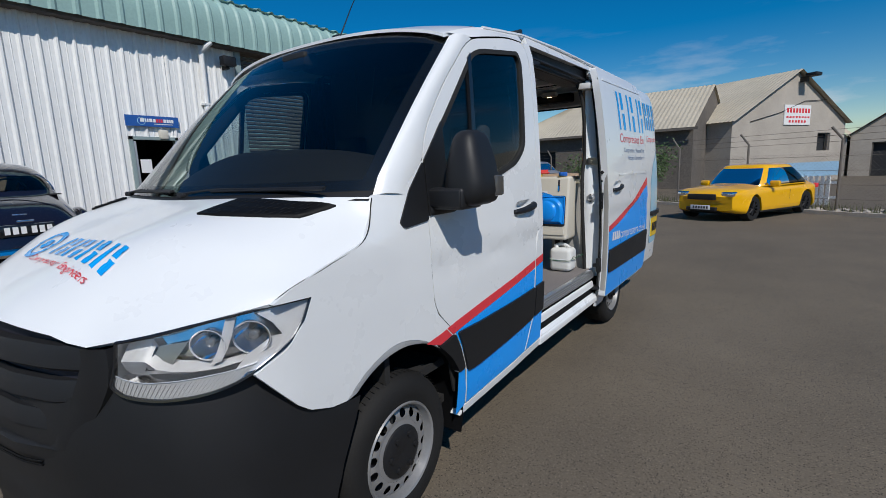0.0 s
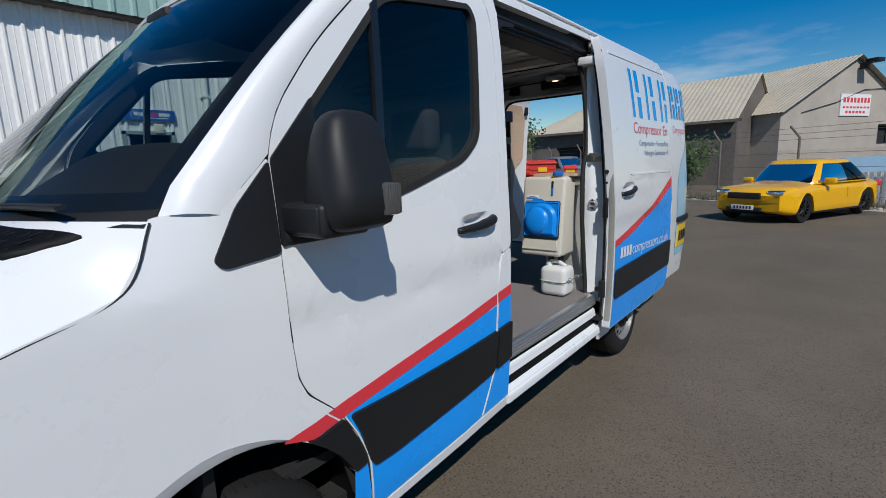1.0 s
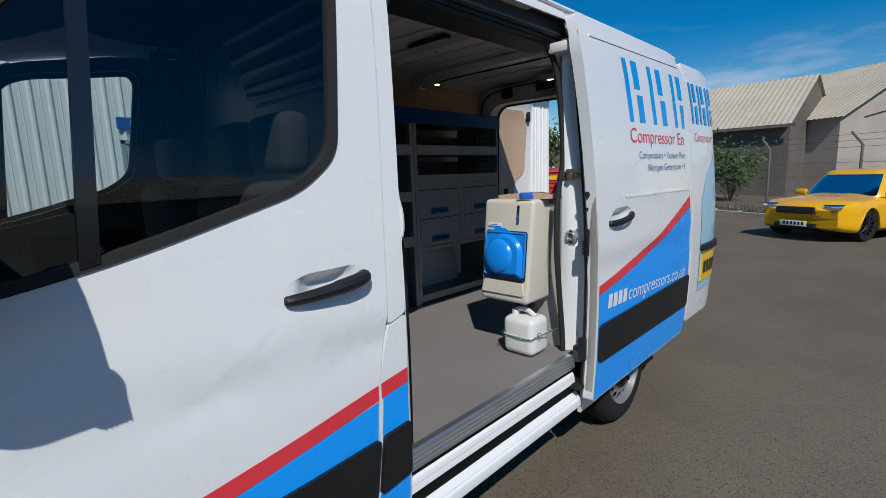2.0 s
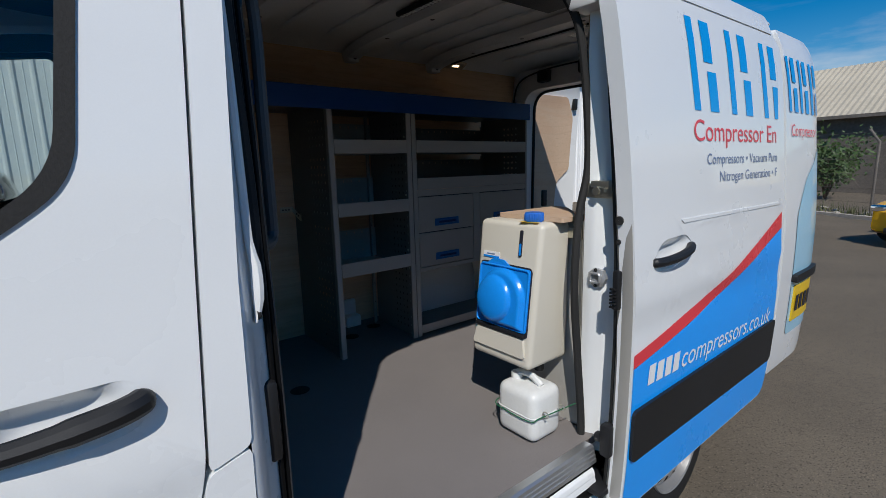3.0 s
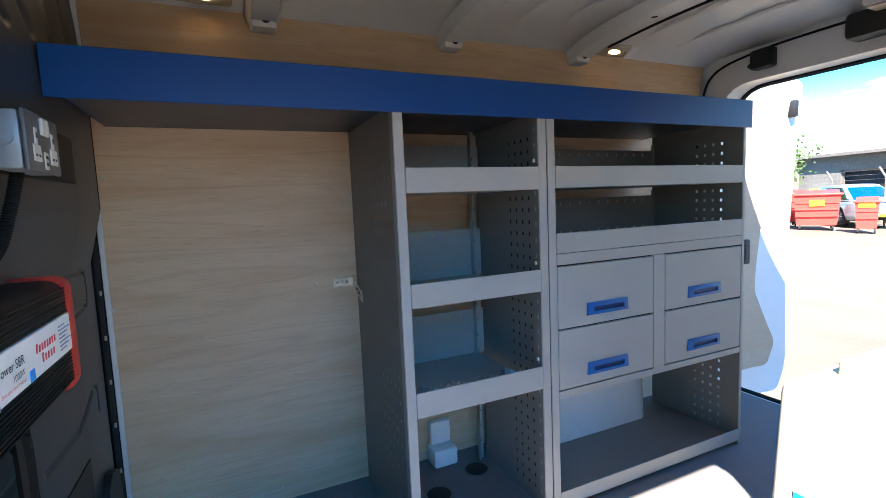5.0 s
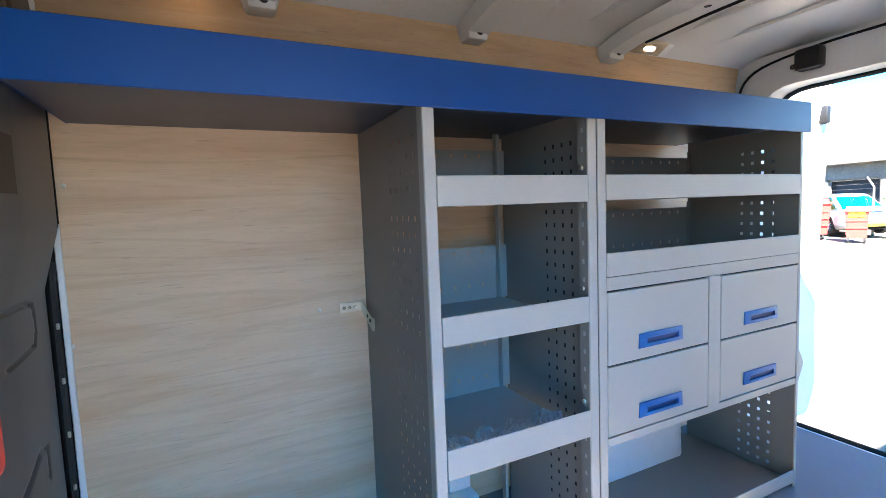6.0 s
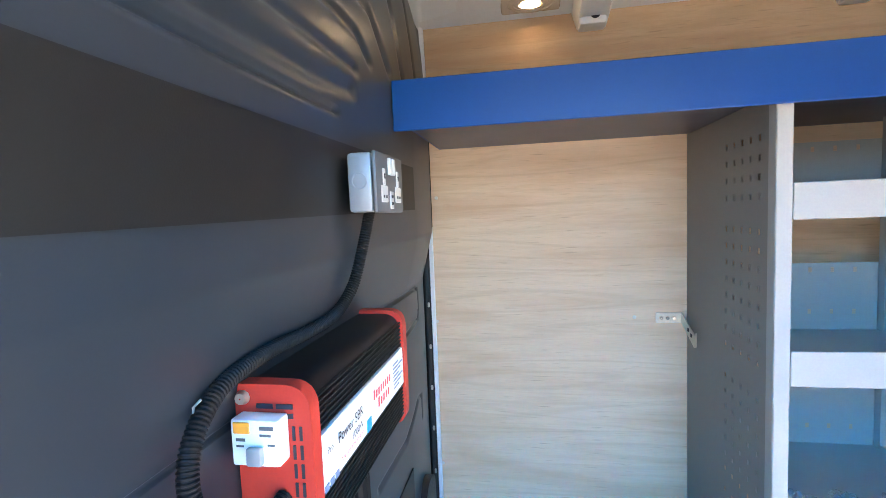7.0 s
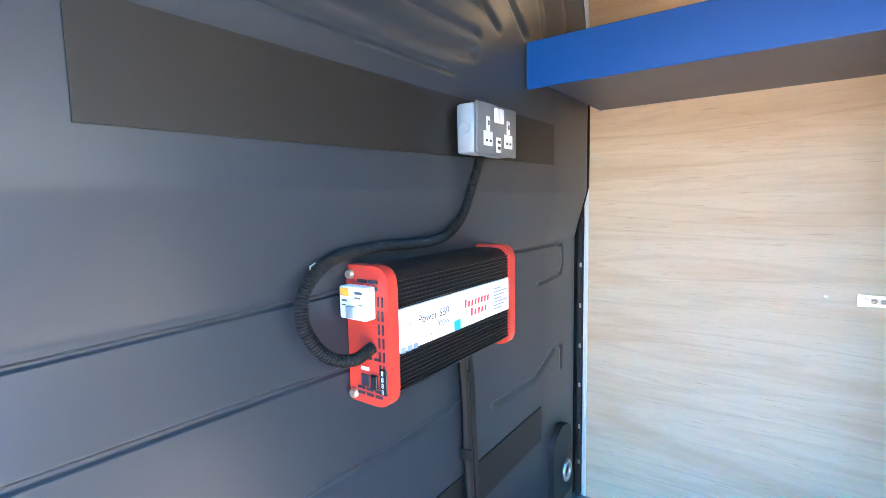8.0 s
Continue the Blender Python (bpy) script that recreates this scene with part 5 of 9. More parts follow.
part("upper_roller_arm", g, "inner_paint", van)

# ---- sliding door, pushed back along the flank ----
SD = 0.075
SD_OUT = arc_corner([(3.545, 0.445), (4.93, 0.445), (4.945, 0.60), (4.925, 1.60), (4.88, 2.18), (4.84, 2.345), (3.525, 2.335), (3.500, 2.18), (3.545, 1.60)],
                    [0.02, 0.10, 0.05, 0.3, 0.3, 0.03, 0.02, 0.05, 0.3], 5)
sd_dent = lambda y, z: crease(y, z) + 0.003 * math.exp(-((z - 1.46) / 0.012) ** 2) * (1 if 3.80 < y < 4.9 else 0)
cup = arc_corner([(3.655, 1.352), (3.69, 1.316), (3.82, 1.314), (3.925, 1.344), (3.948, 1.385), (3.90, 1.422), (3.73, 1.418)], 0.04, 6)
sd = part("sliding_door", panel(Geo(), SD_OUT, [cup], off=SD, t=0.055, step=0.05, dent=sd_dent), "paint", van)
# raised panel lines
for crest in ([(3.86, 1.478), (4.90, 1.470), (4.90, 1.458), (3.88, 1.464)], [(3.60, 2.252), (4.84, 2.265), (4.84, 2.252), (3.60, 2.238)]):
    part("pressed_line", panel(Geo(), arc_corner(crest, 0.005), off=SD + 0.004, t=0.006), "paint", sd)
# inner side: front edge frame, seal, latch
g = Geo()
rows = []
for k in range(20):
    z = 0.50 + 1.75 * k / 19
    x = flank(4, z) + SD - 0.055
    rows.append([(x + 0.05, 3.543 if z < 1.6 else 3.543 - 0.035 * (z - 1.6) / 0.6, z), (x + 0.01, 3.545, z), (x - 0.015, 3.56, z), (x - 0.035, 3.60, z), (x - 0.035, 3.70, z)])
g.grid(rows)
# grey in place of white paint: this edge's shade is put into the colour
part("door_inner_frame", g, "shelf", sd)
g = Geo()
g.tube([(flank(4, z) + SD - 0.075, 3.575, z) for z in (0.5, 0.8, 1.1, 1.4, 1.7, 2.0, 2.25)], 0.014, 8)
part("door_edge_seal", g, "rubber", sd)
g = Geo()
g.rbox((1.050, 3.530, 1.20), (1.078, 3.56, 1.335), 0.008)
for k in range(6):
    g.box((1.05, 3.518, 1.21 + 0.012 * k), (1.07, 3.53, 1.216 + 0.012 * k))
lock = part("door_lock", g, "black_plastic", sd, "black door lock on the edge")
for z, r in ((1.50, 0.015), (1.43, 0.009)):
    g = Geo()
    g.lathe([(r, 3.538), (r * 0.9, 3.533), (0.001, 3.533)], (1.065, 0, z), "y", 14)
    part("door_grommet", g, "rubber", sd)
g = Geo()
g.rbox((1.03, 3.52, 0.66), (1.07, 3.56, 0.78), 0.008)
g.rbox((1.0, 3.53, 0.70), (1.04, 3.56, 0.73), 0.006)
part("lower_latch", g, "black_plastic", sd)
# inside lining of the sliding door
g = Geo()
panel(g, arc_corner([(3.62, 0.55), (4.85, 0.55), (4.80, 2.2), (3.62, 2.2)], 0.05), off=SD - 0.085, t=0.01)
part("door_inner_sheet", g, "inner_paint", sd)
# handle
g = Geo()
panel(g, cup, off=SD, t=0.004, step=0.012, dent=lambda y, z: sd_dent(y, z) - 0.034 * math.exp(-(((y - 3.805) / 0.105) ** 4 + ((z - 1.368) / 0.040) ** 4)))
part("handle_cup", g, "paint", sd)
g = Geo()
x0 = flank(3.8, 1.37) + SD
g.tube(spline([(x0 + 0.000, 3.660, 1.350), (x0 + 0.014, 3.70, 1.349), (x0 + 0.022, 3.79, 1.354), (x0 + 0.020, 3.88, 1.366), (x0 + 0.000, 3.942, 1.378)], 5), [0.010] + [0.016] * 19 + [0.012], 10)
part("door_handle", g, "black_plastic", sd, "black plastic pull handle")

# ---- graphics and mouldings on the flank ----
def curve_z(points):
    ys, zs = zip(*points)
    return lambda y: float(np.interp(y, ys, zs))


RED_TOP = curve_z([(1.150, 0.810), (1.262, 0.826), (1.36, 0.848), (1.592, 0.888), (1.79, 0.920), (1.911, 0.940), (2.152, 0.984), (2.365, 1.021)])
RED_LOW = curve_z([(1.150, 0.806), (1.250, 0.771), (1.336, 0.790), (1.45, 0.812), (1.593, 0.836), (1.78, 0.868), (1.91, 0.890), (2.36, 0.972)])


def band(lo, hi, y0, y1, s0=0.0, s1=0.0, n=18):
    """A stripe between two curves; its lower edge may begin and end further on than the upper."""
    ys = [y0 + (y1 - y0) * k / n for k in range(n + 1)]
    low = [y0 + s0 + (y1 + s1 - y0 - s0) * k / n for k in range(n + 1)]
    return [(y, lo(y)) for y in low] + [(y, hi(y)) for y in ys[::-1]]


for y0, y1, s0, s1 in ((1.152, 1.297, 0.0, 0.044), (1.304, 2.240, 0.045, 0.0), (2.250, 2.358, 0.0, 0.0)):
    part("red_stripe", panel(Geo(), band(RED_LOW, RED_TOP, y0, y1, s0, s1), off=0.0025, t=0, step=0.05, dent=crease if 1.3 < y0 < 2.2 else None), "red_vinyl", van)
part("blue_graphic", panel(Geo(), [(1.396, 0.578), (1.450, 0.586), (1.466, 0.46), (1.466, 0.372), (1.392, 0.347)], off=0.0030, t=0), "blue_vinyl", van)
door_low = [(1.483, 0.377), (2.126, 0.437), (2.217, 0.640), (2.238, 0.945)] + [(y, RED_LOW(y) - 0.001) for y in (2.1, 1.88, 1.65, 1.45, 1.37)] + [(1.419, 0.712), (1.469, 0.590), (1.478, 0.463)]
part("blue_graphic", panel(Geo(), door_low, off=0.0022, t=0, step=0.06, dent=crease), "blue_vinyl", van)
part("blue_graphic", panel(Geo(), [(2.146, 0.439), (2.357, 0.457), (2.357, 0.970), (2.256, 0.952), (2.234, 0.64)], off=0.0022, t=0), "blue_vinyl", van)
g = Geo()
panel(g, arc_corner([(1.474, 0.560), (1.585, 0.562), (1.908, 0.598), (2.212, 0.636), (2.236, 0.828), (1.908, 0.808), (1.59, 0.794), (1.385, 0.792), (1.423, 0.712)], 0.02), off=0.014, t=0.014)
part("side_moulding", g, "black_plastic", van, "black rubbing strip")
g = Geo()
panel(g, arc_corner([(2.229, 0.639), (2.357, 0.656), (2.358, 0.839), (2.250, 0.829)], 0.012), off=0.014, t=0.014)
part("side_moulding", g, "black_plastic", van)
g = Geo()
panel(g, arc_corner([(1.222, 0.779), (1.262, 0.770), (1.30, 0.778), (1.360, 0.792), (1.404, 0.709), (1.446, 0.590), (1.396, 0.580), (1.374, 0.618), (1.331, 0.680), (1.277, 0.733)], 0.012), off=0.012, t=0.045)
part("arch_moulding", g, "black_plastic", van)

S_TOP = curve_z([(3.55, 1.053), (3.75, 1.086), (4.0, 1.134), (4.3, 1.208), (4.6, 1.302), (4.93, 1.420)])
S_LOW = curve_z([(3.55, 1.006), (3.75, 1.038), (4.0, 1.084), (4.3, 1.156), (4.6, 1.244), (4.93, 1.342)])
part("red_stripe", panel(Geo(), band(S_LOW, S_TOP, 3.552, 4.926), off=SD + 0.0025, t=0, step=0.05, dent=crease), "red_vinyl", sd)
part("blue_graphic", panel(Geo(), arc_corner([(3.552, 0.452), (4.925, 0.452), (4.937, 0.60), (4.926, 1.341)] + [(y, S_LOW(y) - 0.001) for y in (4.6, 4.3, 4.0, 3.75, 3.553)], [0.0, 0.10] + [0] * 7), off=SD + 0.0022, t=0, step=0.06, dent=crease), "blue_vinyl", sd)
g = Geo()
panel(g, arc_corner([(3.562, 0.655), (4.915, 0.648), (4.925, 0.868), (3.556, 0.851)], 0.03), off=SD + 0.014, t=0.016)
part("side_moulding", g, "black_plastic", sd, "black rubbing strip")


def door_face(co):
    """Lays flat work in (y, z) onto the sliding door's face."""
    return Vector((flank(co.y, co.z) + SD + (0.0022 if co.z > 1.3 else 0.0042) + crease(co.y, co.z), co.y, co.z))


# maker's name as plain slim strokes, then the readable lines
def name_block(parent, y, wide, z0, z1, off, shape, y_max):
    """A tall slanted stroke with two short arms beside it."""
    h, lean, st = z1 - z0, -0.05 * (z1 - z0) / 0.33, min(0.052, wide * 0.22)
    def quad(a, b, c, d):
        q = [(min(y + a + lean * c / h, y_max), z0 + c), (min(y + b + lean * c / h, y_max), z0 + c), (min(y + b + lean * d / h, y_max), z0 + d), (min(y + a + lean * d / h, y_max), z0 + d)]
        if q[1][0] - q[0][0] > 0.012:
            part("name_shape", panel(Geo(), q, off=off, t=0, shape=shape), "name_blue", parent)
    quad(0.0, st, 0.0, h)
    quad(wide * 0.42, wide * 0.42 + st * 1.5, 0.55 * h, h)
    quad(wide * 0.50, wide * 0.50 + st * 1.5, 0.0, 0.45 * h)


for y, wide in ((3.985, 0.27), (4.325, 0.30), (4.695, 0.26)):
    name_block(sd, y, wide, 1.865, 2.190, SD + 0.0018, flank, 4.872)
side_text = Matrix(((0, 0, 1, 0), (1, 0, 0, 0), (0, 1, 0, 0), (0, 0, 0, 1)))
for text, size, y, y1, z, mat in (("Compressor En", 0.112, 3.967, 4.84, 1.755, "red_vinyl"), ("Compressors \u2022 Vacuum Pum", 0.058, 4.076, 4.85, 1.668, "grey_vinyl"),
                                  ("Nitrogen Generation \u2022 F", 0.058, 4.19, 4.85, 1.598, "grey_vinyl")):
    words(text, size, mat, sd, Matrix.Translation((0, y, z)) @ side_text, bend=door_face, wide=y1 - y)
# web address as plain white bars, one a character
for k in range(4):
    y = 3.648 + 0.0605 * k
    zb = 0.918 - 0.048 * k / 19
    h = 0.018 if k in (15, 18) else 0.072
    w = 0.016 if k in (15, 18) else 0.046
    g = Geo()
    o = 0.008
    outer, hole = [(y, zb), (y + w, zb), (y + w + o, zb + h), (y + o, zb + h)], []
    part("web_bar", panel(g, outer, hole, off=SD + 0.0045, t=0, dent=crease), "white_vinyl", sd)

words("compressors.co.uk", 0.118, "white_vinyl", sd, Matrix.Translation((0, 3.892, 0.909)) @ side_text @ Matrix.Rotation(-0.041, 4, "Z") @ Matrix(((1, 0.16, 0, 0), (0, 1, 0, 0), (0, 0, 1, 0), (0, 0, 0, 1))), bend=door_face, wide=0.965)

# bonnet graphics
hood_marks = thing("bonnet_graphic", "blue and red lettering on the bonnet", "graphic", (0, 0.3, 1.2))


def hood_bend(co):
    return Vector((co.x, co.y, on_hood(co.x, co.y, 0.004)))


for x in (-0.005, 0.125, 0.255, 0.385):
    for a, b, c, d in ((0.0, 0.026, 0.0, 0.10), (0.052, 0.088, 0.055, 0.10), (0.066, 0.100, 0.0, 0.045)):
        g = Geo()
        g.grid([[hood_bend(Vector((x + u - 0.10 * w, 0.150 + w, 0))) for u in (a, (a + b) / 2, b)] for w in (c + (d - c) * j / 4 for j in range(5))])
        part("name_shape", g, "name_blue", hood_marks)
ring = [(math.cos(a), math.sin(a)) for a in (2 * math.pi * k / 28 for k in range(28))]
for f0, f1 in ((0.70, 1.0), (0.0, 0.34)):
    g = Geo()
    g.grid([[hood_bend(Vector((-0.150 + 0.082 * u * f - 0.02 * w * f, 0.190 + 0.080 * w * f, 0))) for u, w in ring + ring[:1]] for f in (f0 + 0.01, (f0 + f1) / 2, f1)])
    part("emblem_shape", g, "name_blue", hood_marks)
words("Compressor Engineers", 0.040, "red_vinyl", hood_marks, Matrix.Translation((-0.080, 0.104, 0)), bend=hood_bend, wide=0.535)

# ---- rear doors, both swung open ----
def rear_shape(y, z):
    return float(np.interp(z, FLANK_Z, FLANK_X)) + 0.004 - 0.02 * max(0, (y - 5.7) / 0.2) ** 2


REAR = arc_corner([(5.25, 0.42), (5.86, 0.42), (5.93, 0.60), (5.93, 1.40), (5.88, 2.20), (5.85, 2.37), (5.27, 2.37), (5.25, 2.2)], [0.02, 0.05, 0.1, 0.3, 0.1, 0.05, 0.03, 0.1])
rd = part("rear_door", panel(Geo(), REAR, t=0.05, step=0.10, shape=rear_shape), "paint", van)
part("pale_graphic", panel(Geo(), arc_corner([(5.45, 0.62), (5.90, 0.62), (5.925, 1.0), (5.90, 1.75), (5.60, 1.55), (5.45, 1.35)], 0.05), off=0.004, t=0, shape=rear_shape), "light_vinyl", rd)
part("number_plate", panel(Geo(), [(5.50, 0.70), (5.84, 0.70), (5.84, 0.92), (5.50, 0.92)], off=0.012, t=0.01, shape=rear_shape), "yellow_plate", rd, "yellow rear number plate")
for k in range(4):
    g = panel(Geo(), [(5.53 + 0.075 * k, 0.76), (5.58 + 0.075 * k, 0.76), (5.58 + 0.075 * k, 0.86), (5.53 + 0.075 * k, 0.86)], off=0.0165, t=0, shape=rear_shape)
    part("plate_bar", g, "ink", rd)
part("tail_handle", panel(Geo(), arc_corner([(5.45, 0.95), (5.92, 0.95), (5.92, 1.0), (5.45, 1.0)], 0.02), off=0.03, t=0.03, shape=rear_shape), "black_plastic", rd)
for y in (5.30, 5.50, 5.70):
    name_block(rd, y, 0.18, 1.93, 2.22, 0.005, rear_shape, 5.87)
words("Compressor", 0.092, "red_vinyl", rd, Matrix.Translation((0, 5.32, 1.80)) @ side_text, bend=lambda c: Vector((rear_shape(c.y, c.z) + 0.006, c.y, c.z)))

# right-hand leaf: its inner side shows a board lining
REAR_R = arc_corner([(5.25, 0.42), (5.98, 0.42), (6.05, 0.60), (6.05, 1.40), (6.02, 2.20), (5.97, 2.37), (5.27, 2.37), (5.25, 2.2)], [0.02, 0.05, 0.1, 0.3, 0.12, 0.12, 0.03, 0.1])
rr = part("rear_door", panel(Geo(), REAR_R, t=0.06, step=0.12, shape=rear_shape).flipped(), "paint", van)
g = Geo()
board = arc_corner([(5.33, 0.60), (5.90, 0.60), (5.96, 0.75), (5.80, 1.10), (5.82, 1.50), (5.96, 1.62), (5.95, 2.10), (5.86, 2.27), (5.40, 2.27), (5.33, 2.15)], 0.04)
panel(g, board, t=0.012, off=-0.062, shape=rear_shape)
part("lining_board", g.flipped(), "mdf", rr, "pale board door lining")
g = Geo()
g.rbox((-0.885, 5.51, 1.30), (-0.865, 5.575, 1.445), 0.008)
part("pull_cup", g, "black_plastic", rr)
g = Geo()
g.box((-0.864, 5.525, 1.325), (-0.862, 5.56, 1.42))
part("pull_recess", g, "ink", rr)
g = Geo()
g.rbox((-0.90, 5.93, 2.16), (-0.84, 5.97, 2.26), 0.01)
part("door_catch", g, "black_plastic", rr)

# tail frame round the rear opening
g = Geo()
outer = [(-0.87, 0.62), (0.87, 0.62), (0.87, 2.40), (-0.87, 2.40)]
hole = arc_corner([(-0.775, 0.66), (0.775, 0.66), (0.745, 2.25), (-0.745, 2.25)], [0.03, 0.03, 0.16, 0.16], 6)
bm = bmesh.new()
edges = []
for lp in (outer, hole):
    vs = [bm.verts.new((x, 5.12, z)) for x, z in lp]
    edges += [bm.edges.new((vs[i - 1], vs[i])) for i in range(len(vs))]
bmesh.ops.triangle_fill(bm, use_beauty=True, edges=edges, normal=(0, -1, 0))
made = bmesh.ops.extrude_face_region(bm, geom=bm.faces[:])
for v in (e for e in made["geom"] if isinstance(e, bmesh.types.BMVert)):
    v.co.y = 5.24
g.eat(bm)
part("tail_frame", g, "inner_paint", van)
g = Geo()
ring = [(x * 1.0, 5.245, z) for x, z in hole]
g.tube(ring, 0.016, 6, closed=True)
part("tail_seal", g, "rubber", van)
for x, z in ((-0.80, 2.12), (-0.80, 1.9), (-0.60, 2.32), (-0.2, 2.33), (0.2, 2.33), (0.6, 2.32)):
    g = Geo()
    g.lathe([(0.011, 5.118), (0.001, 5.117)], (x, 0, z), "y", 10)
    part("frame_hole", g, "ink", van)
g = Geo()
g.tube(spline([(-0.845, 5.08, 1.95), (-0.84, 5.10, 2.15), (-0.78, 5.105, 2.32), (-0.55, 5.105, 2.375), (-0.2, 5.105, 2.385), (0.2, 5.105, 2.38)], 6), 0.006, 6)
part("wiring", g, "hose", van, "black cable along the tail frame")
for x in (-0.52,):
    g = Geo()
    g.rbox((x - 0.05, 5.06, 2.285), (x + 0.05, 5.12, 2.375), 0.015)
    part("tail_block", g, "black_plastic", van)
g = Geo()
g.rbox((-0.18, 5.02, 2.29), (0.26, 5.12, 2.39), 0.02)
part("latch_cover", g, "black_plastic", van)

# ---- inner walls ----
g = Geo()
g.box((-0.88, 2.443, FLOOR), (-0.863, 5.12, 2.12))
part("plywood_lining", g, "ply", van, "pale plywood wall lining with horizontal grain")
g = Geo()
g.add([(-0.862, 2.446, 2.105), (-0.862, 5.10, 2.105), (-0.825, 5.10, 2.385), (-0.825, 2.446, 2.385)], [(0, 1, 2, 3)])
g.add([(-0.880, 2.446, 2.105), (-0.880, 5.10, 2.105), (-0.84, 5.10, 2.385), (-0.84, 2.446, 2.385)], [(3, 2, 1, 0)])
part("upper_plywood", g, "ply_upper", van, "plywood strip above the shelf")
for y, z in ((2.446, 1.441), (2.446, 0.95), (2.46, 1.85), (3.07, 1.455), (3.4, 0.75), (2.9, 0.72), (3.0, 2.115), (3.6, 2.115), (4.2, 2.115), (2.62, 2.115)):
    g = Geo()
    g.lathe([(0.006, -0.860 if z < 2.1 else -0.857), (0.004, -0.858 if z < 2.1 else -0.855), (0.001, -0.858 if z < 2.1 else -0.855)], (0, y, z), "x", 8)
    part("screw", g, "zinc", van)
# near inner wall behind the opening
g = Geo()
g.box((0.86, 3.64, FLOOR), (0.88, 5.12, 2.30))
part("near_lining", g, "ply", van)
# ceiling sheet and cross ribs
g = Geo()
rows = []
for i in range(41):
    y = 2.44 + 2.70 * i / 40
    rows.append([(0.845 * k / 12, y, 2.425 - 0.055 * abs(k / 12) ** 6 - 0.006 * math.cos(k * 2.1)) for k in range(-12, 13)])
thick(g, rows, (0, 0, 1), 0.006)
part("headlining_sheet", g, "inner_paint", van, "painted inner roof skin")
for y in (2.95, 3.63, 4.26):
    g = Geo()
    prof = [(-0.055, 0.0), (-0.04, -0.045), (0.04, -0.045), (0.055, 0.0)]
    rows = []
    for k in range(-12, 13):
        x = 0.83 * k / 12
        zc = 2.418 - 0.05 * abs(k / 12) ** 6
        rows.append([(x, y + a, zc + b) for a, b in prof])
    g.grid(rows)
    for sgn in (1, -1):
        g.rbox((sgn * 0.775, y - 0.038, 2.318), (sgn * 0.845, y + 0.038, 2.385), 0.008)
    rib = part("roof_rib", g, "inner_paint", van)
    for x in (-0.75, -0.40, 0.0, 0.40):
        g = Geo()
        g.lathe([(0.012, 2.371), (0.001, 2.3705)], (x, y, 0), "z", 10)
        part("rib_hole", g, "ink", rib)
    g = Geo()
    g.lathe([(0.014, -0.7735), (0.001, -0.773)], (0, y + 0.005, 2.345), "x", 12)
    part("rib_hole", g, "ink", rib)
g = Geo()
g.tube([(-0.835, 2.5, 2.378), (-0.835, 5.1, 2.378)], 0.010, 6)
part("roof_edge_channel", g, "inner_paint", van)
# thin pressed beads between the ribs
for y in (3.15, 3.39, 3.86, 4.05, 4.50, 4.75, 2.66):
    g = Geo()
    g.tube([(-0.70, y, 2.416), (0.70, y, 2.416)], 0.010, 6)
    part("roof_bead", g, "inner_paint", van)
g = Geo()
g.tube(spline([(-0.70, 4.33, 2.365), (-0.4, 4.32, 2.370), (0.0, 4.335, 2.372), (0.5, 4.32, 2.370)], 5), 0.005, 6)
part("roof_cable", g, "hose", van)

# interior lamps: dish, lens, glowing core
def cabin_lamp(x, y, z, tilt=0.0, long_y=True):
    base = thing("interior_lamp", "small lit interior lamp in a white housing", "lamp", (x, y, z))
    m = Matrix.Translation((x, y, z)) @ Matrix.Rotation(tilt, 4, "Y")
    part("housing", Geo().rbox((-0.045, -0.095, 0.0), (0.05, 0.14, 0.03), 0.01).moved(m), "inner_paint", base)
    part("lens", Geo().rbox((-0.035, -0.085, -0.014), (0.035, 0.085, 0.002), 0.012).moved(m), "lamp_lens", base)
    for k in range(3):
        s = 0.5 + 0.22 * k
        pts = [(0.03 * s * math.cos(a), 0.07 * s * math.sin(a), -0.0155) for a in (2 * math.pi * j / 20 for j in range(20))]
        part("lens_ring", Geo().tube(pts, 0.0025, 4, closed=True).moved(m), "lamp_lens", base)
    part("glow", Geo().rbox((-0.010, -0.026, -0.017), (0.010, 0.026, -0.012), 0.003).moved(m), "lamp_glow", base)


cabin_lamp(-0.775, 2.775, 2.402, -0.45)
cabin_lamp(-0.775, 4.43, 2.388, -0.5)
lamp3 = thing("interior_lamp", "small lit lamp over the rear doors", "lamp", (0.02, 4.94, 2.36))
part("housing", Geo().rbox((-0.07, 4.90, 2.362), (0.11, 4.99, 2.40), 0.01), "inner_paint", lamp3)
part("lens", Geo().rbox((-0.06, 4.91, 2.352), (0.10, 4.98, 2.364), 0.008), "lamp_lens", lamp3)
part("glow", Geo().rbox((-0.005, 4.93, 2.348), (0.045, 4.96, 2.354), 0.003), "lamp_glow", lamp3)
for y, x in ((3.52, 0.05), (4.24, 0.10)):
    strip = thing("led_strip", "dark strip light fixed under the roof", "lamp", (x, y, 2.40))
    part("channel", Geo().rbox((x - 0.16, y - 0.025, 2.390), (x + 0.16, y + 0.025, 2.412), 0.006), "black_plastic", strip)
    g = Geo()
    for k in range(12):
        g.rbox((x - 0.145 + 0.025 * k, y - 0.012, 2.386), (x - 0.13 + 0.025 * k, y + 0.012, 2.391), 0.002)
    part("diode_row", g, "label", strip)
g = Geo()
g.grid(loft([[(0.18, 4.30, 2.36), (0.28, 4.32, 2.34), (0.38, 4.30, 2.37)], [(0.16, 4.40, 2.37), (0.27, 4.44, 2.345), (0.40, 4.42, 2.375)]], 8, 4))
single("clear_film", g, "tape", "loose strip of clear film under the roof", "film")

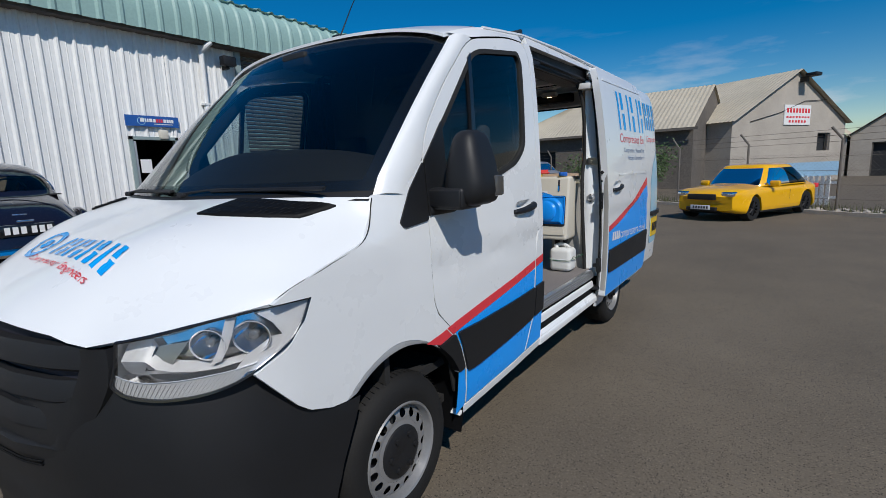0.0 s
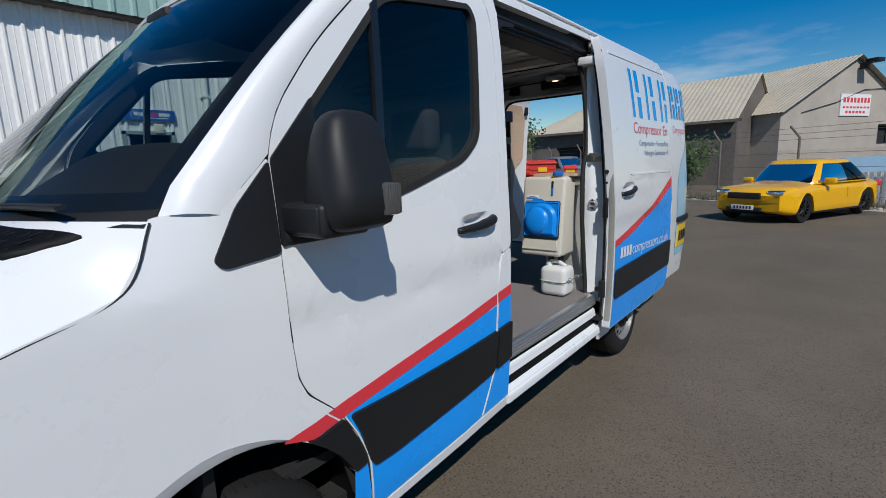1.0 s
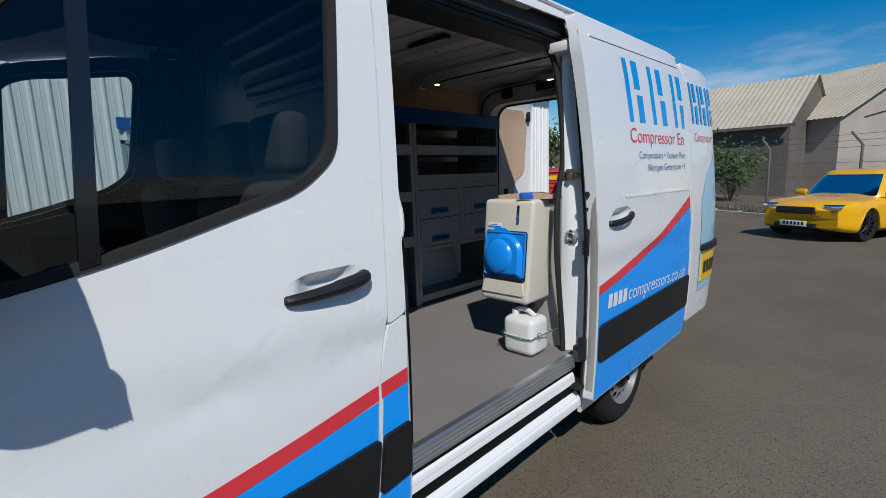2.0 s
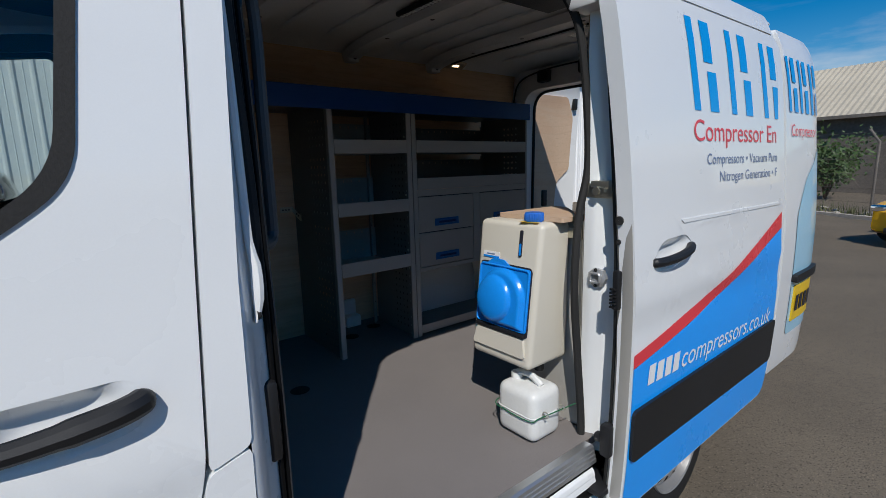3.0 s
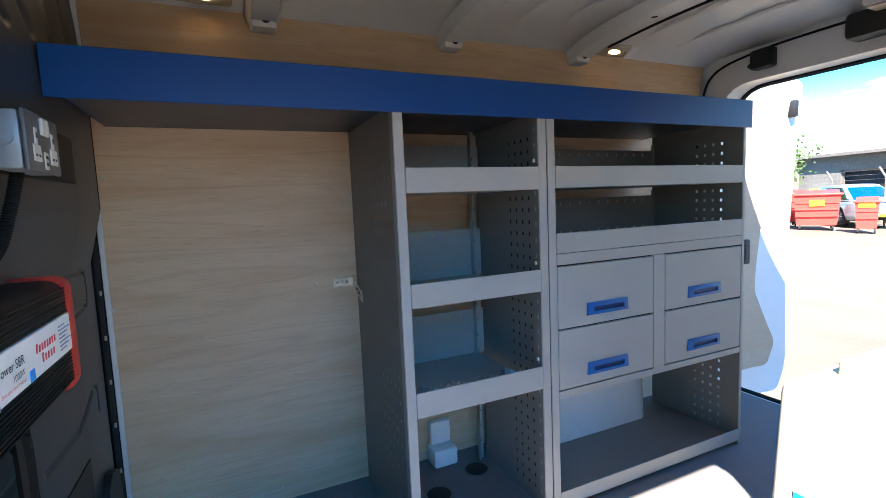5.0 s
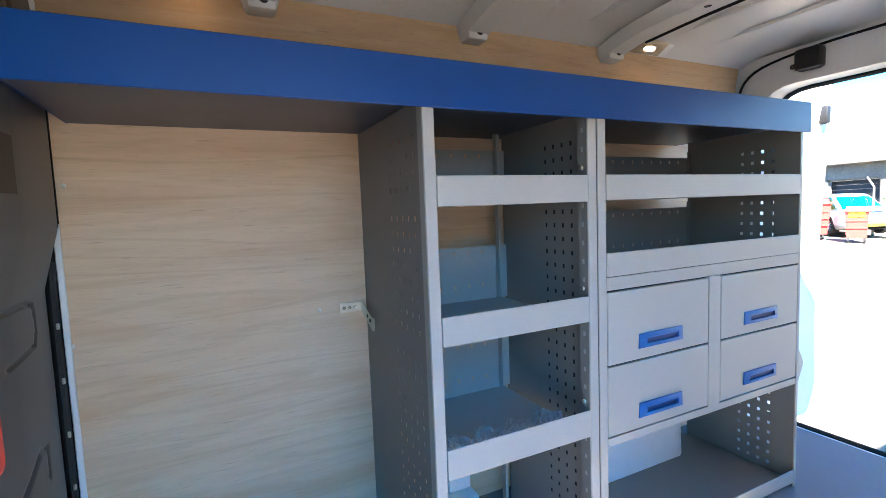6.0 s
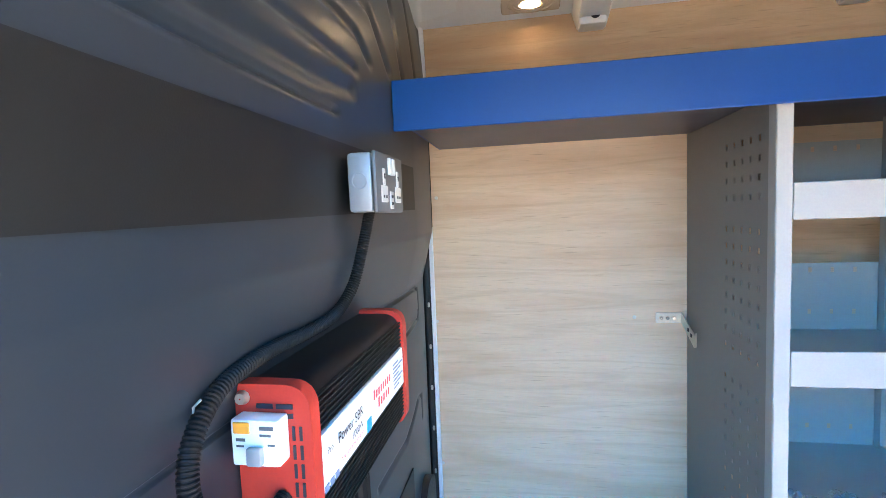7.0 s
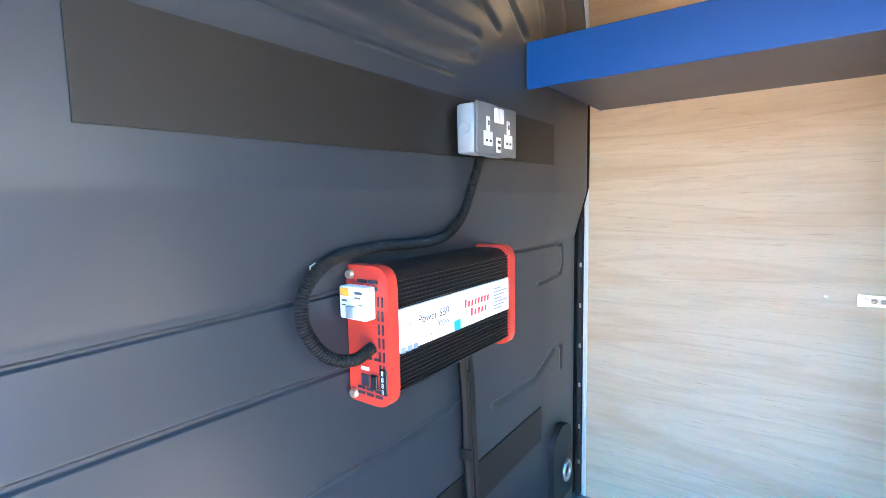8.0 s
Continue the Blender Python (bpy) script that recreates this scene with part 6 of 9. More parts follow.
# ---- bulkhead behind the cab ----
def segment(x, z, a, b):
    """Distance of a place from a straight stretch."""
    ax, az, bx, bz = *a, *b
    dx, dz = bx - ax, bz - az
    t = max(0.0, min(1.0, ((x - ax) * dx + (z - az) * dz) / (dx * dx + dz * dz)))
    return math.hypot(x - ax - t * dx, z - az - t * dz)


GROOVES = [  # bent line, half width, depth (positive: sunk)
    (((0.20, 1.5905), (0.36, 1.5895), (0.92, 1.5835)), 0.0032, 0.0040), (((-0.20, 1.478), (0.10, 1.468), (0.92, 1.490)), 0.0045, 0.0050),
    (((-0.24, 1.600), (-0.60, 1.594), (-0.652, 1.585), (-0.66, 1.53), (-0.64, 1.50), (-0.47, 1.495)), 0.005, 0.006),
    (((-0.22, 1.245), (-0.44, 1.235), (-0.60, 1.285), (-0.652, 1.270), (-0.65, 1.205)), 0.006, 0.007),
    (((-0.10, 1.30), (0.90, 1.30)), 0.006, 0.005), (((0.0, 1.02), (0.9, 1.02)), 0.010, 0.008),
    (((-0.02, 1.957), (0.90, 1.957)), 0.005, 0.007), (((-0.09, 2.006), (0.05, 1.994), (0.90, 1.990)), 0.013, 0.008),
    (((-0.11, 2.044), (0.90, 2.040)), 0.008, 0.006), (((-0.19, 2.080), (-0.13, 2.112), (0.90, 2.114)), 0.010, 0.007),
    (((-0.32, 2.10), (-0.22, 2.185), (0.90, 2.205)), 0.012, 0.008), (((-0.44, 2.10), (-0.36, 2.36)), 0.011, 0.007),
    (((-0.60, 2.04), (-0.57, 2.36)), 0.012, 0.007), (((-0.26, 2.28), (0.90, 2.28)), 0.014, 0.007),
]


def bulk_y(x, z):
    y = 2.440 + 0.035 * max(0.0, min(1.0, (z - 1.60) / 0.14)) ** 1.0
    y -= 0.022 * max(0.0, min(1.0, (-0.50 - x) / 0.30)) ** 1.5
    y -= 0.03 * max(0.0, (z - 2.0) / 0.4) ** 2
    if x < -0.79:
        y += (min(1.0, (-0.79 - x) / 0.068) ** 2) * ((2.432 if z > 1.75 else 2.36 + 0.072 * max(0.0, (z - 1.62) / 0.13)) - y)
    for pts, w, d in GROOVES:
        if abs(z - sum(p[1] for p in pts) / len(pts)) > 0.20:
            continue
        k = min(segment(x, z, a, b) for a, b in zip(pts, pts[1:])) / w
        if k < 3:
            y -= d * math.exp(-(k ** 4 if w < 0.006 else k * k))
    return y


g = Geo()
rows = []
levels = [FLOOR + (2.415 - FLOOR) * i / 400 for i in range(401)]
levels = sorted(levels + [1.463 + 0.0011 * i for i in range(28)] + [1.572 + 0.0011 * i for i in range(24)])
for z in levels:
    rows.append([(x, bulk_y(x, z), z) for x in (-0.858 + 1.738 * k / 217 for k in range(218))])
thick(g, rows, (0, -1, 0), 0.02)
bulk = part("bulkhead", g, "bulkhead", van, "dark grey pressed steel bulkhead", angle=80)
# unseen black strips added to stop daylight leaking in at the corner
part("corner_closing", Geo().box((-0.93, 2.30, FLOOR - 0.02), (-0.882, 2.52, 2.41)).box((-0.885, 2.33, FLOOR), (-0.855, 2.345, 2.41)), "rubber", van)
# painted flange beside the plywood, with its dark seal and screws
g = Geo()
g.rbox((-0.868, 2.4285, FLOOR), (-0.858, 2.4425, 1.70), 0.002, 1)
g.prism([(2.4285, 1.699), (2.4425, 1.699), (2.4425, 1.755)], "x", -0.866, -0.859)
part("bulkhead_flange", g, "inner_paint", van)
g = Geo()
g.add([(-0.866, 2.432, 2.09), (-0.855, 2.432, 2.09), (-0.855, 2.445, 2.09), (-0.866, 2.445, 2.09), (-0.828, 2.432, 2.39), (-0.818, 2.432, 2.39), (-0.818, 2.445, 2.39), (-0.828, 2.445, 2.39)],
      [(0, 1, 2, 3), (7, 6, 5, 4), (0, 4, 5, 1), (1, 5, 6, 2), (2, 6, 7, 3), (3, 7, 4, 0)])
part("upper_flange", g, "inner_paint", van)
g = Geo()
g.tube(spline([(-0.852, 2.418, FLOOR), (-0.852, 2.418, 1.0), (-0.852, 2.418, 1.5), (-0.853, 2.420, 1.66)], 6), 0.0095, 6)
part("flange_seal", g, "rubber", van)
for z in (0.80, 0.93, 1.08, 1.22, 1.36, 1.50):
    part("flange_screw", Geo().rbox((-0.846, 2.420, z - 0.008), (-0.840, 2.427, z + 0.008), 0.002, 1), "zinc", van)


def strip_on_bulkhead(x0, x1, z0, z1, low=0.0, high=0.0):
    g = Geo()
    base = max(bulk_y(x, z) for x in (x0, (x0 + x1) / 2, x1) for z in (z0, z1))
    rows = [[(x0 + (x1 - x0) * k / 20, base + 0.003, z + d * k / 20) for k in range(21)] for z, d in ((z0, low), (z1, high))]
    thick(g, rows, (0, -1, 0), 0.008)
    return g


part("felt_strip", strip_on_bulkhead(-0.478, 0.557, 1.811, 1.914, -0.016, -0.006), "strip", bulk, "dark felt strip")
part("felt_strip", strip_on_bulkhead(-0.482, 0.80, 1.045, 1.143), "strip", bulk, "dark felt strip")
# moulded lashing point low in the corner
g = Geo()
g.prism(arc_corner([(-0.70, 0.80), (-0.54, 0.80), (-0.545, 1.00), (-0.60, 1.04), (-0.68, 1.02)], 0.03, 4), "y", 2.40, 2.456)
cup_l = part("lashing_cup", g, "black_plastic", bulk)
part("lashing_ring", Geo().tube([(-0.62 + 0.024 * math.cos(a), 2.466, 0.895 + 0.030 * math.sin(a)) for a in (2 * math.pi * k / 16 for k in range(16))], 0.006, 6, closed=True), "steel", cup_l)
g = Geo()
g.tube(spline([(0.880, 2.45, 2.13), (0.845, 2.495, 2.085), (0.824, 2.514, 1.99), (0.820, 2.514, 1.80), (0.820, 2.514, 1.585), (0.826, 2.510, 1.545), (0.850, 2.495, 1.532), (0.905, 2.462, 1.534)], 6), 0.013, 10)
part("grab_handle", g, "trim_grey", van, "black bent grab handle beside the opening")

# ---- cab interior ----
g = Geo()
g.grid(loft([[(0.92, 1.0, 1.46), (0.4, 0.80, 1.44), (0, 0.74, 1.43), (-0.4, 0.80, 1.44), (-0.92, 1.0, 1.46)],
             [(0.92, 1.27, 1.60), (0.55, 1.25, 1.672), (0.25, 1.24, 1.700), (-0.05, 1.24, 1.708), (-0.35, 1.25, 1.712), (-0.62, 1.26, 1.690), (-0.92, 1.27, 1.62)],
             [(0.92, 1.37, 1.44), (0.4, 1.36, 1.50), (0, 1.36, 1.50), (-0.4, 1.36, 1.52), (-0.92, 1.37, 1.44)],
             [(0.92, 1.25, 0.85), (0.4, 1.22, 0.80), (0, 1.22, 0.80), (-0.4, 1.22, 0.80), (-0.92, 1.25, 0.85)]], 20, 4))
part("dashboard", g, "dash", van)
g = Geo()
ring = [(-0.45 + 0.19 * math.cos(a), 1.42 + 0.19 * math.sin(a) * 0.35, 1.44 + 0.19 * math.sin(a) * 0.94) for a in (2 * math.pi * k / 32 for k in range(32))]
g.tube(ring, 0.016, 8, closed=True)
for d in (0, 180, 270):
    g.tube([(-0.45, 1.40, 1.43), (-0.45 + 0.19 * math.cos(radians(d)), 1.42 + 0.0665 * math.sin(radians(d)), 1.44 + 0.178 * math.sin(radians(d)))], [0.05, 0.015], 6)
g.tube([(-0.45, 1.28, 1.34), (-0.45, 1.41, 1.43)], 0.04, 8)
part("steering_wheel", g.moved(Matrix.Translation((0, 0.03, 0.11))), "dash", van)
for x0, x1 in ((-0.70, -0.20), (0.08, 0.80)):
    g = Geo()
    g.rbox((x0, 1.70, 0.90), (x1, 2.22, 1.08), 0.05, 3)
    g.rbox((x0, 2.10, 1.05), (x1, 2.28, 1.62), 0.06, 3)
    seat = part("cab_seat", g, "seat", van)
    for hx in ((x0 + x1) / 2,) if x1 < 0 else (x0 + 0.18, x1 - 0.18):
        part("head_restraint", Geo().rbox((hx - 0.13, 2.16, 1.64), (hx + 0.13, 2.27, 1.84), 0.04, 3), "seat", seat)
g = Geo()
g.box((-0.93, 0.95, 0.60), (0.93, 2.42, 0.64))
part("cab_floor", g, "rubber", van)
g = Geo()
rows = [[(0.84 * k / 8, y, z - 0.03 * abs(k / 8) ** 4) for k in range(-8, 9)] for y, z in ((1.62, 2.285), (1.9, 2.36), (2.42, 2.40))]
g.grid(rows)
part("cab_headlining", g, "seat", van)
part("rear_view_pod", Geo().rbox((-0.10, 1.36, 2.16), (0.10, 1.46, 2.24), 0.02), "dash", van)
part("firewall", Geo().box((-0.95, 0.95, 0.45), (0.95, 0.98, 1.40)), "rubber", van)

# ---- racking along the plywood side ----
def perforated(g, axis, at, u0, u1, w0, w1, holes_u, holes_w, size=(0.010, 0.013), t=0.0015):
    """A sheet with real square holes, lying across an axis."""
    us, ws = {u0, u1}, {w0, w1}
    for h in holes_u:
        us |= {h - size[0] / 2, h + size[0] / 2}
    for h in holes_w:
        ws |= {h - size[1] / 2, h + size[1] / 2}
    us, ws = sorted(us), sorted(ws)
    hu = {round(h, 5) for h in holes_u}
    hw = {round(h, 5) for h in holes_w}

    def lift(u, w, h):
        p = [u, w]
        p.insert("xyz".index(axis), h)
        return tuple(p)

    for h in (at, at + t):
        rows = [[lift(u, w, h) for u in us] for w in ws]
        n, base = len(us), len(g.v)
        g.v += [p for r in rows for p in r]
        for i in range(len(ws) - 1):
            for j in range(n - 1):
                cu, cw = round((us[j] + us[j + 1]) / 2, 5), round((ws[i] + ws[i + 1]) / 2, 5)
                if cu in hu and cw in hw:
                    continue
                g.f.append((base + i * n + j, base + i * n + j + 1, base + (i + 1) * n + j + 1, base + (i + 1) * n + j))
    return g


def rows_of(a, b, step):
    return [round(a + step * k, 5) for k in range(int((b - a) / step) + 1)]


XF, XB, TOP, BACK = -0.334, -0.860, 2.003, -0.768
HX = [-0.43, -0.468, -0.506, -0.544]
HA = [-0.418, -0.458, -0.498, -0.539, -0.580]
HZ = rows_of(0.72, 1.08, 0.040) + rows_of(1.135, 1.40, 0.040) + rows_of(1.455, 1.74, 0.040) + rows_of(1.808, 1.93, 0.040)

rack_a = thing("racking_unit", "grey steel racking with three tray shelves", "racking", (-0.6, 3.46, FLOOR), "van racking")
part("side_panel", perforated(Geo(), "y", 3.222, XB, XF - 0.002, FLOOR, TOP, HA, HZ), "shelf_shade", rack_a, "perforated side panel in shaded grey")
part("side_panel", perforated(Geo(), "y", 3.712, BACK - 0.014, XF - 0.002, FLOOR, TOP, HX, HZ), "shelf_shade", rack_a, "perforated side panel in shaded grey")
for y0, y1 in ((3.214, 3.243), (3.686, 3.716)):
    g = Geo()
    g.rbox((XF - 0.004, y0, FLOOR), (XF, y1, TOP), 0.0015, 1)
    g.box((XF - 0.03, y0, FLOOR), (XF - 0.004, y0 + 0.0015, TOP))
    part("front_post", g, "shelf", rack_a)
part("post_face", perforated(Geo(), "y", 3.684, XF - 0.038, XF - 0.004, FLOOR, TOP, [XF - 0.02], rows_of(0.70, 1.96, 0.05)), "shelf_shade", rack_a)
for z0, z1 in ((1.761, 1.831), (1.437, 1.507), (1.115, 1.190)):
    tray = part("tray_shelf", Geo().box((BACK, 3.245, z0 + 0.002), (XF - 0.003, 3.684, z0 + 0.005)), "shelf", rack_a)
    g = Geo()
    g.rbox((XF - 0.003, 3.244, z0), (XF + 0.001, 3.685, z1), 0.0015, 1)
    part("front_lip", g, "shelf", tray)
    part("back_lip", perforated(Geo(), "x", BACK, 3.245, 3.710, z0 + 0.005, z0 + 0.188, rows_of(3.289, 3.63, 0.0538), [round(z0 + 0.055, 5), round(z0 + 0.169, 5)], (0.009, 0.014)), "shelf", tray)
    for y in (3.68,):
        part("bolt", Geo().lathe([(0.007, y), (0.005, y - 0.004), (0.001, y - 0.004)], (XF - 0.018, 0, z1 + 0.02), "y", 8), "zinc", tray)
g = Geo()
g.box((BACK + 0.002, 3.666, FLOOR), (BACK + 0.004, 3.690, TOP))
g.box((BACK + 0.002, 3.666, FLOOR), (BACK + 0.026, 3.668, TOP))
back_post = part("corner_post", g, "shelf", rack_a)
# black sheet added between the units; stands for the gap's shade behind the holes
part("gap_packing", Geo().box((BACK, 3.7155, FLOOR + 0.01), (XF - 0.03, 3.7215, TOP - 0.01)), "rubber", rack_a)
for k in range(20):
    part("post_hole", Geo().box((BACK + 0.004, 3.676, 0.74 + 0.064 * k), (BACK + 0.0046, 3.682, 0.75 + 0.064 * k)), "ink", back_post)
film = Geo()
random.seed(5)
film.grid([[(XF - 0.070 - (0.07 + 0.06 * math.sin(0.23 * j) ** 2) * i / 14 + 0.006 * random.random(), 3.27 + 0.41 * j / 52 + 0.005 * random.random(),
             1.122 + 0.026 * random.random() ** 2 * math.sin(math.pi * (i + 0.5) / 15)) for j in range(53)] for i in range(15)])
single("plastic_film", film, "tape", "crumpled clear plastic film on the tray", "film", angle=0)

rack_b = thing("racking_unit", "grey steel racking with trays over four drawers", "racking", (-0.6, 4.2, FLOOR), "van racking")
part("side_panel", perforated(Geo(), "y", 3.724, BACK - 0.014, XF - 0.002, FLOOR, TOP, HX, HZ), "shelf_shade", rack_b, "perforated side panel in shaded grey")
part("side_panel", perforated(Geo(), "y", 4.682, BACK - 0.014, XF - 0.002, FLOOR, TOP, HX, HZ, (0.011, 0.012)), "shelf_shade", rack_b, "perforated side panel in shaded grey")
for y0, y1 in ((3.720, 3.749), (4.674, 4.690)):
    part("front_post", Geo().rbox((XF - 0.004, y0, FLOOR), (XF, y1, TOP), 0.0015, 1), "shelf", rack_b)
for z0, z1 in ((1.763, 1.832), (1.552, 1.618)):
    tray = part("tray_shelf", Geo().box((BACK, 3.75, z0 + 0.002), (XF - 0.003, 4.674, z0 + 0.005)), "shelf_shade", rack_b)
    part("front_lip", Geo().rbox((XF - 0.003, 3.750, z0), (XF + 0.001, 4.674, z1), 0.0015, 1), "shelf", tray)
    part("back_lip", perforated(Geo(), "x", BACK, 3.75, 4.676, z0 + 0.005, z0 + 0.175, rows_of(3.79, 4.65, 0.054), [round(z0 + 0.03, 5), round(z0 + 0.155, 5)], (0.009, 0.013)), "shelf_shade", tray)
    part("corner_post", Geo().box((BACK + 0.002, 4.654, z0 + 0.006), (BACK + 0.004, 4.676, z0 + 0.20)), "shelf_shade", tray)
part("cross_rail", Geo().rbox((XF - 0.003, 3.750, 1.514), (XF + 0.0005, 4.674, 1.5505), 0.001, 1), "shelf", rack_b)
part("drawer_divider", Geo().rbox((XF - 0.30, 4.182, 1.088), (XF, 4.238, 1.513), 0.001, 1), "shelf", rack_b)
part("drawer_base", Geo().rbox((BACK, 3.750, 1.066), (XF - 0.001, 4.674, 1.089), 0.001, 1), "shelf", rack_b)
part("drawer_backing", Geo().box((XF - 0.30, 3.752, 1.092), (XF - 0.012, 4.672, 1.511)), "ink", rack_b)
for y0, y1 in ((3.752, 4.179), (4.241, 4.672)):
    for z0, z1 in ((1.094, 1.295), (1.301, 1.508)):
        d = part("drawer", Geo().rbox((XF - 0.012, y0, z0), (XF, y1, z1), 0.002, 1), "shelf", rack_b, "grey steel drawer front")
        c, zc = (y0 + y1) / 2 - 0.004, z0 + 0.054
        g = Geo()
        prof = [(c - 0.093, zc - 0.022), (c + 0.093, zc - 0.022), (c + 0.090, zc + 0.021), (c - 0.090, zc + 0.021)]
        inner = [(c - 0.068, zc - 0.009), (c + 0.068, zc - 0.009), (c + 0.067, zc + 0.011), (c - 0.067, zc + 0.011)]
        for a, b in zip(range(4), (1, 2, 3, 0)):
            quad = [prof[a], prof[b], inner[b], inner[a]]
            g.add([(XF + (0.004 if i < 2 else 0.010), u, w) for i, (u, w) in enumerate(quad)], [(0, 1, 2, 3)])
            g.add([(XF + 0.010, *inner[a]), (XF + 0.010, *inner[b]), (XF + 0.001, *inner[b]), (XF + 0.001, *inner[a])], [(0, 1, 2, 3)])
            g.add([(XF, *prof[a]), (XF, *prof[b]), (XF + 0.004, *prof[b]), (XF + 0.004, *prof[a])], [(0, 1, 2, 3)])
        g.add([(XF + 0.001, *p) for p in inner], [(0, 1, 2, 3)])
        g.box((XF + 0.004, c - 0.066, zc + 0.006), (XF + 0.0095, c + 0.066, zc + 0.0105))
        part("drawer_handle", g, "handle_blue", d, "blue plastic recessed handle")
        # darker plate that paints the shade inside the handle's grip
        part("handle_recess", Geo().box((XF + 0.0012, c - 0.0665, zc - 0.0085), (XF + 0.0025, c + 0.0665, zc + 0.0105)), "recess_shade_blue", d)
base = part("base_tray", Geo().box((BACK, 3.75, 0.69), (XF - 0.004, 4.674, 0.694)), "shelf_shade", rack_b)
part("front_lip", Geo().rbox((XF - 0.004, 3.750, 0.684), (XF, 4.674, 0.735), 0.0015, 1), "shelf", base)
# wheel arch box behind the base tray
g = Geo()
prof = spline([(-0.655, 0, 0.696), (-0.66, 0, 0.82), (-0.675, 0, 0.93), (-0.72, 0, 1.01), (-0.85, 0, 1.035)], 5)
rows = []
for u in [k / 30 for k in range(31)]:
    k = (1 - max(0.0, (u - 0.90) / 0.10) ** 2) * (1 - 0.5 * max(0.0, (0.10 - u) / 0.10) ** 2)
    rows.append([(-0.85 + (p.x + 0.85) * (0.35 + 0.65 * k), 3.765 + 0.785 * u, 0.696 + (p.z - 0.696) * (0.45 + 0.55 * k)) for p in prof])
g.grid(rows)
single("wheel_arch_box", g, "white_plastic", "pale plastic wheel arch cover inside the van", "arch cover")
# small white moulded box on the floor
g = Geo()
g.rbox((-0.858, 3.47, FLOOR), (-0.77, 3.575, FLOOR + 0.075), 0.012)
g.rbox((-0.860, 3.48, FLOOR + 0.07), (-0.825, 3.57, FLOOR + 0.17), 0.01)
single("plastic_box", g, "white_plastic", "small white moulded plastic box on the floor", "box")
# long blue shelf on top
blue = thing("top_shelf", "long blue steel shelf above the racking", "shelf", (-0.6, 3.6, 2.0))
g = Geo()
g.rbox((-0.322, 2.477, 1.975), (-0.315, 4.698, 2.080), 0.002, 1)
g.box((-0.332, 2.477, 2.075), (-0.321, 4.698, 2.079))
part("front_face", g, "shelf_blue", blue)
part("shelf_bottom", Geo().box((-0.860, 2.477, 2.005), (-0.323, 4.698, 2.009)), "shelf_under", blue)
part("shelf_end", Geo().box((-0.860, 4.694, 2.004), (-0.323, 4.697, 2.079)), "shelf_blue", blue)
part("shelf_end", Geo().box((-0.860, 2.478, 2.004), (-0.323, 2.481, 2.079)), "shelf_blue", blue)
# angle bracket from racking to plywood
br = thing("angle_bracket", "zinc plated angle bracket screwed to the plywood", "bracket", (-0.86, 3.17, 1.45))
part("wall_plate", Geo().rbox((-0.862, 3.132, 1.437), (-0.858, 3.205, 1.469), 0.001, 1), "zinc", br)
g = Geo()
g.prism([(-0.862, 1.470), (-0.740, 1.425), (-0.736, 1.437), (-0.736, 1.396), (-0.748, 1.392), (-0.862, 1.438)], "y", 3.205, 3.208)
part("arm", g, "zinc", br)
for k in range(3):
    part("screw_head", Geo().lathe([(0.007, -0.857), (0.005, -0.853), (0.001, -0.853)], (0, 3.147 + 0.018 * k, 1.453), "x", 10), "chrome", br)
for k in range(2):
    part("slot", Geo().box((-0.80 + 0.025 * k, 3.2035, 1.427 - 0.010 * k), (-0.788 + 0.025 * k, 3.2048, 1.437 - 0.010 * k)), "ink", br)

# ---- hand-wash unit, its cabinet and water can ----
cab = thing("side_cabinet", "grey perforated steel cabinet end with plywood top", "cabinet", (0.77, 3.7, FLOOR))
HXC = [0.625, 0.885]
part("end_panel", perforated(Geo(), "y", 3.618, 0.60, 0.905, FLOOR, 1.478, HXC, rows_of(0.72, 1.44, 0.045), (0.008, 0.012)), "shelf", cab)
part("corner_post", Geo().rbox((0.888, 3.595, FLOOR), (0.910, 3.622, 1.478), 0.002, 1), "shelf", cab)
part("back_panel", Geo().box((0.60, 3.620, FLOOR), (0.603, 4.02, 1.45)), "shelf_shade", cab)
part("clip", Geo().rbox((0.822, 3.594, 1.412), (0.880, 3.616, 1.452), 0.004), "zinc", cab)
part("plywood_top", Geo().prism(arc_corner([(0.545, 3.52), (0.858, 3.52), (0.858, 3.60), (0.82, 3.66), (0.62, 3.86), (0.545, 3.88)], [0.01, 0.01, 0.04, 0.04, 0.03, 0.01]), "z", 1.478, 1.496), "mdf", cab, "pale plywood top")

hw = thing("hand_wash_unit", "cream plastic hand wash unit with a blue basin", "hand wash", (0.67, 3.5, 0.94))
bm = bmesh.new()
bmesh.ops.create_cube(bm, size=1.0)
for v in bm.verts:
    u, w, q = v.co.x + 0.5, v.co.y + 0.5, v.co.z + 0.5
    front = 3.385 + 0.065 * q
    v.co = Vector((0.515 + 0.305 * u + (0.012 if q > 0.5 else 0) * (1 - 2 * u) * -0.5, front + (3.612 - front) * w, 0.940 + 0.537 * q))
bmesh.ops.bevel(bm, geom=bm.edges[:], offset=0.022, segments=4, profile=0.5, affect="EDGES")
part("housing", Geo().eat(bm), "cream", hw)


def face_y(z, out=0.0):
    return 3.385 + 0.065 * (z - 0.940) / 0.537 - out


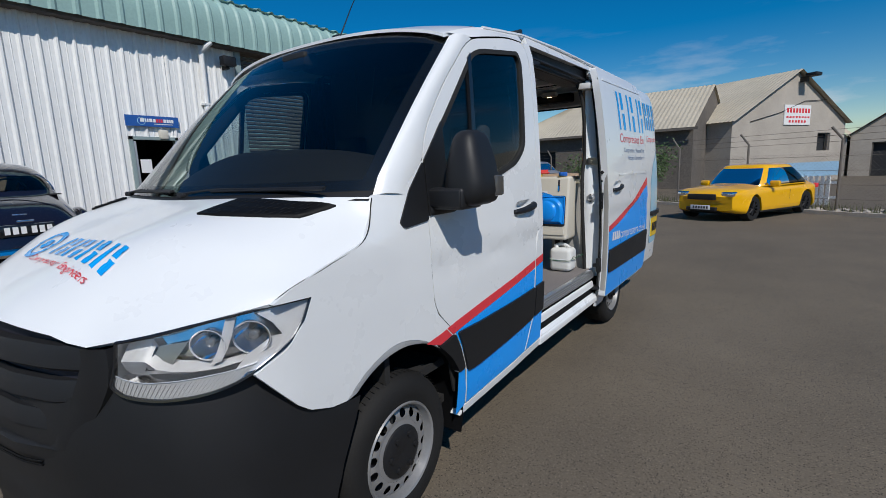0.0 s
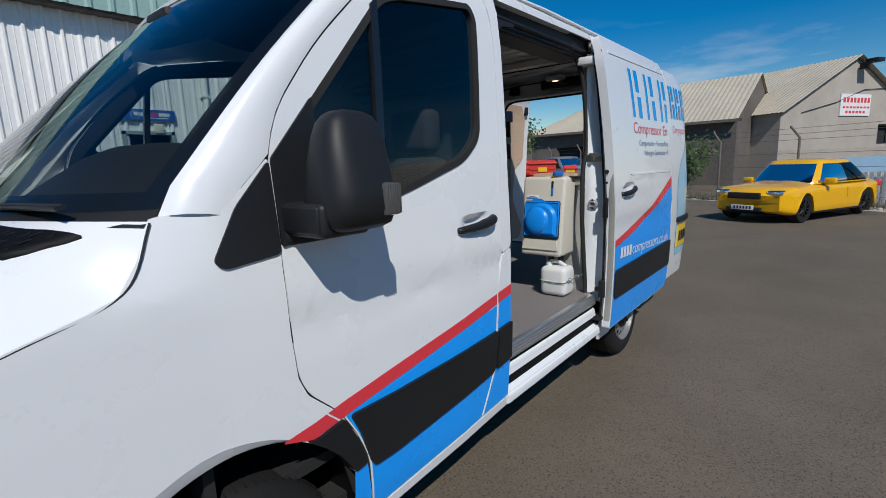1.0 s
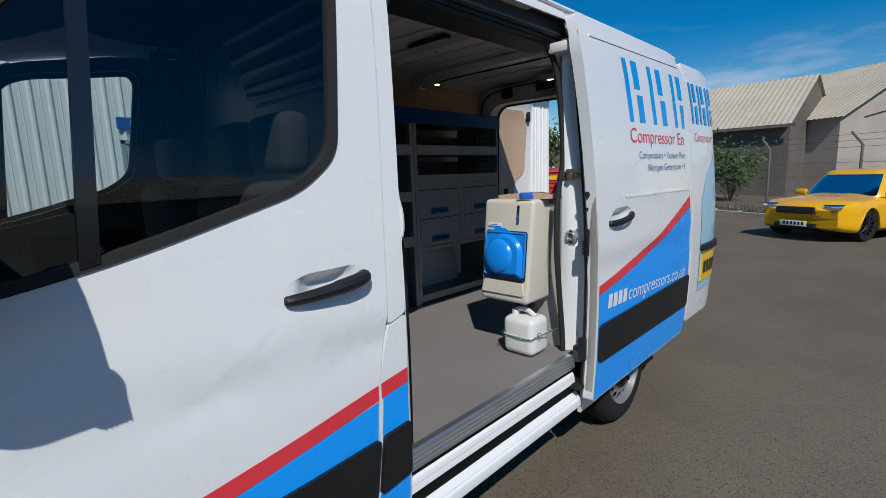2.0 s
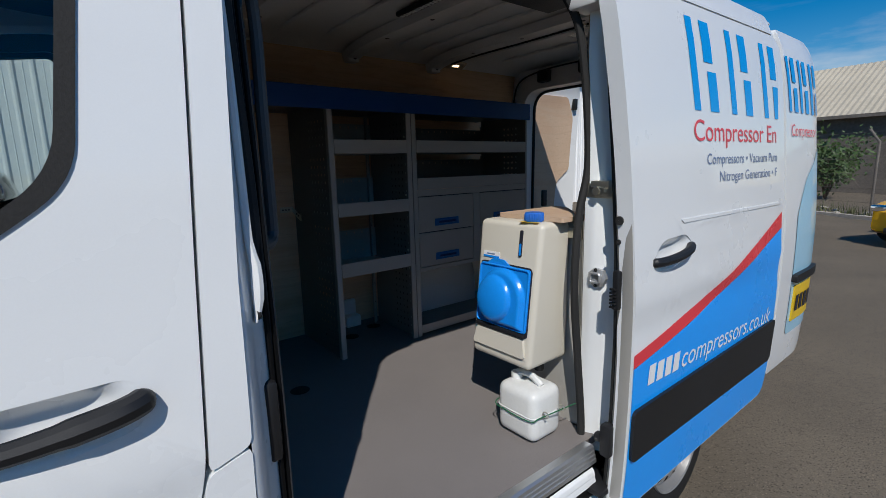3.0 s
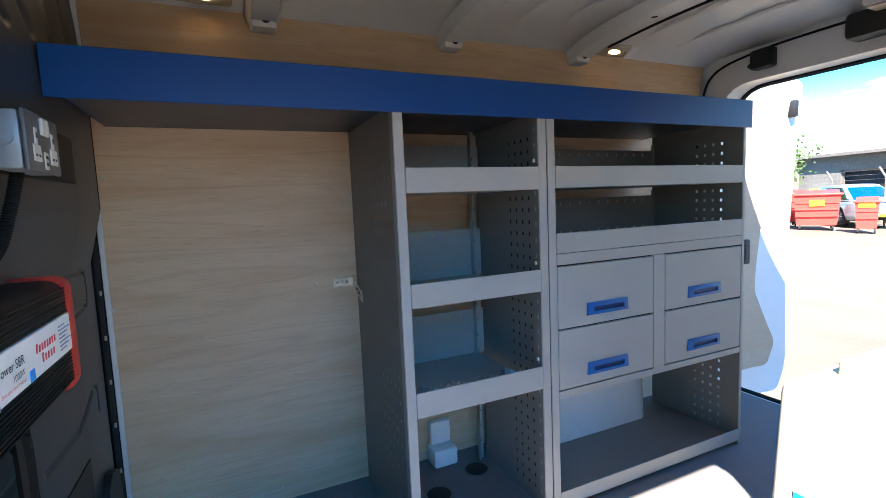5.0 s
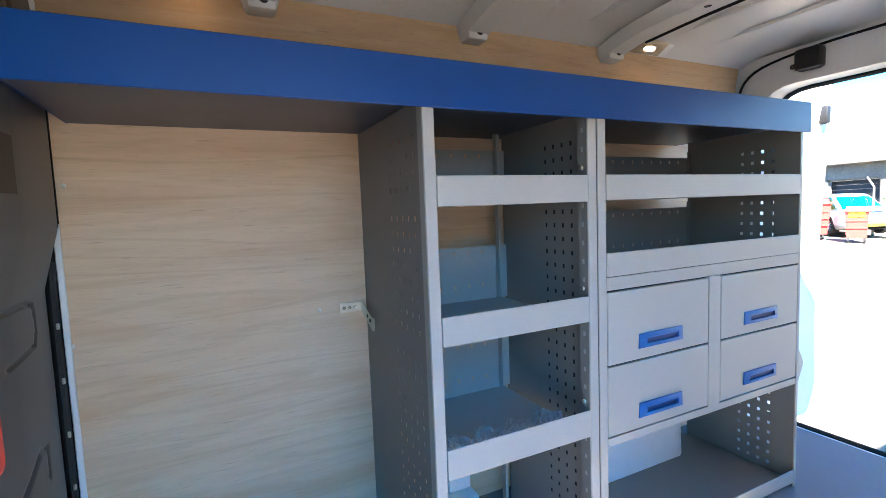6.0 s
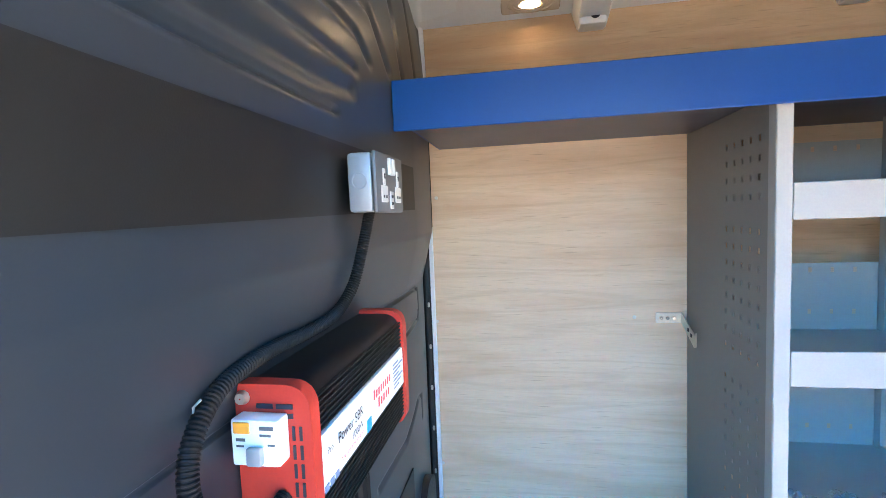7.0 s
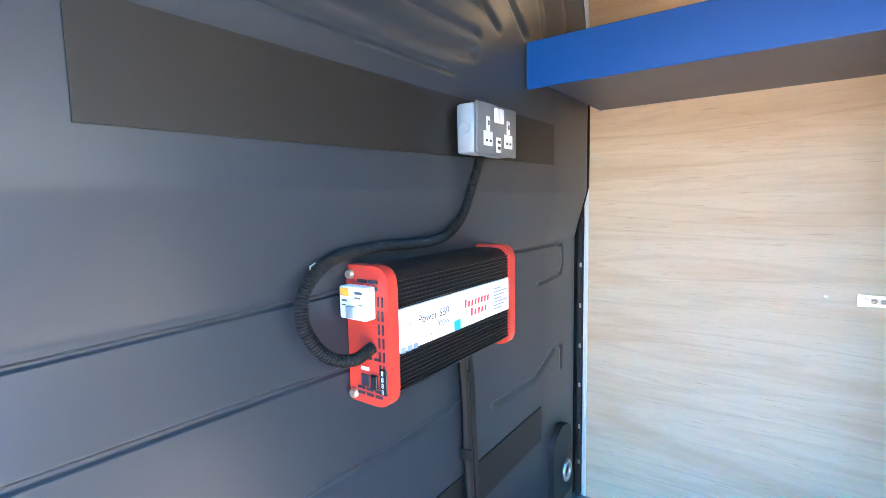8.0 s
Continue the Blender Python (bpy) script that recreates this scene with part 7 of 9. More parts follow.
def front_sheet(poly, out, depth):
    """A flat piece on the unit's sloping front, outline in (x, z)."""
    g = Geo()
    n = len(poly)
    vs = [(x, face_y(z, out), z) for x, z in poly] + [(x, face_y(z, out - depth), z) for x, z in poly]
    g.add(vs, [tuple(range(n)), tuple(range(n, 2 * n))[::-1]] + [(i, (i + 1) % n, n + (i + 1) % n, n + i) for i in range(n)])
    return g


opening = arc_corner([(0.534, 1.058), (0.800, 1.058), (0.800, 1.316), (0.534, 1.316)], [0.015, 0.015, 0.02, 0.02])
part("basin_recess", front_sheet(opening, 0.002, 0.01), "ink", hw)
blue_back = arc_corner([(0.538, 1.076), (0.794, 1.076), (0.794, 1.310), (0.690, 1.310), (0.660, 1.330), (0.600, 1.330), (0.575, 1.310), (0.538, 1.310)], 0.012)
part("blue_backing", front_sheet(blue_back, 0.006, 0.012), "blue_plastic", hw)
g = Geo()
rim = arc_corner([(0.541, 1.080), (0.790, 1.080), (0.790, 1.306), (0.541, 1.306)], 0.015)
g.tube([(x, face_y(z, 0.008), z) for x, z in rim], 0.004, 6, closed=True)
part("tray_rim", g, "blue_plastic", hw)


def basin_out(x, z):
    """Relief of the basin: an arched hood that runs down on one side, and a round bowl before it."""
    d = 0.116 - math.hypot(x - 0.664, z - 1.186)
    if z < 1.186 and x > 0.664:
        d = 0.780 - x
    d = min(d, z - 1.082)
    hood = 0.020 * (1 - max(0.0, 1 - max(0.0, d) / 0.022) ** 2)
    r = math.hypot(x - 0.640, z - 1.184) / 0.088
    bowl = 0.034 * math.sqrt(max(0.0, 1 - r * r)) ** 0.8
    return 0.0065 + max(hood, 0.8 * hood + bowl)


g = Geo()
g.grid([[(0.545 + 0.240 * i / 64, face_y(1.083 + 0.220 * j / 60, basin_out(0.545 + 0.240 * i / 64, 1.083 + 0.220 * j / 60)), 1.083 + 0.220 * j / 60) for i in range(65)] for j in range(61)])
part("basin_bowl", g, "blue_plastic", hw, "bright blue moulded basin", angle=60)
part("drip_tray", Geo().rbox((0.542, 3.384, 1.058), (0.792, 3.412, 1.074), 0.005), "black_plastic", hw)
g = Geo()
scoop = [(0.530, 0.985), (0.798, 0.985), (0.786, 1.054), (0.545, 1.054)]
part("lower_lip", front_sheet(arc_corner(scoop, 0.01), 0.010, 0.012), "cream", hw)
part("level_slot", front_sheet(arc_corner([(0.726, 1.350), (0.741, 1.350), (0.741, 1.448), (0.726, 1.448)], 0.006), 0.003, 0.004), "ink", hw)
part("level_window", front_sheet(arc_corner([(0.7295, 1.356), (0.7375, 1.356), (0.7375, 1.400), (0.7295, 1.400)], 0.003), 0.0045, 0.003), "blue_plastic", hw)
sticker = part("name_label", front_sheet(arc_corner([(0.545, 1.330), (0.632, 1.330), (0.632, 1.354), (0.545, 1.354)], 0.006, 3), 0.002, 0.002), "label", hw, "white and blue sticker")
part("blue_band", front_sheet([(0.546, 1.331), (0.631, 1.331), (0.631, 1.3385), (0.546, 1.3385)], 0.0032, 0.002), "blue_plastic", sticker)
part("label_bar", front_sheet([(0.562, 1.3425), (0.606, 1.3425), (0.606, 1.347), (0.562, 1.347)], 0.0028, 0.0015), "grey_vinyl", sticker)
g = Geo()
g.lathe([(0.001, 1.512), (0.030, 1.512), (0.0335, 1.508), (0.0335, 1.480), (0.030, 1.477)], (0.750, 3.492, 0), "z", 30)
g.grid([[(0.750 + r * math.cos(a), 3.492 + r * math.sin(a), z) for r, a in ((rr + 0.0018 * (k % 2), math.pi * k / 36) for k in range(72))] for rr, z in ((0.0325, 1.481), (0.0338, 1.483), (0.0338, 1.505), (0.0320, 1.510))], close=True)
part("filler_cap", g, "cap_blue", hw, "blue ribbed screw cap")
g = Geo()
g.add([(0.72, 3.445, 1.4785), (0.80, 3.455, 1.4785), (0.795, 3.475, 1.479), (0.715, 3.465, 1.479)], [(0, 1, 2, 3)])
part("yellow_tag", g, "yellow_plate", hw)
part("drain_spout", Geo().cyl((0.70, 3.49, 0.945), (0.70, 3.50, 0.885), 0.022, 14), "black_plastic", hw)
part("drain_spout", Geo().cyl((0.775, 3.50, 0.945), (0.765, 3.51, 0.905), 0.020, 14), "black_plastic", hw)

can = thing("water_can", "milky white plastic water can tied with green cord", "jerry can", (0.74, 3.50, FLOOR))
g = Geo()
g.rbox((0.645, 3.425, FLOOR + 0.005), (0.835, 3.590, 0.872), 0.035, 4)
g.tube(spline([(0.665, 3.51, 0.868), (0.69, 3.51, 0.893), (0.75, 3.51, 0.897), (0.80, 3.51, 0.872)], 4), 0.013, 8)
part("body", g, "jerry", can)
part("neck", Geo().cyl((0.685, 3.50, 0.865), (0.685, 3.50, 0.895), 0.022, 14), "jerry", can)
part("groove", Geo().tube([(x, y, 0.775) for x, y in arc_corner([(0.6445, 3.4245), (0.8355, 3.4245), (0.8355, 3.5905), (0.6445, 3.5905)], 0.035)], 0.003, 5, closed=True), "jerry", can)
g = Geo()
g.tube(spline([(0.640, 3.59, 0.795), (0.642, 3.43, 0.782), (0.70, 3.421, 0.768), (0.82, 3.421, 0.770), (0.845, 3.45, 0.785), (0.885, 3.60, 0.805)], 6), 0.0022, 5)
part("cord", g, "green_cord", can, "green elastic cord")
for c in ((0.85, 3.47, 0.79), (0.868, 3.54, 0.80)):
    g = Geo()
    g.tube([(c[0] + 0.012 * math.cos(a), c[1], c[2] + 0.012 * math.sin(a)) for a in (2 * math.pi * k / 12 for k in range(12))], 0.0025, 5, closed=True)
    part("hook", g, "zinc", can)

can.location = Vector(can["at"]) + Vector((0.030, -0.060, 0.0))

# ---- inverter, socket and hoses on the bulkhead ----
inv = thing("inverter", "red and black power inverter screwed to the bulkhead", "inverter", (0.04, 2.48, 1.43))
Y0, Y1, Z0, Z1 = 2.443, 2.524, 1.424, 1.632
g = Geo()
prof = arc_corner([(Y0, Z0 + 0.006), (Y1 - 0.004, Z0 + 0.006), (Y1 - 0.004, Z1 - 0.006), (Y0, Z1 - 0.006)], [0.002, 0.03, 0.03, 0.002])
g.prism(prof, "x", -0.138, 0.208)
body = part("case", g, "black_alu", inv, "black finned aluminium case")
for k in range(9):
    for zz in (Z0 + 0.022 + 0.0065 * k, Z1 - 0.022 - 0.0065 * k):
        part("fin", Geo().rbox((-0.138, Y1 - 0.006, zz - 0.0016), (0.208, Y1 - 0.001, zz + 0.0016), 0.001, 1), "black_alu", body)
part("label_plate", Geo().rbox((-0.134, Y1 - 0.005, 1.502), (0.203, Y1 + 0.001, 1.567), 0.001, 1), "label", inv, "white printed label")
for x0, x1 in ((0.206, 0.226), (-0.158, -0.136)):
    g = Geo()
    g.prism(arc_corner([(Y0, Z0), (Y1 + 0.003, Z0), (Y1 + 0.003, Z1), (Y0, Z1)], [0.004, 0.03, 0.03, 0.004], 6), "x", x0, x1)
    cap = part("end_cap", g, "red_case", inv, "red plastic end cap")
X1 = 0.2265
cap_slots = []
for zz in (Z1 - 0.022, Z1 - 0.032):
    for yy in (Y0 + 0.025, Y0 + 0.047):
        cap_slots.append(((X1, yy, zz - 0.003), (X1 + 0.0012, yy + 0.018, zz + 0.002)))
for k in range(7):
    for yy in (Y1 - 0.010, Y1 - 0.018):
        cap_slots.append(((X1, yy, Z0 + 0.03 + 0.02 * k), (X1 + 0.0012, yy + 0.003, Z0 + 0.045 + 0.02 * k)))
for k in range(3):
    for zz in (Z0 + 0.014, Z0 + 0.022, Z0 + 0.070):
        cap_slots.append(((X1, Y0 + 0.018 + 0.018 * k, zz), (X1 + 0.0012, Y0 + 0.031 + 0.018 * k, zz + 0.004)))
for a, b in cap_slots:
    part("vent_slot", Geo().box(a, b), "ink", inv)
brk = part("breaker", Geo().rbox((X1, Y0 + 0.008, 1.556), (X1 + 0.022, Y0 + 0.060, 1.604), 0.003), "white_plastic", inv, "white circuit breaker")
part("breaker_toggle", Geo().rbox((X1 + 0.022, Y0 + 0.028, 1.560), (X1 + 0.030, Y0 + 0.044, 1.578), 0.002), "socket_grey", brk)
part("test_button", Geo().rbox((X1 + 0.022, Y0 + 0.012, 1.590), (X1 + 0.024, Y0 + 0.030, 1.602), 0.001, 1), "orange", brk)
for y0, y1, z0, z1 in ((0.040, 0.055, 1.594, 1.598), (0.040, 0.052, 1.5875, 1.590), (0.014, 0.024, 1.582, 1.585), (0.014, 0.022, 1.576, 1.578), (0.048, 0.056, 1.578, 1.580)):
    part("print_bar", Geo().box((X1 + 0.022, Y0 + y0, z0), (X1 + 0.0225, Y0 + y1, z1)), "plate_grey", brk)
part("jack", Geo().rbox((X1, Y0 + 0.026, 1.452), (X1 + 0.002, Y0 + 0.042, 1.470), 0.001, 1), "ink", inv)
part("rocker_switch", Geo().rbox((X1, Y0 + 0.047, 1.450), (X1 + 0.004, Y0 + 0.060, 1.472), 0.001, 1), "gloss_black", inv)
disp = part("display", Geo().rbox((X1, Y0 + 0.064, 1.445), (X1 + 0.002, Y0 + 0.078, 1.484), 0.001, 1), "gloss_black", inv)
for k in range(4):
    words("8", 0.010, "label", disp, Matrix.Translation((X1 + 0.0026, Y0 + 0.0675, 1.447 + 0.0092 * k)) @ side_text, "digit")
part("port", Geo().box((X1, Y0 + 0.026, 1.476), (X1 + 0.001, Y0 + 0.042, 1.481)), "label", inv)
for yy, zz in ((Y0 + 0.010, Z0 + 0.012), (Y0 + 0.010, Z1 - 0.014)):
    part("fixing_screw", Geo().lathe([(0.008, X1), (0.006, X1 + 0.006), (0.001, X1 + 0.006)], (0, yy, zz), "x", 10), "zinc", inv)
flat = Matrix(((-1, 0, 0, 0), (0, 0, 1, 0), (0, 1, 0, 0), (0, 0, 0, 1)))
for text, size, x, z, mat in (("Power SBR", 0.0185, 0.160, 1.537, "ink"), ("Pro", 0.011, 0.190, 1.540, "ink"), ("1000W", 0.0135, 0.118, 1.521, "ink"), ("Pure sine wave inverter", 0.0082, 0.155, 1.512, "red_vinyl")):
    words(text, size, mat, inv, Matrix.Translation((x, Y1 + 0.0018, z)) @ flat)
for n, x0, step, z in ((8, 0.030, 0.011, 1.536), (5, 0.010, 0.012, 1.518)):
    for k in range(n):
        x, h = x0 - step * k, 0.014 if k == 0 else 0.0105
        q = [(x, z), (x - 0.005, z), (x - 0.0065, z + h), (x - 0.0015, z + h)]
        part("maker_shape", Geo().prism([(u, w) for u, w in q], "y", Y1 + 0.001, Y1 + 0.0018), "red_vinyl", inv)
part("logo_square", Geo().box((0.062, Y1 + 0.001, 1.503), (0.044, Y1 + 0.0018, 1.520)), "blue_vinyl", inv)
for k in range(7):
    part("print_bar", Geo().box((-0.072, Y1 + 0.001, 1.513 + 0.0065 * k), (-0.072 - 0.030 - 0.012 * (k % 3), Y1 + 0.0018, 1.515 + 0.0065 * k)), "grey_vinyl", inv)
for k in range(3):
    part("print_bar", Geo().box((0.200 - 0.014 * k, Y1 + 0.001, 1.501), (0.190 - 0.014 * k, Y1 + 0.0018, 1.509)), "grey_vinyl", inv)

sock = thing("wall_socket", "grey metal-clad double socket on the bulkhead", "socket", (-0.085, 2.50, 1.85))
SY = 2.489
part("back_box", Geo().rbox((-0.150, SY, 1.806), (-0.006, SY + 0.038, 1.894), 0.006), "socket_grey", sock)
part("face_plate", Geo().rbox((-0.1515, SY + 0.0385, 1.804), (-0.0045, SY + 0.046, 1.896), 0.004), "plate_grey", sock)
for cx in (-0.040, -0.116):
    g = Geo()
    g.rbox((cx - 0.016, SY + 0.045, 1.820), (cx + 0.016, SY + 0.0475, 1.846), 0.002, 1)
    g.rbox((cx - 0.006, SY + 0.045, 1.846), (cx + 0.006, SY + 0.0475, 1.872), 0.002, 1)
    part("outlet_plate", g, "socket_white", sock)
    for dx, dz, w, h in ((-0.009, 1.827, 0.006, 0.004), (0.004, 1.827, 0.006, 0.004), (-0.002, 1.856, 0.004, 0.008)):
        part("pin_hole", Geo().box((cx + dx, SY + 0.0475, dz), (cx + dx + w, SY + 0.0482, dz + h)), "ink", sock)
for x0 in (-0.0935, -0.0775):
    part("rocker", Geo().rbox((x0, SY + 0.045, 1.863), (x0 + 0.0155, SY + 0.051, 1.890), 0.003), "socket_white", sock)
usb = part("usb_insert", Geo().rbox((-0.087, SY + 0.045, 1.810), (-0.069, SY + 0.0475, 1.838), 0.002, 1), "socket_white", sock)
for z0 in (1.816, 1.827):
    part("usb_slot", Geo().box((-0.083, SY + 0.0475, z0), (-0.073, SY + 0.048, z0 + 0.005)), "ink", usb)
g = Geo()
g.tube([(-0.0055, SY + 0.019 + 0.011 * math.cos(a), 1.852 + 0.011 * math.sin(a)) for a in (2 * math.pi * k / 20 for k in range(20))], 0.0012, 4, closed=True)
part("knockout", g, "socket_grey", sock)

hose = thing("corrugated_hose", "black corrugated cable hose clipped to the bulkhead", "hose", (0.2, 2.47, 1.6))
line = even(spline([(0.226, 2.492, 1.512), (0.262, 2.488, 1.503), (0.302, 2.478, 1.520), (0.325, 2.466, 1.566), (0.312, 2.460, 1.612), (0.262, 2.458, 1.645), (0.180, 2.460, 1.654),
                    (0.090, 2.462, 1.652), (0.005, 2.464, 1.657), (-0.040, 2.476, 1.692), (-0.060, 2.488, 1.750), (-0.076, 2.497, 1.806)], 10), 640)
g = Geo()
g.tube(line, [0.0088 + (0.0008 if k % 4 < 2 else -0.0006) for k in range(641)], 10)
part("tube", g, "hose", hose)
for c in ((0.288, 2.462, 1.628), (0.10, 2.460, 1.664), (0.005, 2.464, 1.668), (-0.044, 2.478, 1.735)):
    g = Geo()
    g.tube([(c[0] - 0.003, c[1] - 0.012, c[2] - 0.006), (c[0] + 0.009, c[1] - 0.010, c[2] - 0.006), (c[0] + 0.012, c[1] - 0.008, c[2] + 0.010), (c[0] + 0.004, c[1] - 0.006, c[2] + 0.014)], 0.0013, 5)
    part("clip", g, "galv", hose)
cables = thing("power_cables", "pair of black cables running down the bulkhead", "cable", (-0.09, 2.46, 1.1))
for dx in (0.0, 0.020):
    part("cable", Geo().tube(spline([(-0.085 + dx, 2.452, 1.432), (-0.088 + dx, 2.458, 1.36), (-0.098 + dx, 2.456, 1.22), (-0.10 + dx, 2.462, 1.05), (-0.09 + dx, 2.46, 0.86), (-0.08 + dx, 2.46, FLOOR)], 6), 0.0105, 8), "hose", cables)
for z in (1.37, 1.20, 1.08):
    part("clip", Geo().rbox((-0.075, 2.445, z - 0.012), (-0.066, 2.472, z + 0.012), 0.002), "hose", cables)

# ---- white shed beside the yard ----
WX = -8.0
WY0, WY1, EAVE = -14.0, 18.2, 4.38
shed = thing("white_shed", "white ribbed metal shed with a green curved roof edge", "building", (WX, 2.0, 0.2))
DOORWAY = (3.74, 4.54)
SHUTTER = (6.20, 10.2)


def cladding(g, y0, y1, z0, z1):
    """Ribbed sheet: flat pans with narrow raised ribs."""
    pts, y = [], y0
    while y < y1 - 1e-6:
        e = min(y + 0.25, y1)
        for f, o in ((0.0, 0.0), (0.030, 0.035), (0.060, 0.035), (0.090, 0.0), (0.165, 0.0), (0.175, 0.008), (0.185, 0.0)):
            if y + f < e:
                pts.append((y + f, o))
        y = e
    pts.append((y1, 0.0))
    rows = [[(WX + o, y, z) for y, o in pts] for z in (z0, z1)]
    return g.grid(rows)


for y0, y1, z0 in ((WY0, DOORWAY[0], 0.0), (DOORWAY[0], DOORWAY[1], 2.36), (DOORWAY[1], SHUTTER[0], 0.0), (SHUTTER[1], WY1, 0.0)):
    part("wall_sheet", cladding(Geo(), y0, y1, z0, EAVE), "cladding", shed, angle=20)
g = Geo()
g.box((WX - 14, WY1 - 0.15, 0), (WX - 0.02, WY1, EAVE + 1.0))
g.box((WX - 14, WY0, 0), (WX - 0.02, WY0 + 0.15, EAVE + 1.0))
part("end_wall", g, "cladding", shed)
# room behind the doorway, its darkness put into near-black walls
g = Geo()
g.box((WX - 3.0, 2.6, 0.28), (WX - 2.95, 5.3, 2.8))
g.box((WX - 3.0, 2.6, 0.28), (WX - 0.05, 2.65, 2.8))
g.box((WX - 3.0, 5.25, 0.28), (WX - 0.05, 5.3, 2.8))
g.box((WX - 3.0, 2.6, 2.75), (WX - 0.05, 5.3, 2.8))
part("room_shell", g, "dark_room", shed)
g = Geo()
for y in (DOORWAY[0] - 0.05, DOORWAY[1]):
    g.box((WX - 0.08, y, 0.25), (WX + 0.05, y + 0.06, 2.42))
g.box((WX - 0.08, DOORWAY[0] - 0.05, 2.36), (WX + 0.05, DOORWAY[1] + 0.06, 2.42))
part("door_frame", g, "frame_green", shed)
leaf = part("door_leaf", Geo().rbox((WX - 0.32, DOORWAY[0] + 0.02, 0.30), (WX + 0.02, DOORWAY[0] + 0.07, 2.33), 0.004).moved(
    Matrix.Translation((WX, DOORWAY[0], 0)) @ Matrix.Rotation(radians(-20), 4, "Z") @ Matrix.Translation((-WX, -DOORWAY[0], 0))), "socket_grey", shed)
part("door_notice", Geo().box((WX + 0.02, DOORWAY[0] + 0.10, 1.72), (WX + 0.026, DOORWAY[0] + 0.30, 1.98)), "label", shed)
part("door_lamp", Geo().rbox((WX + 0.0, 4.24, 2.38), (WX + 0.10, 4.40, 2.56), 0.02), "cream", shed)
part("bollard", Geo().cyl((WX + 0.35, DOORWAY[0] - 0.02, 0.25), (WX + 0.35, DOORWAY[0] - 0.02, 1.05), 0.06, 12), "yellow_bin", shed)
# roller shutter
g = Geo()
z = 0.25
while z < EAVE - 0.05:
    g.prism(arc_corner([(WX - 0.06, z), (WX - 0.03, z + 0.02), (WX - 0.03, z + 0.07), (WX - 0.06, z + 0.09)], 0.01, 2), "y", SHUTTER[0], SHUTTER[1])
    z += 0.09
part("roller_shutter", g, "stone_dark", shed)
g = Geo()
g.box((WX - 0.05, SHUTTER[0] - 0.14, 0.25), (WX + 0.06, SHUTTER[0], EAVE))
g.box((WX - 0.05, SHUTTER[1], 0.25), (WX + 0.06, SHUTTER[1] + 0.14, EAVE))
part("shutter_frame", g, "frame_green", shed)
# dark board that paints the shadow below the gutter; curved green eave, ribbed
g = Geo()
g.box((WX - 0.05, WY0, EAVE - 0.02), (WX + 0.24, WY1, EAVE + 0.05))
part("soffit", g, "stone_dark", shed)
prof = spline([(0.30, 0, EAVE + 0.02), (0.30, 0, EAVE + 0.45), (0.22, 0, EAVE + 0.78), (0.0, 0, EAVE + 0.98), (-0.4, 0, EAVE + 1.10), (-5.0, 0, EAVE + 1.75), (-14.0, 0, EAVE + 3.0)], 5)
g = Geo()
y = WY0
pts = []
while y < WY1:
    for f, o in ((0.0, 0.0), (0.04, 0.03), (0.09, 0.03), (0.13, 0.0)):
        pts.append((min(y + f, WY1), o))
    y += 0.34
g.grid([[(WX + p.x + o * (1 if i < 22 else 0.2), yy, p.z + (0 if i < 12 else o)) for yy, o in pts] for i, p in enumerate(prof)])
part("eave_sheet", g, "green_roof", shed, "green ribbed roof edge", angle=25)
# downpipe, flood lamp, sign
g = Geo()
g.tube(spline([(WX + 0.26, 5.42, EAVE + 0.02), (WX + 0.22, 5.34, EAVE - 0.06), (WX + 0.12, 5.28, EAVE - 0.16), (WX + 0.10, 5.27, EAVE - 0.4), (WX + 0.10, 5.27, 0.3)], 5), 0.055, 10)
g.box((WX, 5.19, 3.12), (WX + 0.16, 5.35, 3.16))
part("downpipe", g, "cladding", shed, "white downpipe")
g = Geo()
g.rbox((WX + 0.12, 5.65, 3.98), (WX + 0.30, 5.95, 4.18), 0.02)
g.box((WX, 5.77, 3.92), (WX + 0.2, 5.83, 4.06))
part("flood_lamp", g, "black_plastic", shed, "black flood lamp")
board = part("sign_board", Geo().box((WX + 0.04, 3.655, 2.615), (WX + 0.07, 4.635, 2.820)), "bench_blue", shed, "dark blue sign board")
g = Geo()
for y0, y1 in ((3.915, 3.985), (4.000, 4.025), (4.040, 4.065), (4.080, 4.135), (4.150, 4.195)):
    g.box((WX + 0.07, y0, 2.700), (WX + 0.074, y1, 2.765))
for y0, y1 in ((4.345, 4.395), (4.405, 4.445), (4.455, 4.485), (4.495, 4.535)):
    g.box((WX + 0.07, y0, 2.700), (WX + 0.074, y1, 2.765))
g.box((WX + 0.07, 4.155, 2.660), (WX + 0.074, 4.515, 2.672))
part("sign_shapes", g, "white_vinyl", board)
g = Geo()
for y0, y1 in ((4.205, 4.245), (4.255, 4.285), (4.295, 4.325)):
    g.box((WX + 0.07, y0, 2.700), (WX + 0.074, y1, 2.765))
part("sign_shapes", g, "red_vinyl", board)
g = Geo()
g.tube([(WX + 0.072, 3.935 + 0.07 * math.cos(a), 2.715 + 0.07 * math.sin(a)) for a in (2 * math.pi * k / 20 for k in range(20))], 0.005, 5, closed=True)
part("sign_ring", g, "light_vinyl", board)


# ---- far side of the yard ----
def along(p, q):
    """A frame whose x runs from p to q on the ground, y away from the viewer's side."""
    p, q = Vector((*p, 0)), Vector((*q, 0))
    d = (q - p).normalized()
    return Matrix(((d.x, -d.y, 0, p.x), (d.y, d.x, 0, p.y), (0, 0, 1, 0), (0, 0, 0, 1))), (q - p).length


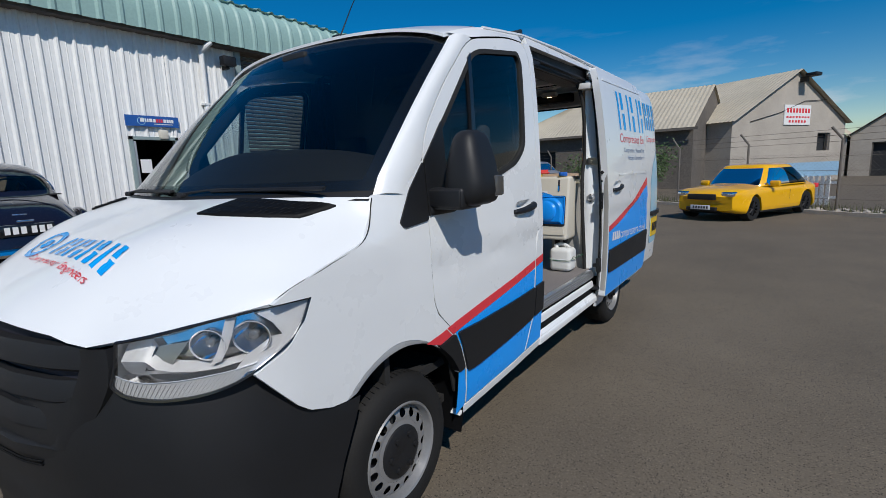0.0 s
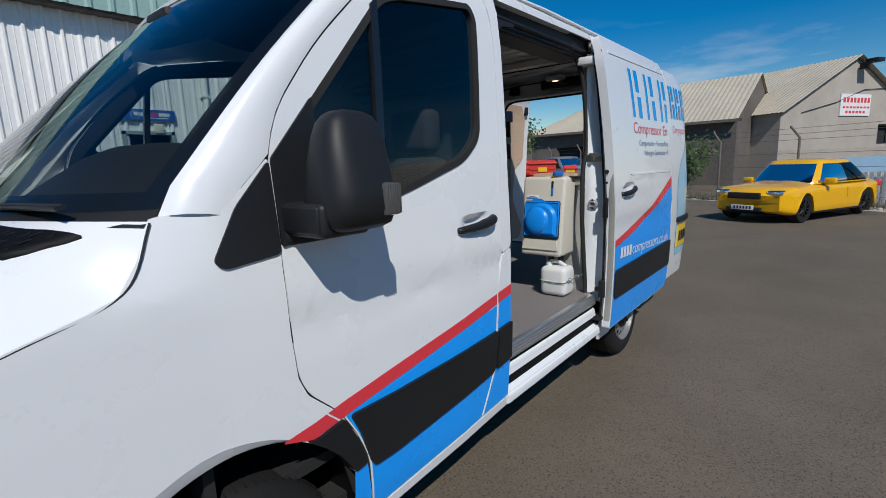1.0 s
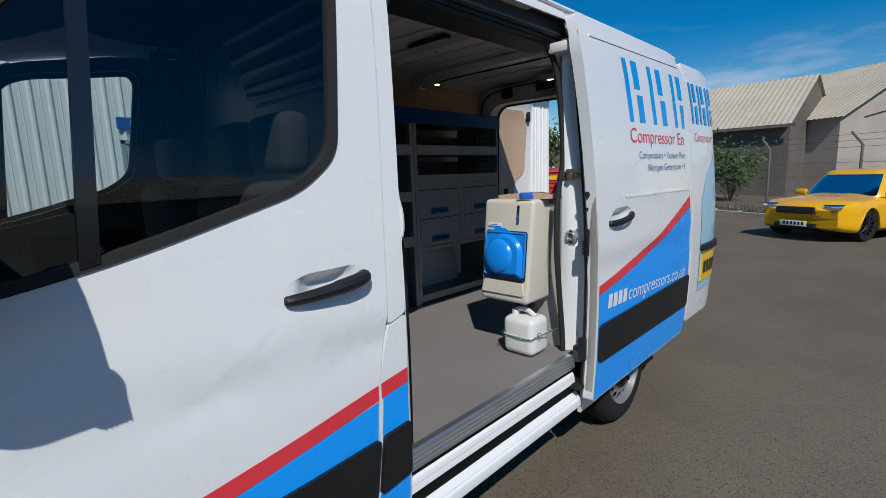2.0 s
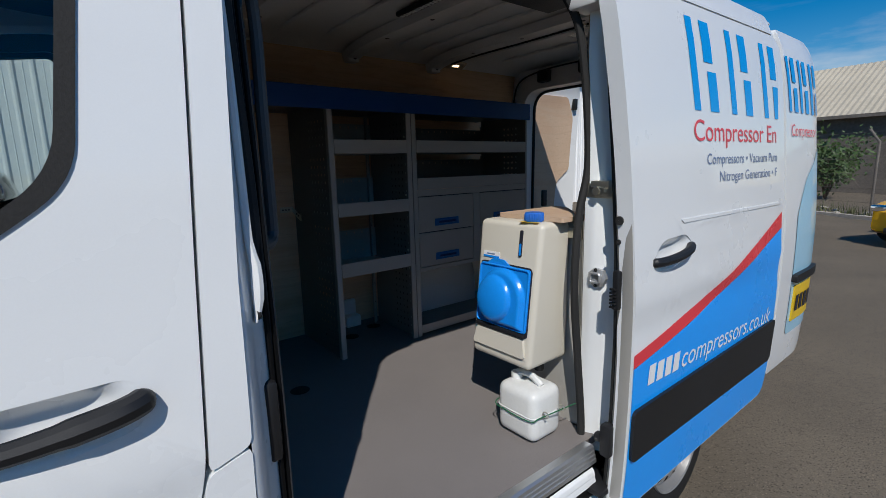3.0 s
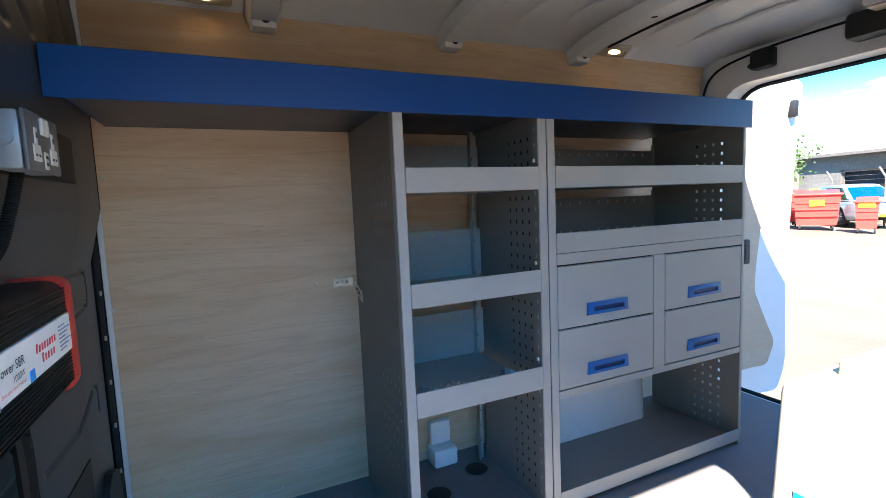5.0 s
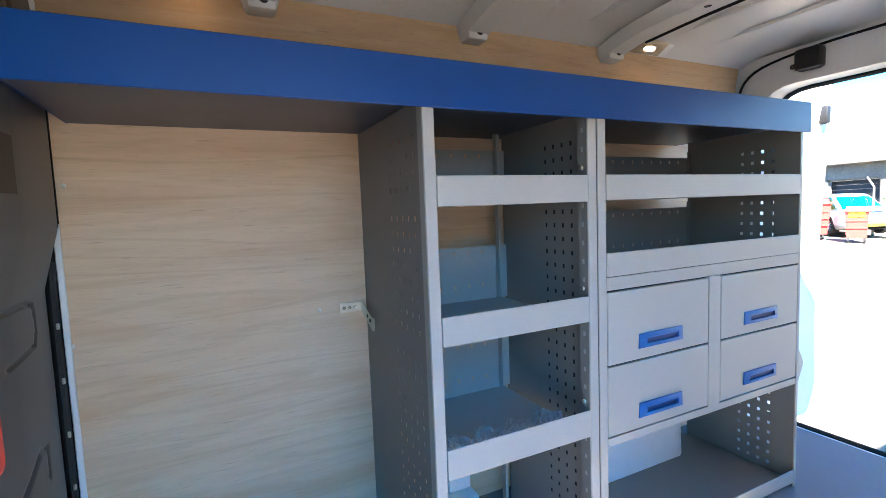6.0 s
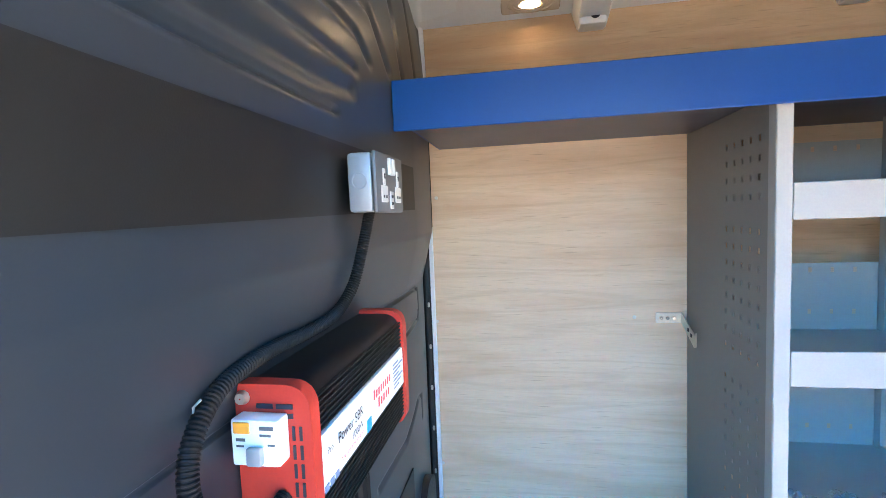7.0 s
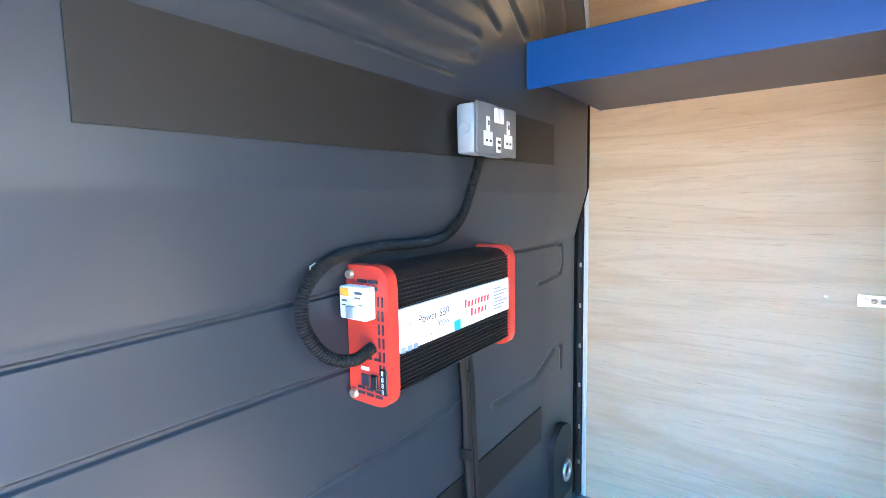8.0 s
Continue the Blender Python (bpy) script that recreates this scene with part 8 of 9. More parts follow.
def low_building(name, label, p, q, depth, eave, ridge, wall, roof, openings=(), gable=False, hip=0.0):
    """A shed with a pitched sheet roof; ridge parallel to the front, or a gable to the front."""
    m, L = along(p, q)
    b = thing(name, label, "building", tuple(m.translation))
    g = Geo()
    solid_runs, x = [], 0.0
    for x0, x1, z0, z1 in sorted(openings):
        g.box((x, 0, 0), (x0, 0.3, eave))
        if z0 > 0:
            g.box((x0, 0, 0), (x1, 0.3, z0))
        g.box((x0, 0, z1), (x1, 0.3, eave))
        x = x1
    g.box((x, 0, 0), (L, 0.3, eave))
    g.box((0, 0.3, 0), (0.3, depth, eave))
    g.box((L - 0.3, 0.3, 0), (L, depth, eave))
    g.box((0.3, depth - 0.3, 0), (L - 0.3, depth, eave))
    if gable:
        g.prism([(0, eave), (L, eave), (L / 2, ridge - 0.1)], "y", 0.0, 0.3)
    else:
        for xx in (0, L - 0.3) if not hip else (L - 0.3,):
            g.prism([(0, eave), (depth, eave), (depth / 2, ridge - 0.1)], "x", xx, xx + 0.3)
    part("wall", g.moved(m), wall, b)
    for x0, x1, z0, z1 in openings:
        # near-black sheet stands in for the unlit space behind the opening
        part("opening", Geo().box((x0 - 0.05, 0.32, z0), (x1 + 0.05, 0.36, z1)).moved(m), "dark_room", b)
        fr = Geo()
        for a, c in (((x0, 0.1, z0), (x0 + 0.08, 0.2, z1)), ((x1 - 0.08, 0.1, z0), (x1, 0.2, z1)), ((x0, 0.1, z1 - 0.08), (x1, 0.2, z1))):
            fr.box(a, c)
        part("opening_frame", fr.moved(m), "stone_dark", b)
    # corrugated roof slopes
    for side in (0, 1):
        g = Geo()
        if gable:
            n = int((depth + 0.6) / 0.12)
            rows = []
            for u in (0, 1):
                xx = (-0.25 if side == 0 else L + 0.25) if u == 0 else L / 2
                zz = eave - 0.12 if u == 0 else ridge
                rows.append([(xx, -0.3 + 0.12 * k, zz + (0.03 if k % 2 else 0)) for k in range(n)])
        else:
            n = int((L + 0.6) / 0.12)
            rows = []
            for u in (0, 1):
                yy = (-0.35 if side == 0 else depth + 0.35) if u == 0 else depth / 2
                zz = eave - 0.10 if u == 0 else ridge
                rows.append([(max(-0.3 + 0.12 * k, hip * u - 0.3), yy, zz + (0.03 if k % 2 else 0)) for k in range(n)])
        g.grid(rows)
        part("roof_slope", g.moved(m), roof, b, angle=15)
    if hip:
        g = Geo()
        n = int(depth / 0.12)
        g.grid([[(-0.3, -0.35 + (depth + 0.7) * k / n, eave - 0.10 + (0.03 if k % 2 else 0)) for k in range(n + 1)], [(hip - 0.3, depth / 2, ridge)] * (n + 1)])
        part("roof_hip", g.moved(m), roof, b, angle=15)
    g = Geo()
    if not gable:
        g.box((-0.3, -0.42, eave - 0.22), (L + 0.3, -0.34, eave - 0.08))
        part("gutter", g.moved(m), "stone_dark", b)
    return b, m


barn, _ = low_building("long_barn", "dark stone barn with a beige sheet roof", (-13.6, 29.6), (-1.6, 28.4), 8.0, 3.4, 5.9, "stone_dark", "sheet_roof",
                       [(1.9, 4.0, 0.0, 2.5), (6.5, 7.6, 1.2, 2.2)], hip=4.5)
barn2, m2 = low_building("gable_workshop", "beige rendered workshop with a gable and sheet roof", (0.0, 30.6), (5.6, 40.3), 5.0, 3.7, 6.6, "concrete", "sheet_roof",
                         [(8.2, 9.6, 1.9, 3.0)], gable=True)
sign = part("workshop_sign", Geo().box((4.55, -0.06, 3.45), (7.15, -0.01, 4.60)).moved(m2), "label", barn2, "white sign with red print bars")
for k, (a, b, z, h) in enumerate(((4.75, 7.0, 4.15, 0.26), (4.75, 6.9, 3.85, 0.10), (5.0, 6.6, 3.58, 0.14))):
    x = a
    while x < b:
        part("print_bar", Geo().box((x, -0.065, z), (x + 0.20, -0.061, z + h)).moved(m2), "red_vinyl", sign)
        x += 0.30
part("painted_band", Geo().box((4.0, -0.012, 0.3), (11.0, -0.004, 1.2)).moved(m2), "wm_blue", barn2)
g = Geo()
g.rbox((5.7, -0.95, 6.15), (6.3, -0.35, 6.35), 0.04)
g.box((5.9, -0.4, 5.9), (6.05, 0.1, 6.2))
part("wall_lamp", g.moved(m2), "black_plastic", barn2)
part("cable", Geo().tube([(1.5, -0.05, 3.6), (4.2, -0.05, 4.15), (6.5, -0.05, 4.85), (9.0, -0.05, 5.0)], 0.02, 5).moved(m2), "black_plastic", barn2)
low_building("far_garage", "beige garage with a low gable", (2.4, 46.0), (6.2, 45.4), 9.0, 2.9, 4.9, "concrete", "sheet_roof", [(1.2, 2.8, 0.0, 2.2)], gable=True)
low_building("far_garage", "beige garage with a low gable and wide door", (6.4, 45.4), (12.4, 44.6), 9.0, 3.0, 5.3, "concrete", "sheet_roof", [(1.2, 4.8, 0.0, 2.4)], gable=True)
low_building("brick_store", "low brick store with a flat pitched roof", (-34.0, 44.0), (-19.5, 38.0), 9.0, 3.0, 4.2, "stone_dark", "sheet_roof", [(4.0, 9.0, 0.0, 2.5)])
# two buildings added out of view to close the yard's east side
low_building("unseen_far_workshop", "far grey workshop added out of view", (16.0, 42.0), (32.0, 28.0), 10.0, 4.4, 6.5, "concrete", "sheet_roof", [(3.0, 6.0, 0.0, 3.2), (9.0, 11.0, 1.2, 2.4)])
low_building("unseen_yard_workshop", "unseen grey workshop added to close the yard", (26.0, 12.0), (26.0, -26.0), 10.0, 4.6, 6.6, "concrete", "sheet_roof", [(6.0, 10.0, 0.0, 3.4), (16.0, 18.0, 1.2, 2.4)])

# fence: cranked posts with wires and mesh, on a stony verge
fm, FL = along((-16.5, 26.5), (14.0, 8.5))
fm = Matrix.Translation((0, 2.2, 0)) @ fm
fence = thing("wire_fence", "weathered steel wire fence with cranked posts", "fence", tuple(fm.translation))
for k in range(int(FL / 2.6) + 1):
    x = 2.6 * k
    g = Geo()
    g.tube([(x, 0, 0), (x, 0, 2.0), (x - 0.28, -0.02, 2.35)], 0.035, 8)
    part("post", g.moved(fm), "old_post", fence)
for z in (0.35, 0.75, 1.15, 1.55, 1.95, 2.12, 2.28):
    dx = -0.28 * max(0, (z - 2.0) / 0.35)
    part("wire", Geo().tube([(0 + dx, 0, z), (FL + dx, 0, z)], 0.005, 5).moved(fm), "old_post", fence)
g = Geo()
s = 0.0
while s < FL - 1.6:
    g.tube([(s, 0, 0.1), (s + 1.55, 0, 1.65)], 0.0022, 3, caps=False)
    g.tube([(s + 1.55, 0, 0.1), (s, 0, 1.65)], 0.0022, 3, caps=False)
    s += 0.11
mesh_ob = part("mesh", g.moved(fm), "old_post", fence)
tagged(mesh_ob, kind="stuff")
# verge of stones and weeds along the fence
random.seed(11)
g = Geo()
for k in range(500):
    x, y = random.uniform(0, FL), random.uniform(-0.9, 0.6)
    r = random.uniform(0.03, 0.11)
    bm = bmesh.new()
    bmesh.ops.create_icosphere(bm, subdivisions=1, radius=r)
    for v in bm.verts:
        v.co = Vector((v.co.x * random.uniform(0.8, 1.5) + x, v.co.y * random.uniform(0.8, 1.4) + y, v.co.z * 0.6 + r * 0.35))
    g.eat(bm)
single("verge_stones", g.moved(fm), "concrete", "loose stones along the fence line", "stones", kind="stuff", angle=0)
g = Geo()
for k in range(2600):
    x, y = random.uniform(0, FL), random.gauss(0.1, 0.35)
    h, a, b = random.uniform(0.08, 0.34), random.uniform(0, 6.28), random.uniform(0.02, 0.12)
    dx, dy = math.cos(a), math.sin(a)
    g.add([(x - 0.012 * dy, y + 0.012 * dx, 0), (x + 0.012 * dy, y - 0.012 * dx, 0), (x + b * dx, y + b * dy, h)], [(0, 1, 2)])
single("verge_weeds", g.moved(fm), "grass", "dry grass and weeds along the fence", "weeds", kind="stuff", angle=0)
kerb = single("verge_kerb", Geo().box((0, -1.0, 0), (FL, -0.86, 0.10)).moved(fm), "concrete", "low concrete edge along the verge", "kerb", kind="structure")

# white picket panel near the workshop
pk = thing("picket_fence", "white slatted fence panel", "fence", (2.9, 18.8, 0), )
pm, PL = along((2.25, 19.15), (3.75, 18.25))
for k in range(int(PL / 0.16)):
    part("slat", Geo().box((0.16 * k, 0, 0.05), (0.16 * k + 0.10, 0.03, 0.95)).moved(pm), "cladding", pk)
for z in (0.25, 0.70):
    part("rail", Geo().box((0, 0.03, z), (PL, 0.07, z + 0.08)).moved(pm), "cladding", pk)


# ---- shrubs and trees ----
def tree(name, label, at, height, spread, seed, n=2600, trunk=True):
    rnd = random.Random(seed)
    t = thing(name, label, "tree" if trunk else "shrub", at)
    g = Geo()
    tips = []
    top = height * 0.55
    if trunk:
        g.tube([(at[0], at[1], 0), (at[0] + 0.05, at[1], top * 0.5), (at[0], at[1] + 0.05, top)], [height * 0.03, height * 0.022, height * 0.014], 8)
    for k in range(9):
        a = 2 * math.pi * k / 9 + rnd.uniform(-0.3, 0.3)
        r, z1 = spread * rnd.uniform(0.4, 0.85), height * rnd.uniform(0.5, 0.95)
        base = Vector((at[0], at[1], (top * rnd.uniform(0.5, 1.0)) if trunk else 0.05))
        tip = Vector((at[0] + r * math.cos(a), at[1] + r * math.sin(a), z1))
        mid = base.lerp(tip, 0.5) + Vector((0, 0, 0.1 * height))
        g.tube([base, mid, tip], [height * 0.012, height * 0.008, height * 0.003], 5)
        tips += [tip, mid, mid.lerp(tip, 0.5)]
    part("trunk", g, "bark", t)
    g = Geo()
    for k in range(n):
        c = rnd.choice(tips)
        p = c + Vector((rnd.gauss(0, spread * 0.22), rnd.gauss(0, spread * 0.22), rnd.gauss(0, height * 0.10)))
        if p.z < 0.1:
            continue
        s = rnd.uniform(0.05, 0.12) * (0.6 + height / 8)
        u = Vector((rnd.gauss(0, 1), rnd.gauss(0, 1), rnd.gauss(0, 1))).normalized()
        w = u.orthogonal().normalized()
        g.add([p - u * s, p + w * s * 0.5, p + u * s, p - w * s * 0.5], [(0, 1, 2, 3)])
    part("crown", g, "leaf", t, angle=0)


tree("shrub", "green ivy shrub by the fence", (-2.9, 24.2, 0), 2.6, 1.2, 1, 1800, False)
tree("shrub", "green shrub behind the fence", (-6.5, 27.0, 0), 2.2, 1.6, 2, 1500, False)
tree("tree", "leafy green tree behind the sheds", (-27.0, 43.0, 0), 6.5, 3.2, 3, 3600)
tree("tree", "leafy green tree behind the sheds", (-22.0, 36.5, 0), 5.0, 2.4, 4, 3000)
tree("tree", "leafy green tree at the shed's end", (-11.5, 22.5, 0), 4.2, 1.8, 6, 2600)


# ---- bins ----
def wheelie(label, at, mat, turn, big=True):
    b = thing("waste_bin", label, "bin", (*at, rise(*at)), "waste bins")
    m = Matrix.Translation((*at, rise(*at))) @ Matrix.Rotation(turn, 4, "Z")
    w, d, h = (0.62, 0.50, 1.15) if big else (0.28, 0.32, 0.95)
    g = Geo()
    g.grid([[(sx * w * k, sy * d * k, z) for sx, sy in ((-1, -1), (1, -1), (1, 1), (-1, 1))] for k, z in ((0.86, 0.16), (1.0, h))], close=True)
    g.grid([[(sx * w * k, sy * d * k, z) for sx, sy in ((-1, -1), (1, -1), (1, 1), (-1, 1))] for k, z in ((0.86, 0.16), (0.01, 0.16))], close=True)
    for k in range(3):
        g.box((-w * 0.9, -d - 0.01, 0.45 + 0.22 * k), (w * 0.9, -d * 0.95, 0.49 + 0.22 * k))
    part("tub", g.moved(m), mat, b)
    g = Geo()
    g.rbox((-w - 0.05, -d - 0.06, h), (w + 0.05, d + 0.04, h + 0.06), 0.02)
    g.grid([[(-w * 0.95, -d * 0.9, h + 0.05), (w * 0.95, -d * 0.9, h + 0.05)], [(-w * 0.95, 0, h + 0.18), (w * 0.95, 0, h + 0.18)], [(-w * 0.95, d * 0.95, h + 0.05), (w * 0.95, d * 0.95, h + 0.05)]])
    part("lid", g.moved(m), mat, b)
    part("notice", Geo().box((-0.2, -d - 0.012, 0.80), (0.2, -d - 0.002, 1.0)).moved(m), "yellow_plate" if mat == "red_bin" else "label", b)
    for sx in (-1, 1):
        for sy in (-1, 1):
            part("castor", Geo().lathe([(0.001, -0.025), (0.08, -0.025), (0.08, 0.025), (0.001, 0.025)], (sx * w * 0.7, sy * d * 0.7, 0.08), "x", 12).moved(m), "rubber", b)


wheelie("red four-wheeled waste bin beside the fence", (-8.4, 21.0), "red_bin", 0.5)
wheelie("red four-wheeled waste bin beside the fence", (-10.0, 21.8), "red_bin", 0.6)
wheelie("small red wheeled bin beside the fence", (-6.95, 20.9), "red_bin", 0.4, False)
wheelie("yellow four-wheeled waste bin in the yard", (-10.9, 26.6), "yellow_bin", 0.4)
wheelie("small yellow wheeled bin in the yard", (-9.4, 25.6), "yellow_bin", 0.4, False)


# ---- cars ----
def car(name, label, at, turn, L, W, H, paint, belt=0.58, hood=0.62, boot=0.66, cab=(0.30, 0.42, 0.74, 0.90), wheel_r=0.32, plate="white_plate", rim="black_plastic", rounded=1.0, lamps=True):
    """A saloon: lofted body, glasshouse, wheels, lamps, plates. x runs from nose to tail."""
    base_z = rise(at[0], at[1])
    c = thing(name, label, "car", (at[0], at[1], base_z))
    m = Matrix.Translation((at[0], at[1], base_z)) @ Matrix.Rotation(turn, 4, "Z")
    hw, zb = W / 2, 0.20
    bz = belt * H
    rows = []
    axle = (0.19 * L, 0.79 * L)
    n = 44
    for i in range(n + 1):
        u = i / n
        x = L * u
        end = min(1.0, (min(u, 1 - u) / 0.10)) ** 0.5
        w = hw * (0.80 + 0.20 * end)
        top = H * float(np.interp(u, (0, 0.03, 0.08, 0.16, cab[0], cab[0] + 0.05, cab[3] - 0.05, cab[3], 0.95, 0.985, 1), (hood * 0.72, hood * 0.84, hood * 0.92, hood * 0.97, hood * 1.02, belt * 1.06, belt * 1.06, boot, boot * 0.99, boot * 0.94, boot * 0.84)))
        k = min((abs(x - a) for a in axle))
        low = zb if k > wheel_r * 1.12 else max(zb, wheel_r + math.sqrt(max(0.0, (wheel_r * 1.12) ** 2 - k * k)) * 0.98)
        low = max(low, zb + 0.10 * (1 - end))
        sec = [(w * 0.55, low + 0.0), (w * 0.97, low), (w, max(low + 0.02, 0.45 * H * 0.75)), (w * 0.985, max(low + 0.05, bz * 0.86)), (w * (0.90 if rounded < 1.5 else 0.80), max(low + 0.08, min(top, bz * 0.98))), (w * 0.45, top + 0.015 * rounded), (0, top + 0.02 * rounded)]
        sec = sec + [(-a, b) for a, b in sec[-2::-1]]
        bow = 0.26 * (max(0.0, 1 - u / 0.22) - 0.7 * max(0.0, 1 - (1 - u) / 0.16))
        rows.append(spline([(x + bow * (a / hw) ** 2, a, b) for a, b in sec], 3))
    g = Geo()
    g.grid(rows)
    for r in (rows[0], rows[-1]):
        g.add(r, [tuple(range(len(r)))])
    part("body", g.moved(m), paint, c, angle=50)
    part("underside", Geo().box((0.1 * L, -hw * 0.8, 0.17), (0.9 * L, hw * 0.8, 0.45)).moved(m), "rubber", c)
    # glasshouse: level rings from belt to roof, glass between painted pillars
    x0, x1, x2, x3 = (L * k for k in cab)
    rt, rb, around = hw * 0.72, hw * 0.92, 80
    rings = []
    for k in range(27):
        f, r = min(1.0, k / 20), max(0.0, (k - 20) / 6)
        shrink = math.cos(r * math.pi / 2 * 0.98)
        xa, xb = x0 + (x1 - x0) * f ** 1.15, x3 + (x2 - x3) * f ** 1.15
        xc, ax = (xa + xb) / 2, (xb - xa) / 2 * (0.25 + 0.75 * shrink)
        w = (rb + (rt - rb) * f ** 1.4) * max(0.02, shrink ** 0.8)
        z = bz + 0.02 + (H - 0.09 - bz) * f + 0.075 * math.sin(r * math.pi / 2)
        rings.append([(xc + ax * math.copysign(abs(math.cos(a)) ** 0.42, math.cos(a)), w * math.copysign(abs(math.sin(a)) ** 0.42, math.sin(a)), z) for a in (2 * math.pi * q / around for q in range(around))])
    panes, shell, mid = {}, Geo(), (x1 + x2) / 2
    shell.v = [p for r in rings for p in r]
    for k in range(26):
        reach, wide = max(p[0] for p in rings[k]) - min(p[0] for p in rings[k]), max(p[1] for p in rings[k])
        centre = (max(p[0] for p in rings[k]) + min(p[0] for p in rings[k])) / 2
        for q in range(around):
            f = (k * around + q, k * around + (q + 1) % around, (k + 1) * around + (q + 1) % around, (k + 1) * around + q)
            x, y = (sum(shell.v[v][d] for v in f) / 4 for d in (0, 1))
            u, v = 2 * abs(x - centre) / reach, abs(y) / wide
            name = ""
            if 1 <= k < 18 and u < 0.93 and v > 0.9 and abs(x - mid) > 0.05:
                name = "side" + str(y > 0) + str(x > mid)
            elif 1 <= k < 18 and v < 0.86 and u > 0.9:
                name = "end" + str(x > mid)
            if name:
                panes.setdefault(name, []).append(f)
            else:
                shell.f.append(f)
    for faces in panes.values():
        used = sorted({v for f in faces for v in f})
        place = {v: q for q, v in enumerate(used)}
        part("window_pane", Geo().add([shell.v[v] for v in used], [tuple(place[v] for v in f) for f in faces]).moved(m), "car_glass", c)
    part("roof", shell.moved(m), paint, c, angle=60)
    for s in (1, -1):
        part("door_line", Geo().box(((x1 + x2) / 2 - 0.004, s * hw * 0.990, 0.35), ((x1 + x2) / 2 + 0.004, s * hw * 1.002, bz * 0.86)).moved(m), "ink", c)
        part("side_mirror", Geo().rbox((x0 + 0.30, s * hw * 0.92, bz + 0.02), (x0 + 0.42, s * (hw + 0.16), bz + 0.16), 0.03).moved(m), paint, c)
        for x in axle:
            w = part("wheel", Geo().lathe([(wheel_r * 0.60, 0.10), (wheel_r * 0.93, 0.105), (wheel_r, 0.06), (wheel_r, -0.10), (wheel_r * 0.5, -0.10)], (0, 0, 0), "y", 28).moved(
                m @ Matrix.Translation((x, s * (hw - 0.12), wheel_r)) @ Matrix.Diagonal((1, s, 1, 1))), "tyre", c)
            g = Geo()
            g.lathe([(wheel_r * 0.62, 0.10), (wheel_r * 0.60, 0.085)], (0, 0, 0), "y", 24)
            for k in range(10):
                a = 2 * math.pi * k / 10
                g.tube([(wheel_r * 0.12 * math.cos(a), 0.095, wheel_r * 0.12 * math.sin(a)), (wheel_r * 0.60 * math.cos(a), 0.095, wheel_r * 0.60 * math.sin(a))], 0.018, 5)
            g.lathe([(wheel_r * 0.15, 0.10), (0.001, 0.105)], (0, 0, 0), "y", 14)
            part("rim", g.moved(m @ Matrix.Translation((x, s * (hw - 0.12), wheel_r)) @ Matrix.Diagonal((1, s, 1, 1))), rim, w)
        if lamps:
            part("headlamp", Geo().rbox((0.11, s * hw * 0.50, hood * H * 0.72), (0.40, s * hw * 0.84, hood * H * 0.86), 0.04, 3).moved(m), "chrome", c)
            part("tail_lamp", Geo().rbox((L - 0.16, s * hw * 0.55, boot * H * 0.72), (L - 0.01, s * hw * 0.88, boot * H * 0.86), 0.03).moved(m), "red_vinyl", c)
    for x, mat in ((-0.012, "white_plate"), (L + 0.012, plate)):
        pl = part("number_plate", Geo().rbox((x - 0.008, -0.26, 0.31), (x + 0.008, 0.26, 0.42), 0.003).moved(m), mat, c)
        xx = x + (-0.0095 if x < 0 else 0.0085)
        for k in range(6):
            part("plate_bar", Geo().box((xx, -0.21 + 0.072 * k, 0.335), (xx + 0.001, -0.165 + 0.072 * k, 0.40)).moved(m), "ink", pl)
    if lamps:
        part("grille", Geo().rbox((-0.01, -hw * 0.42, 0.56), (0.06, hw * 0.42, hood * H * 0.80), 0.02).moved(m), "black_plastic", c)
        part("lower_intake", Geo().rbox((-0.005, -hw * 0.45, 0.27), (0.10, hw * 0.45, 0.37), 0.02).moved(m), "black_plastic", c)
        part("sill_line", Geo().box((0.25 * L, -hw * 1.003, 0.20), (0.73 * L, hw * 1.003, 0.24)).moved(m), "black_plastic", c)
    return c, m


car("yellow_saloon", "bright yellow saloon car with black wheels", (0.65, 13.44), radians(64.6), 4.40, 1.78, 1.42, "yellow_paint")
car("silver_saloon", "silver grey saloon car parked beyond the bins", (-11.05, 25.5), radians(-35), 4.7, 1.80, 1.45, "silver_paint", plate="yellow_plate", rim="steel")
car("small_hatchback", "pale blue car parked behind the fence", (-12.0, 29.0), radians(-150), 4.2, 1.75, 1.5, "wm_blue", plate="yellow_plate", rim="steel", boot=0.62)

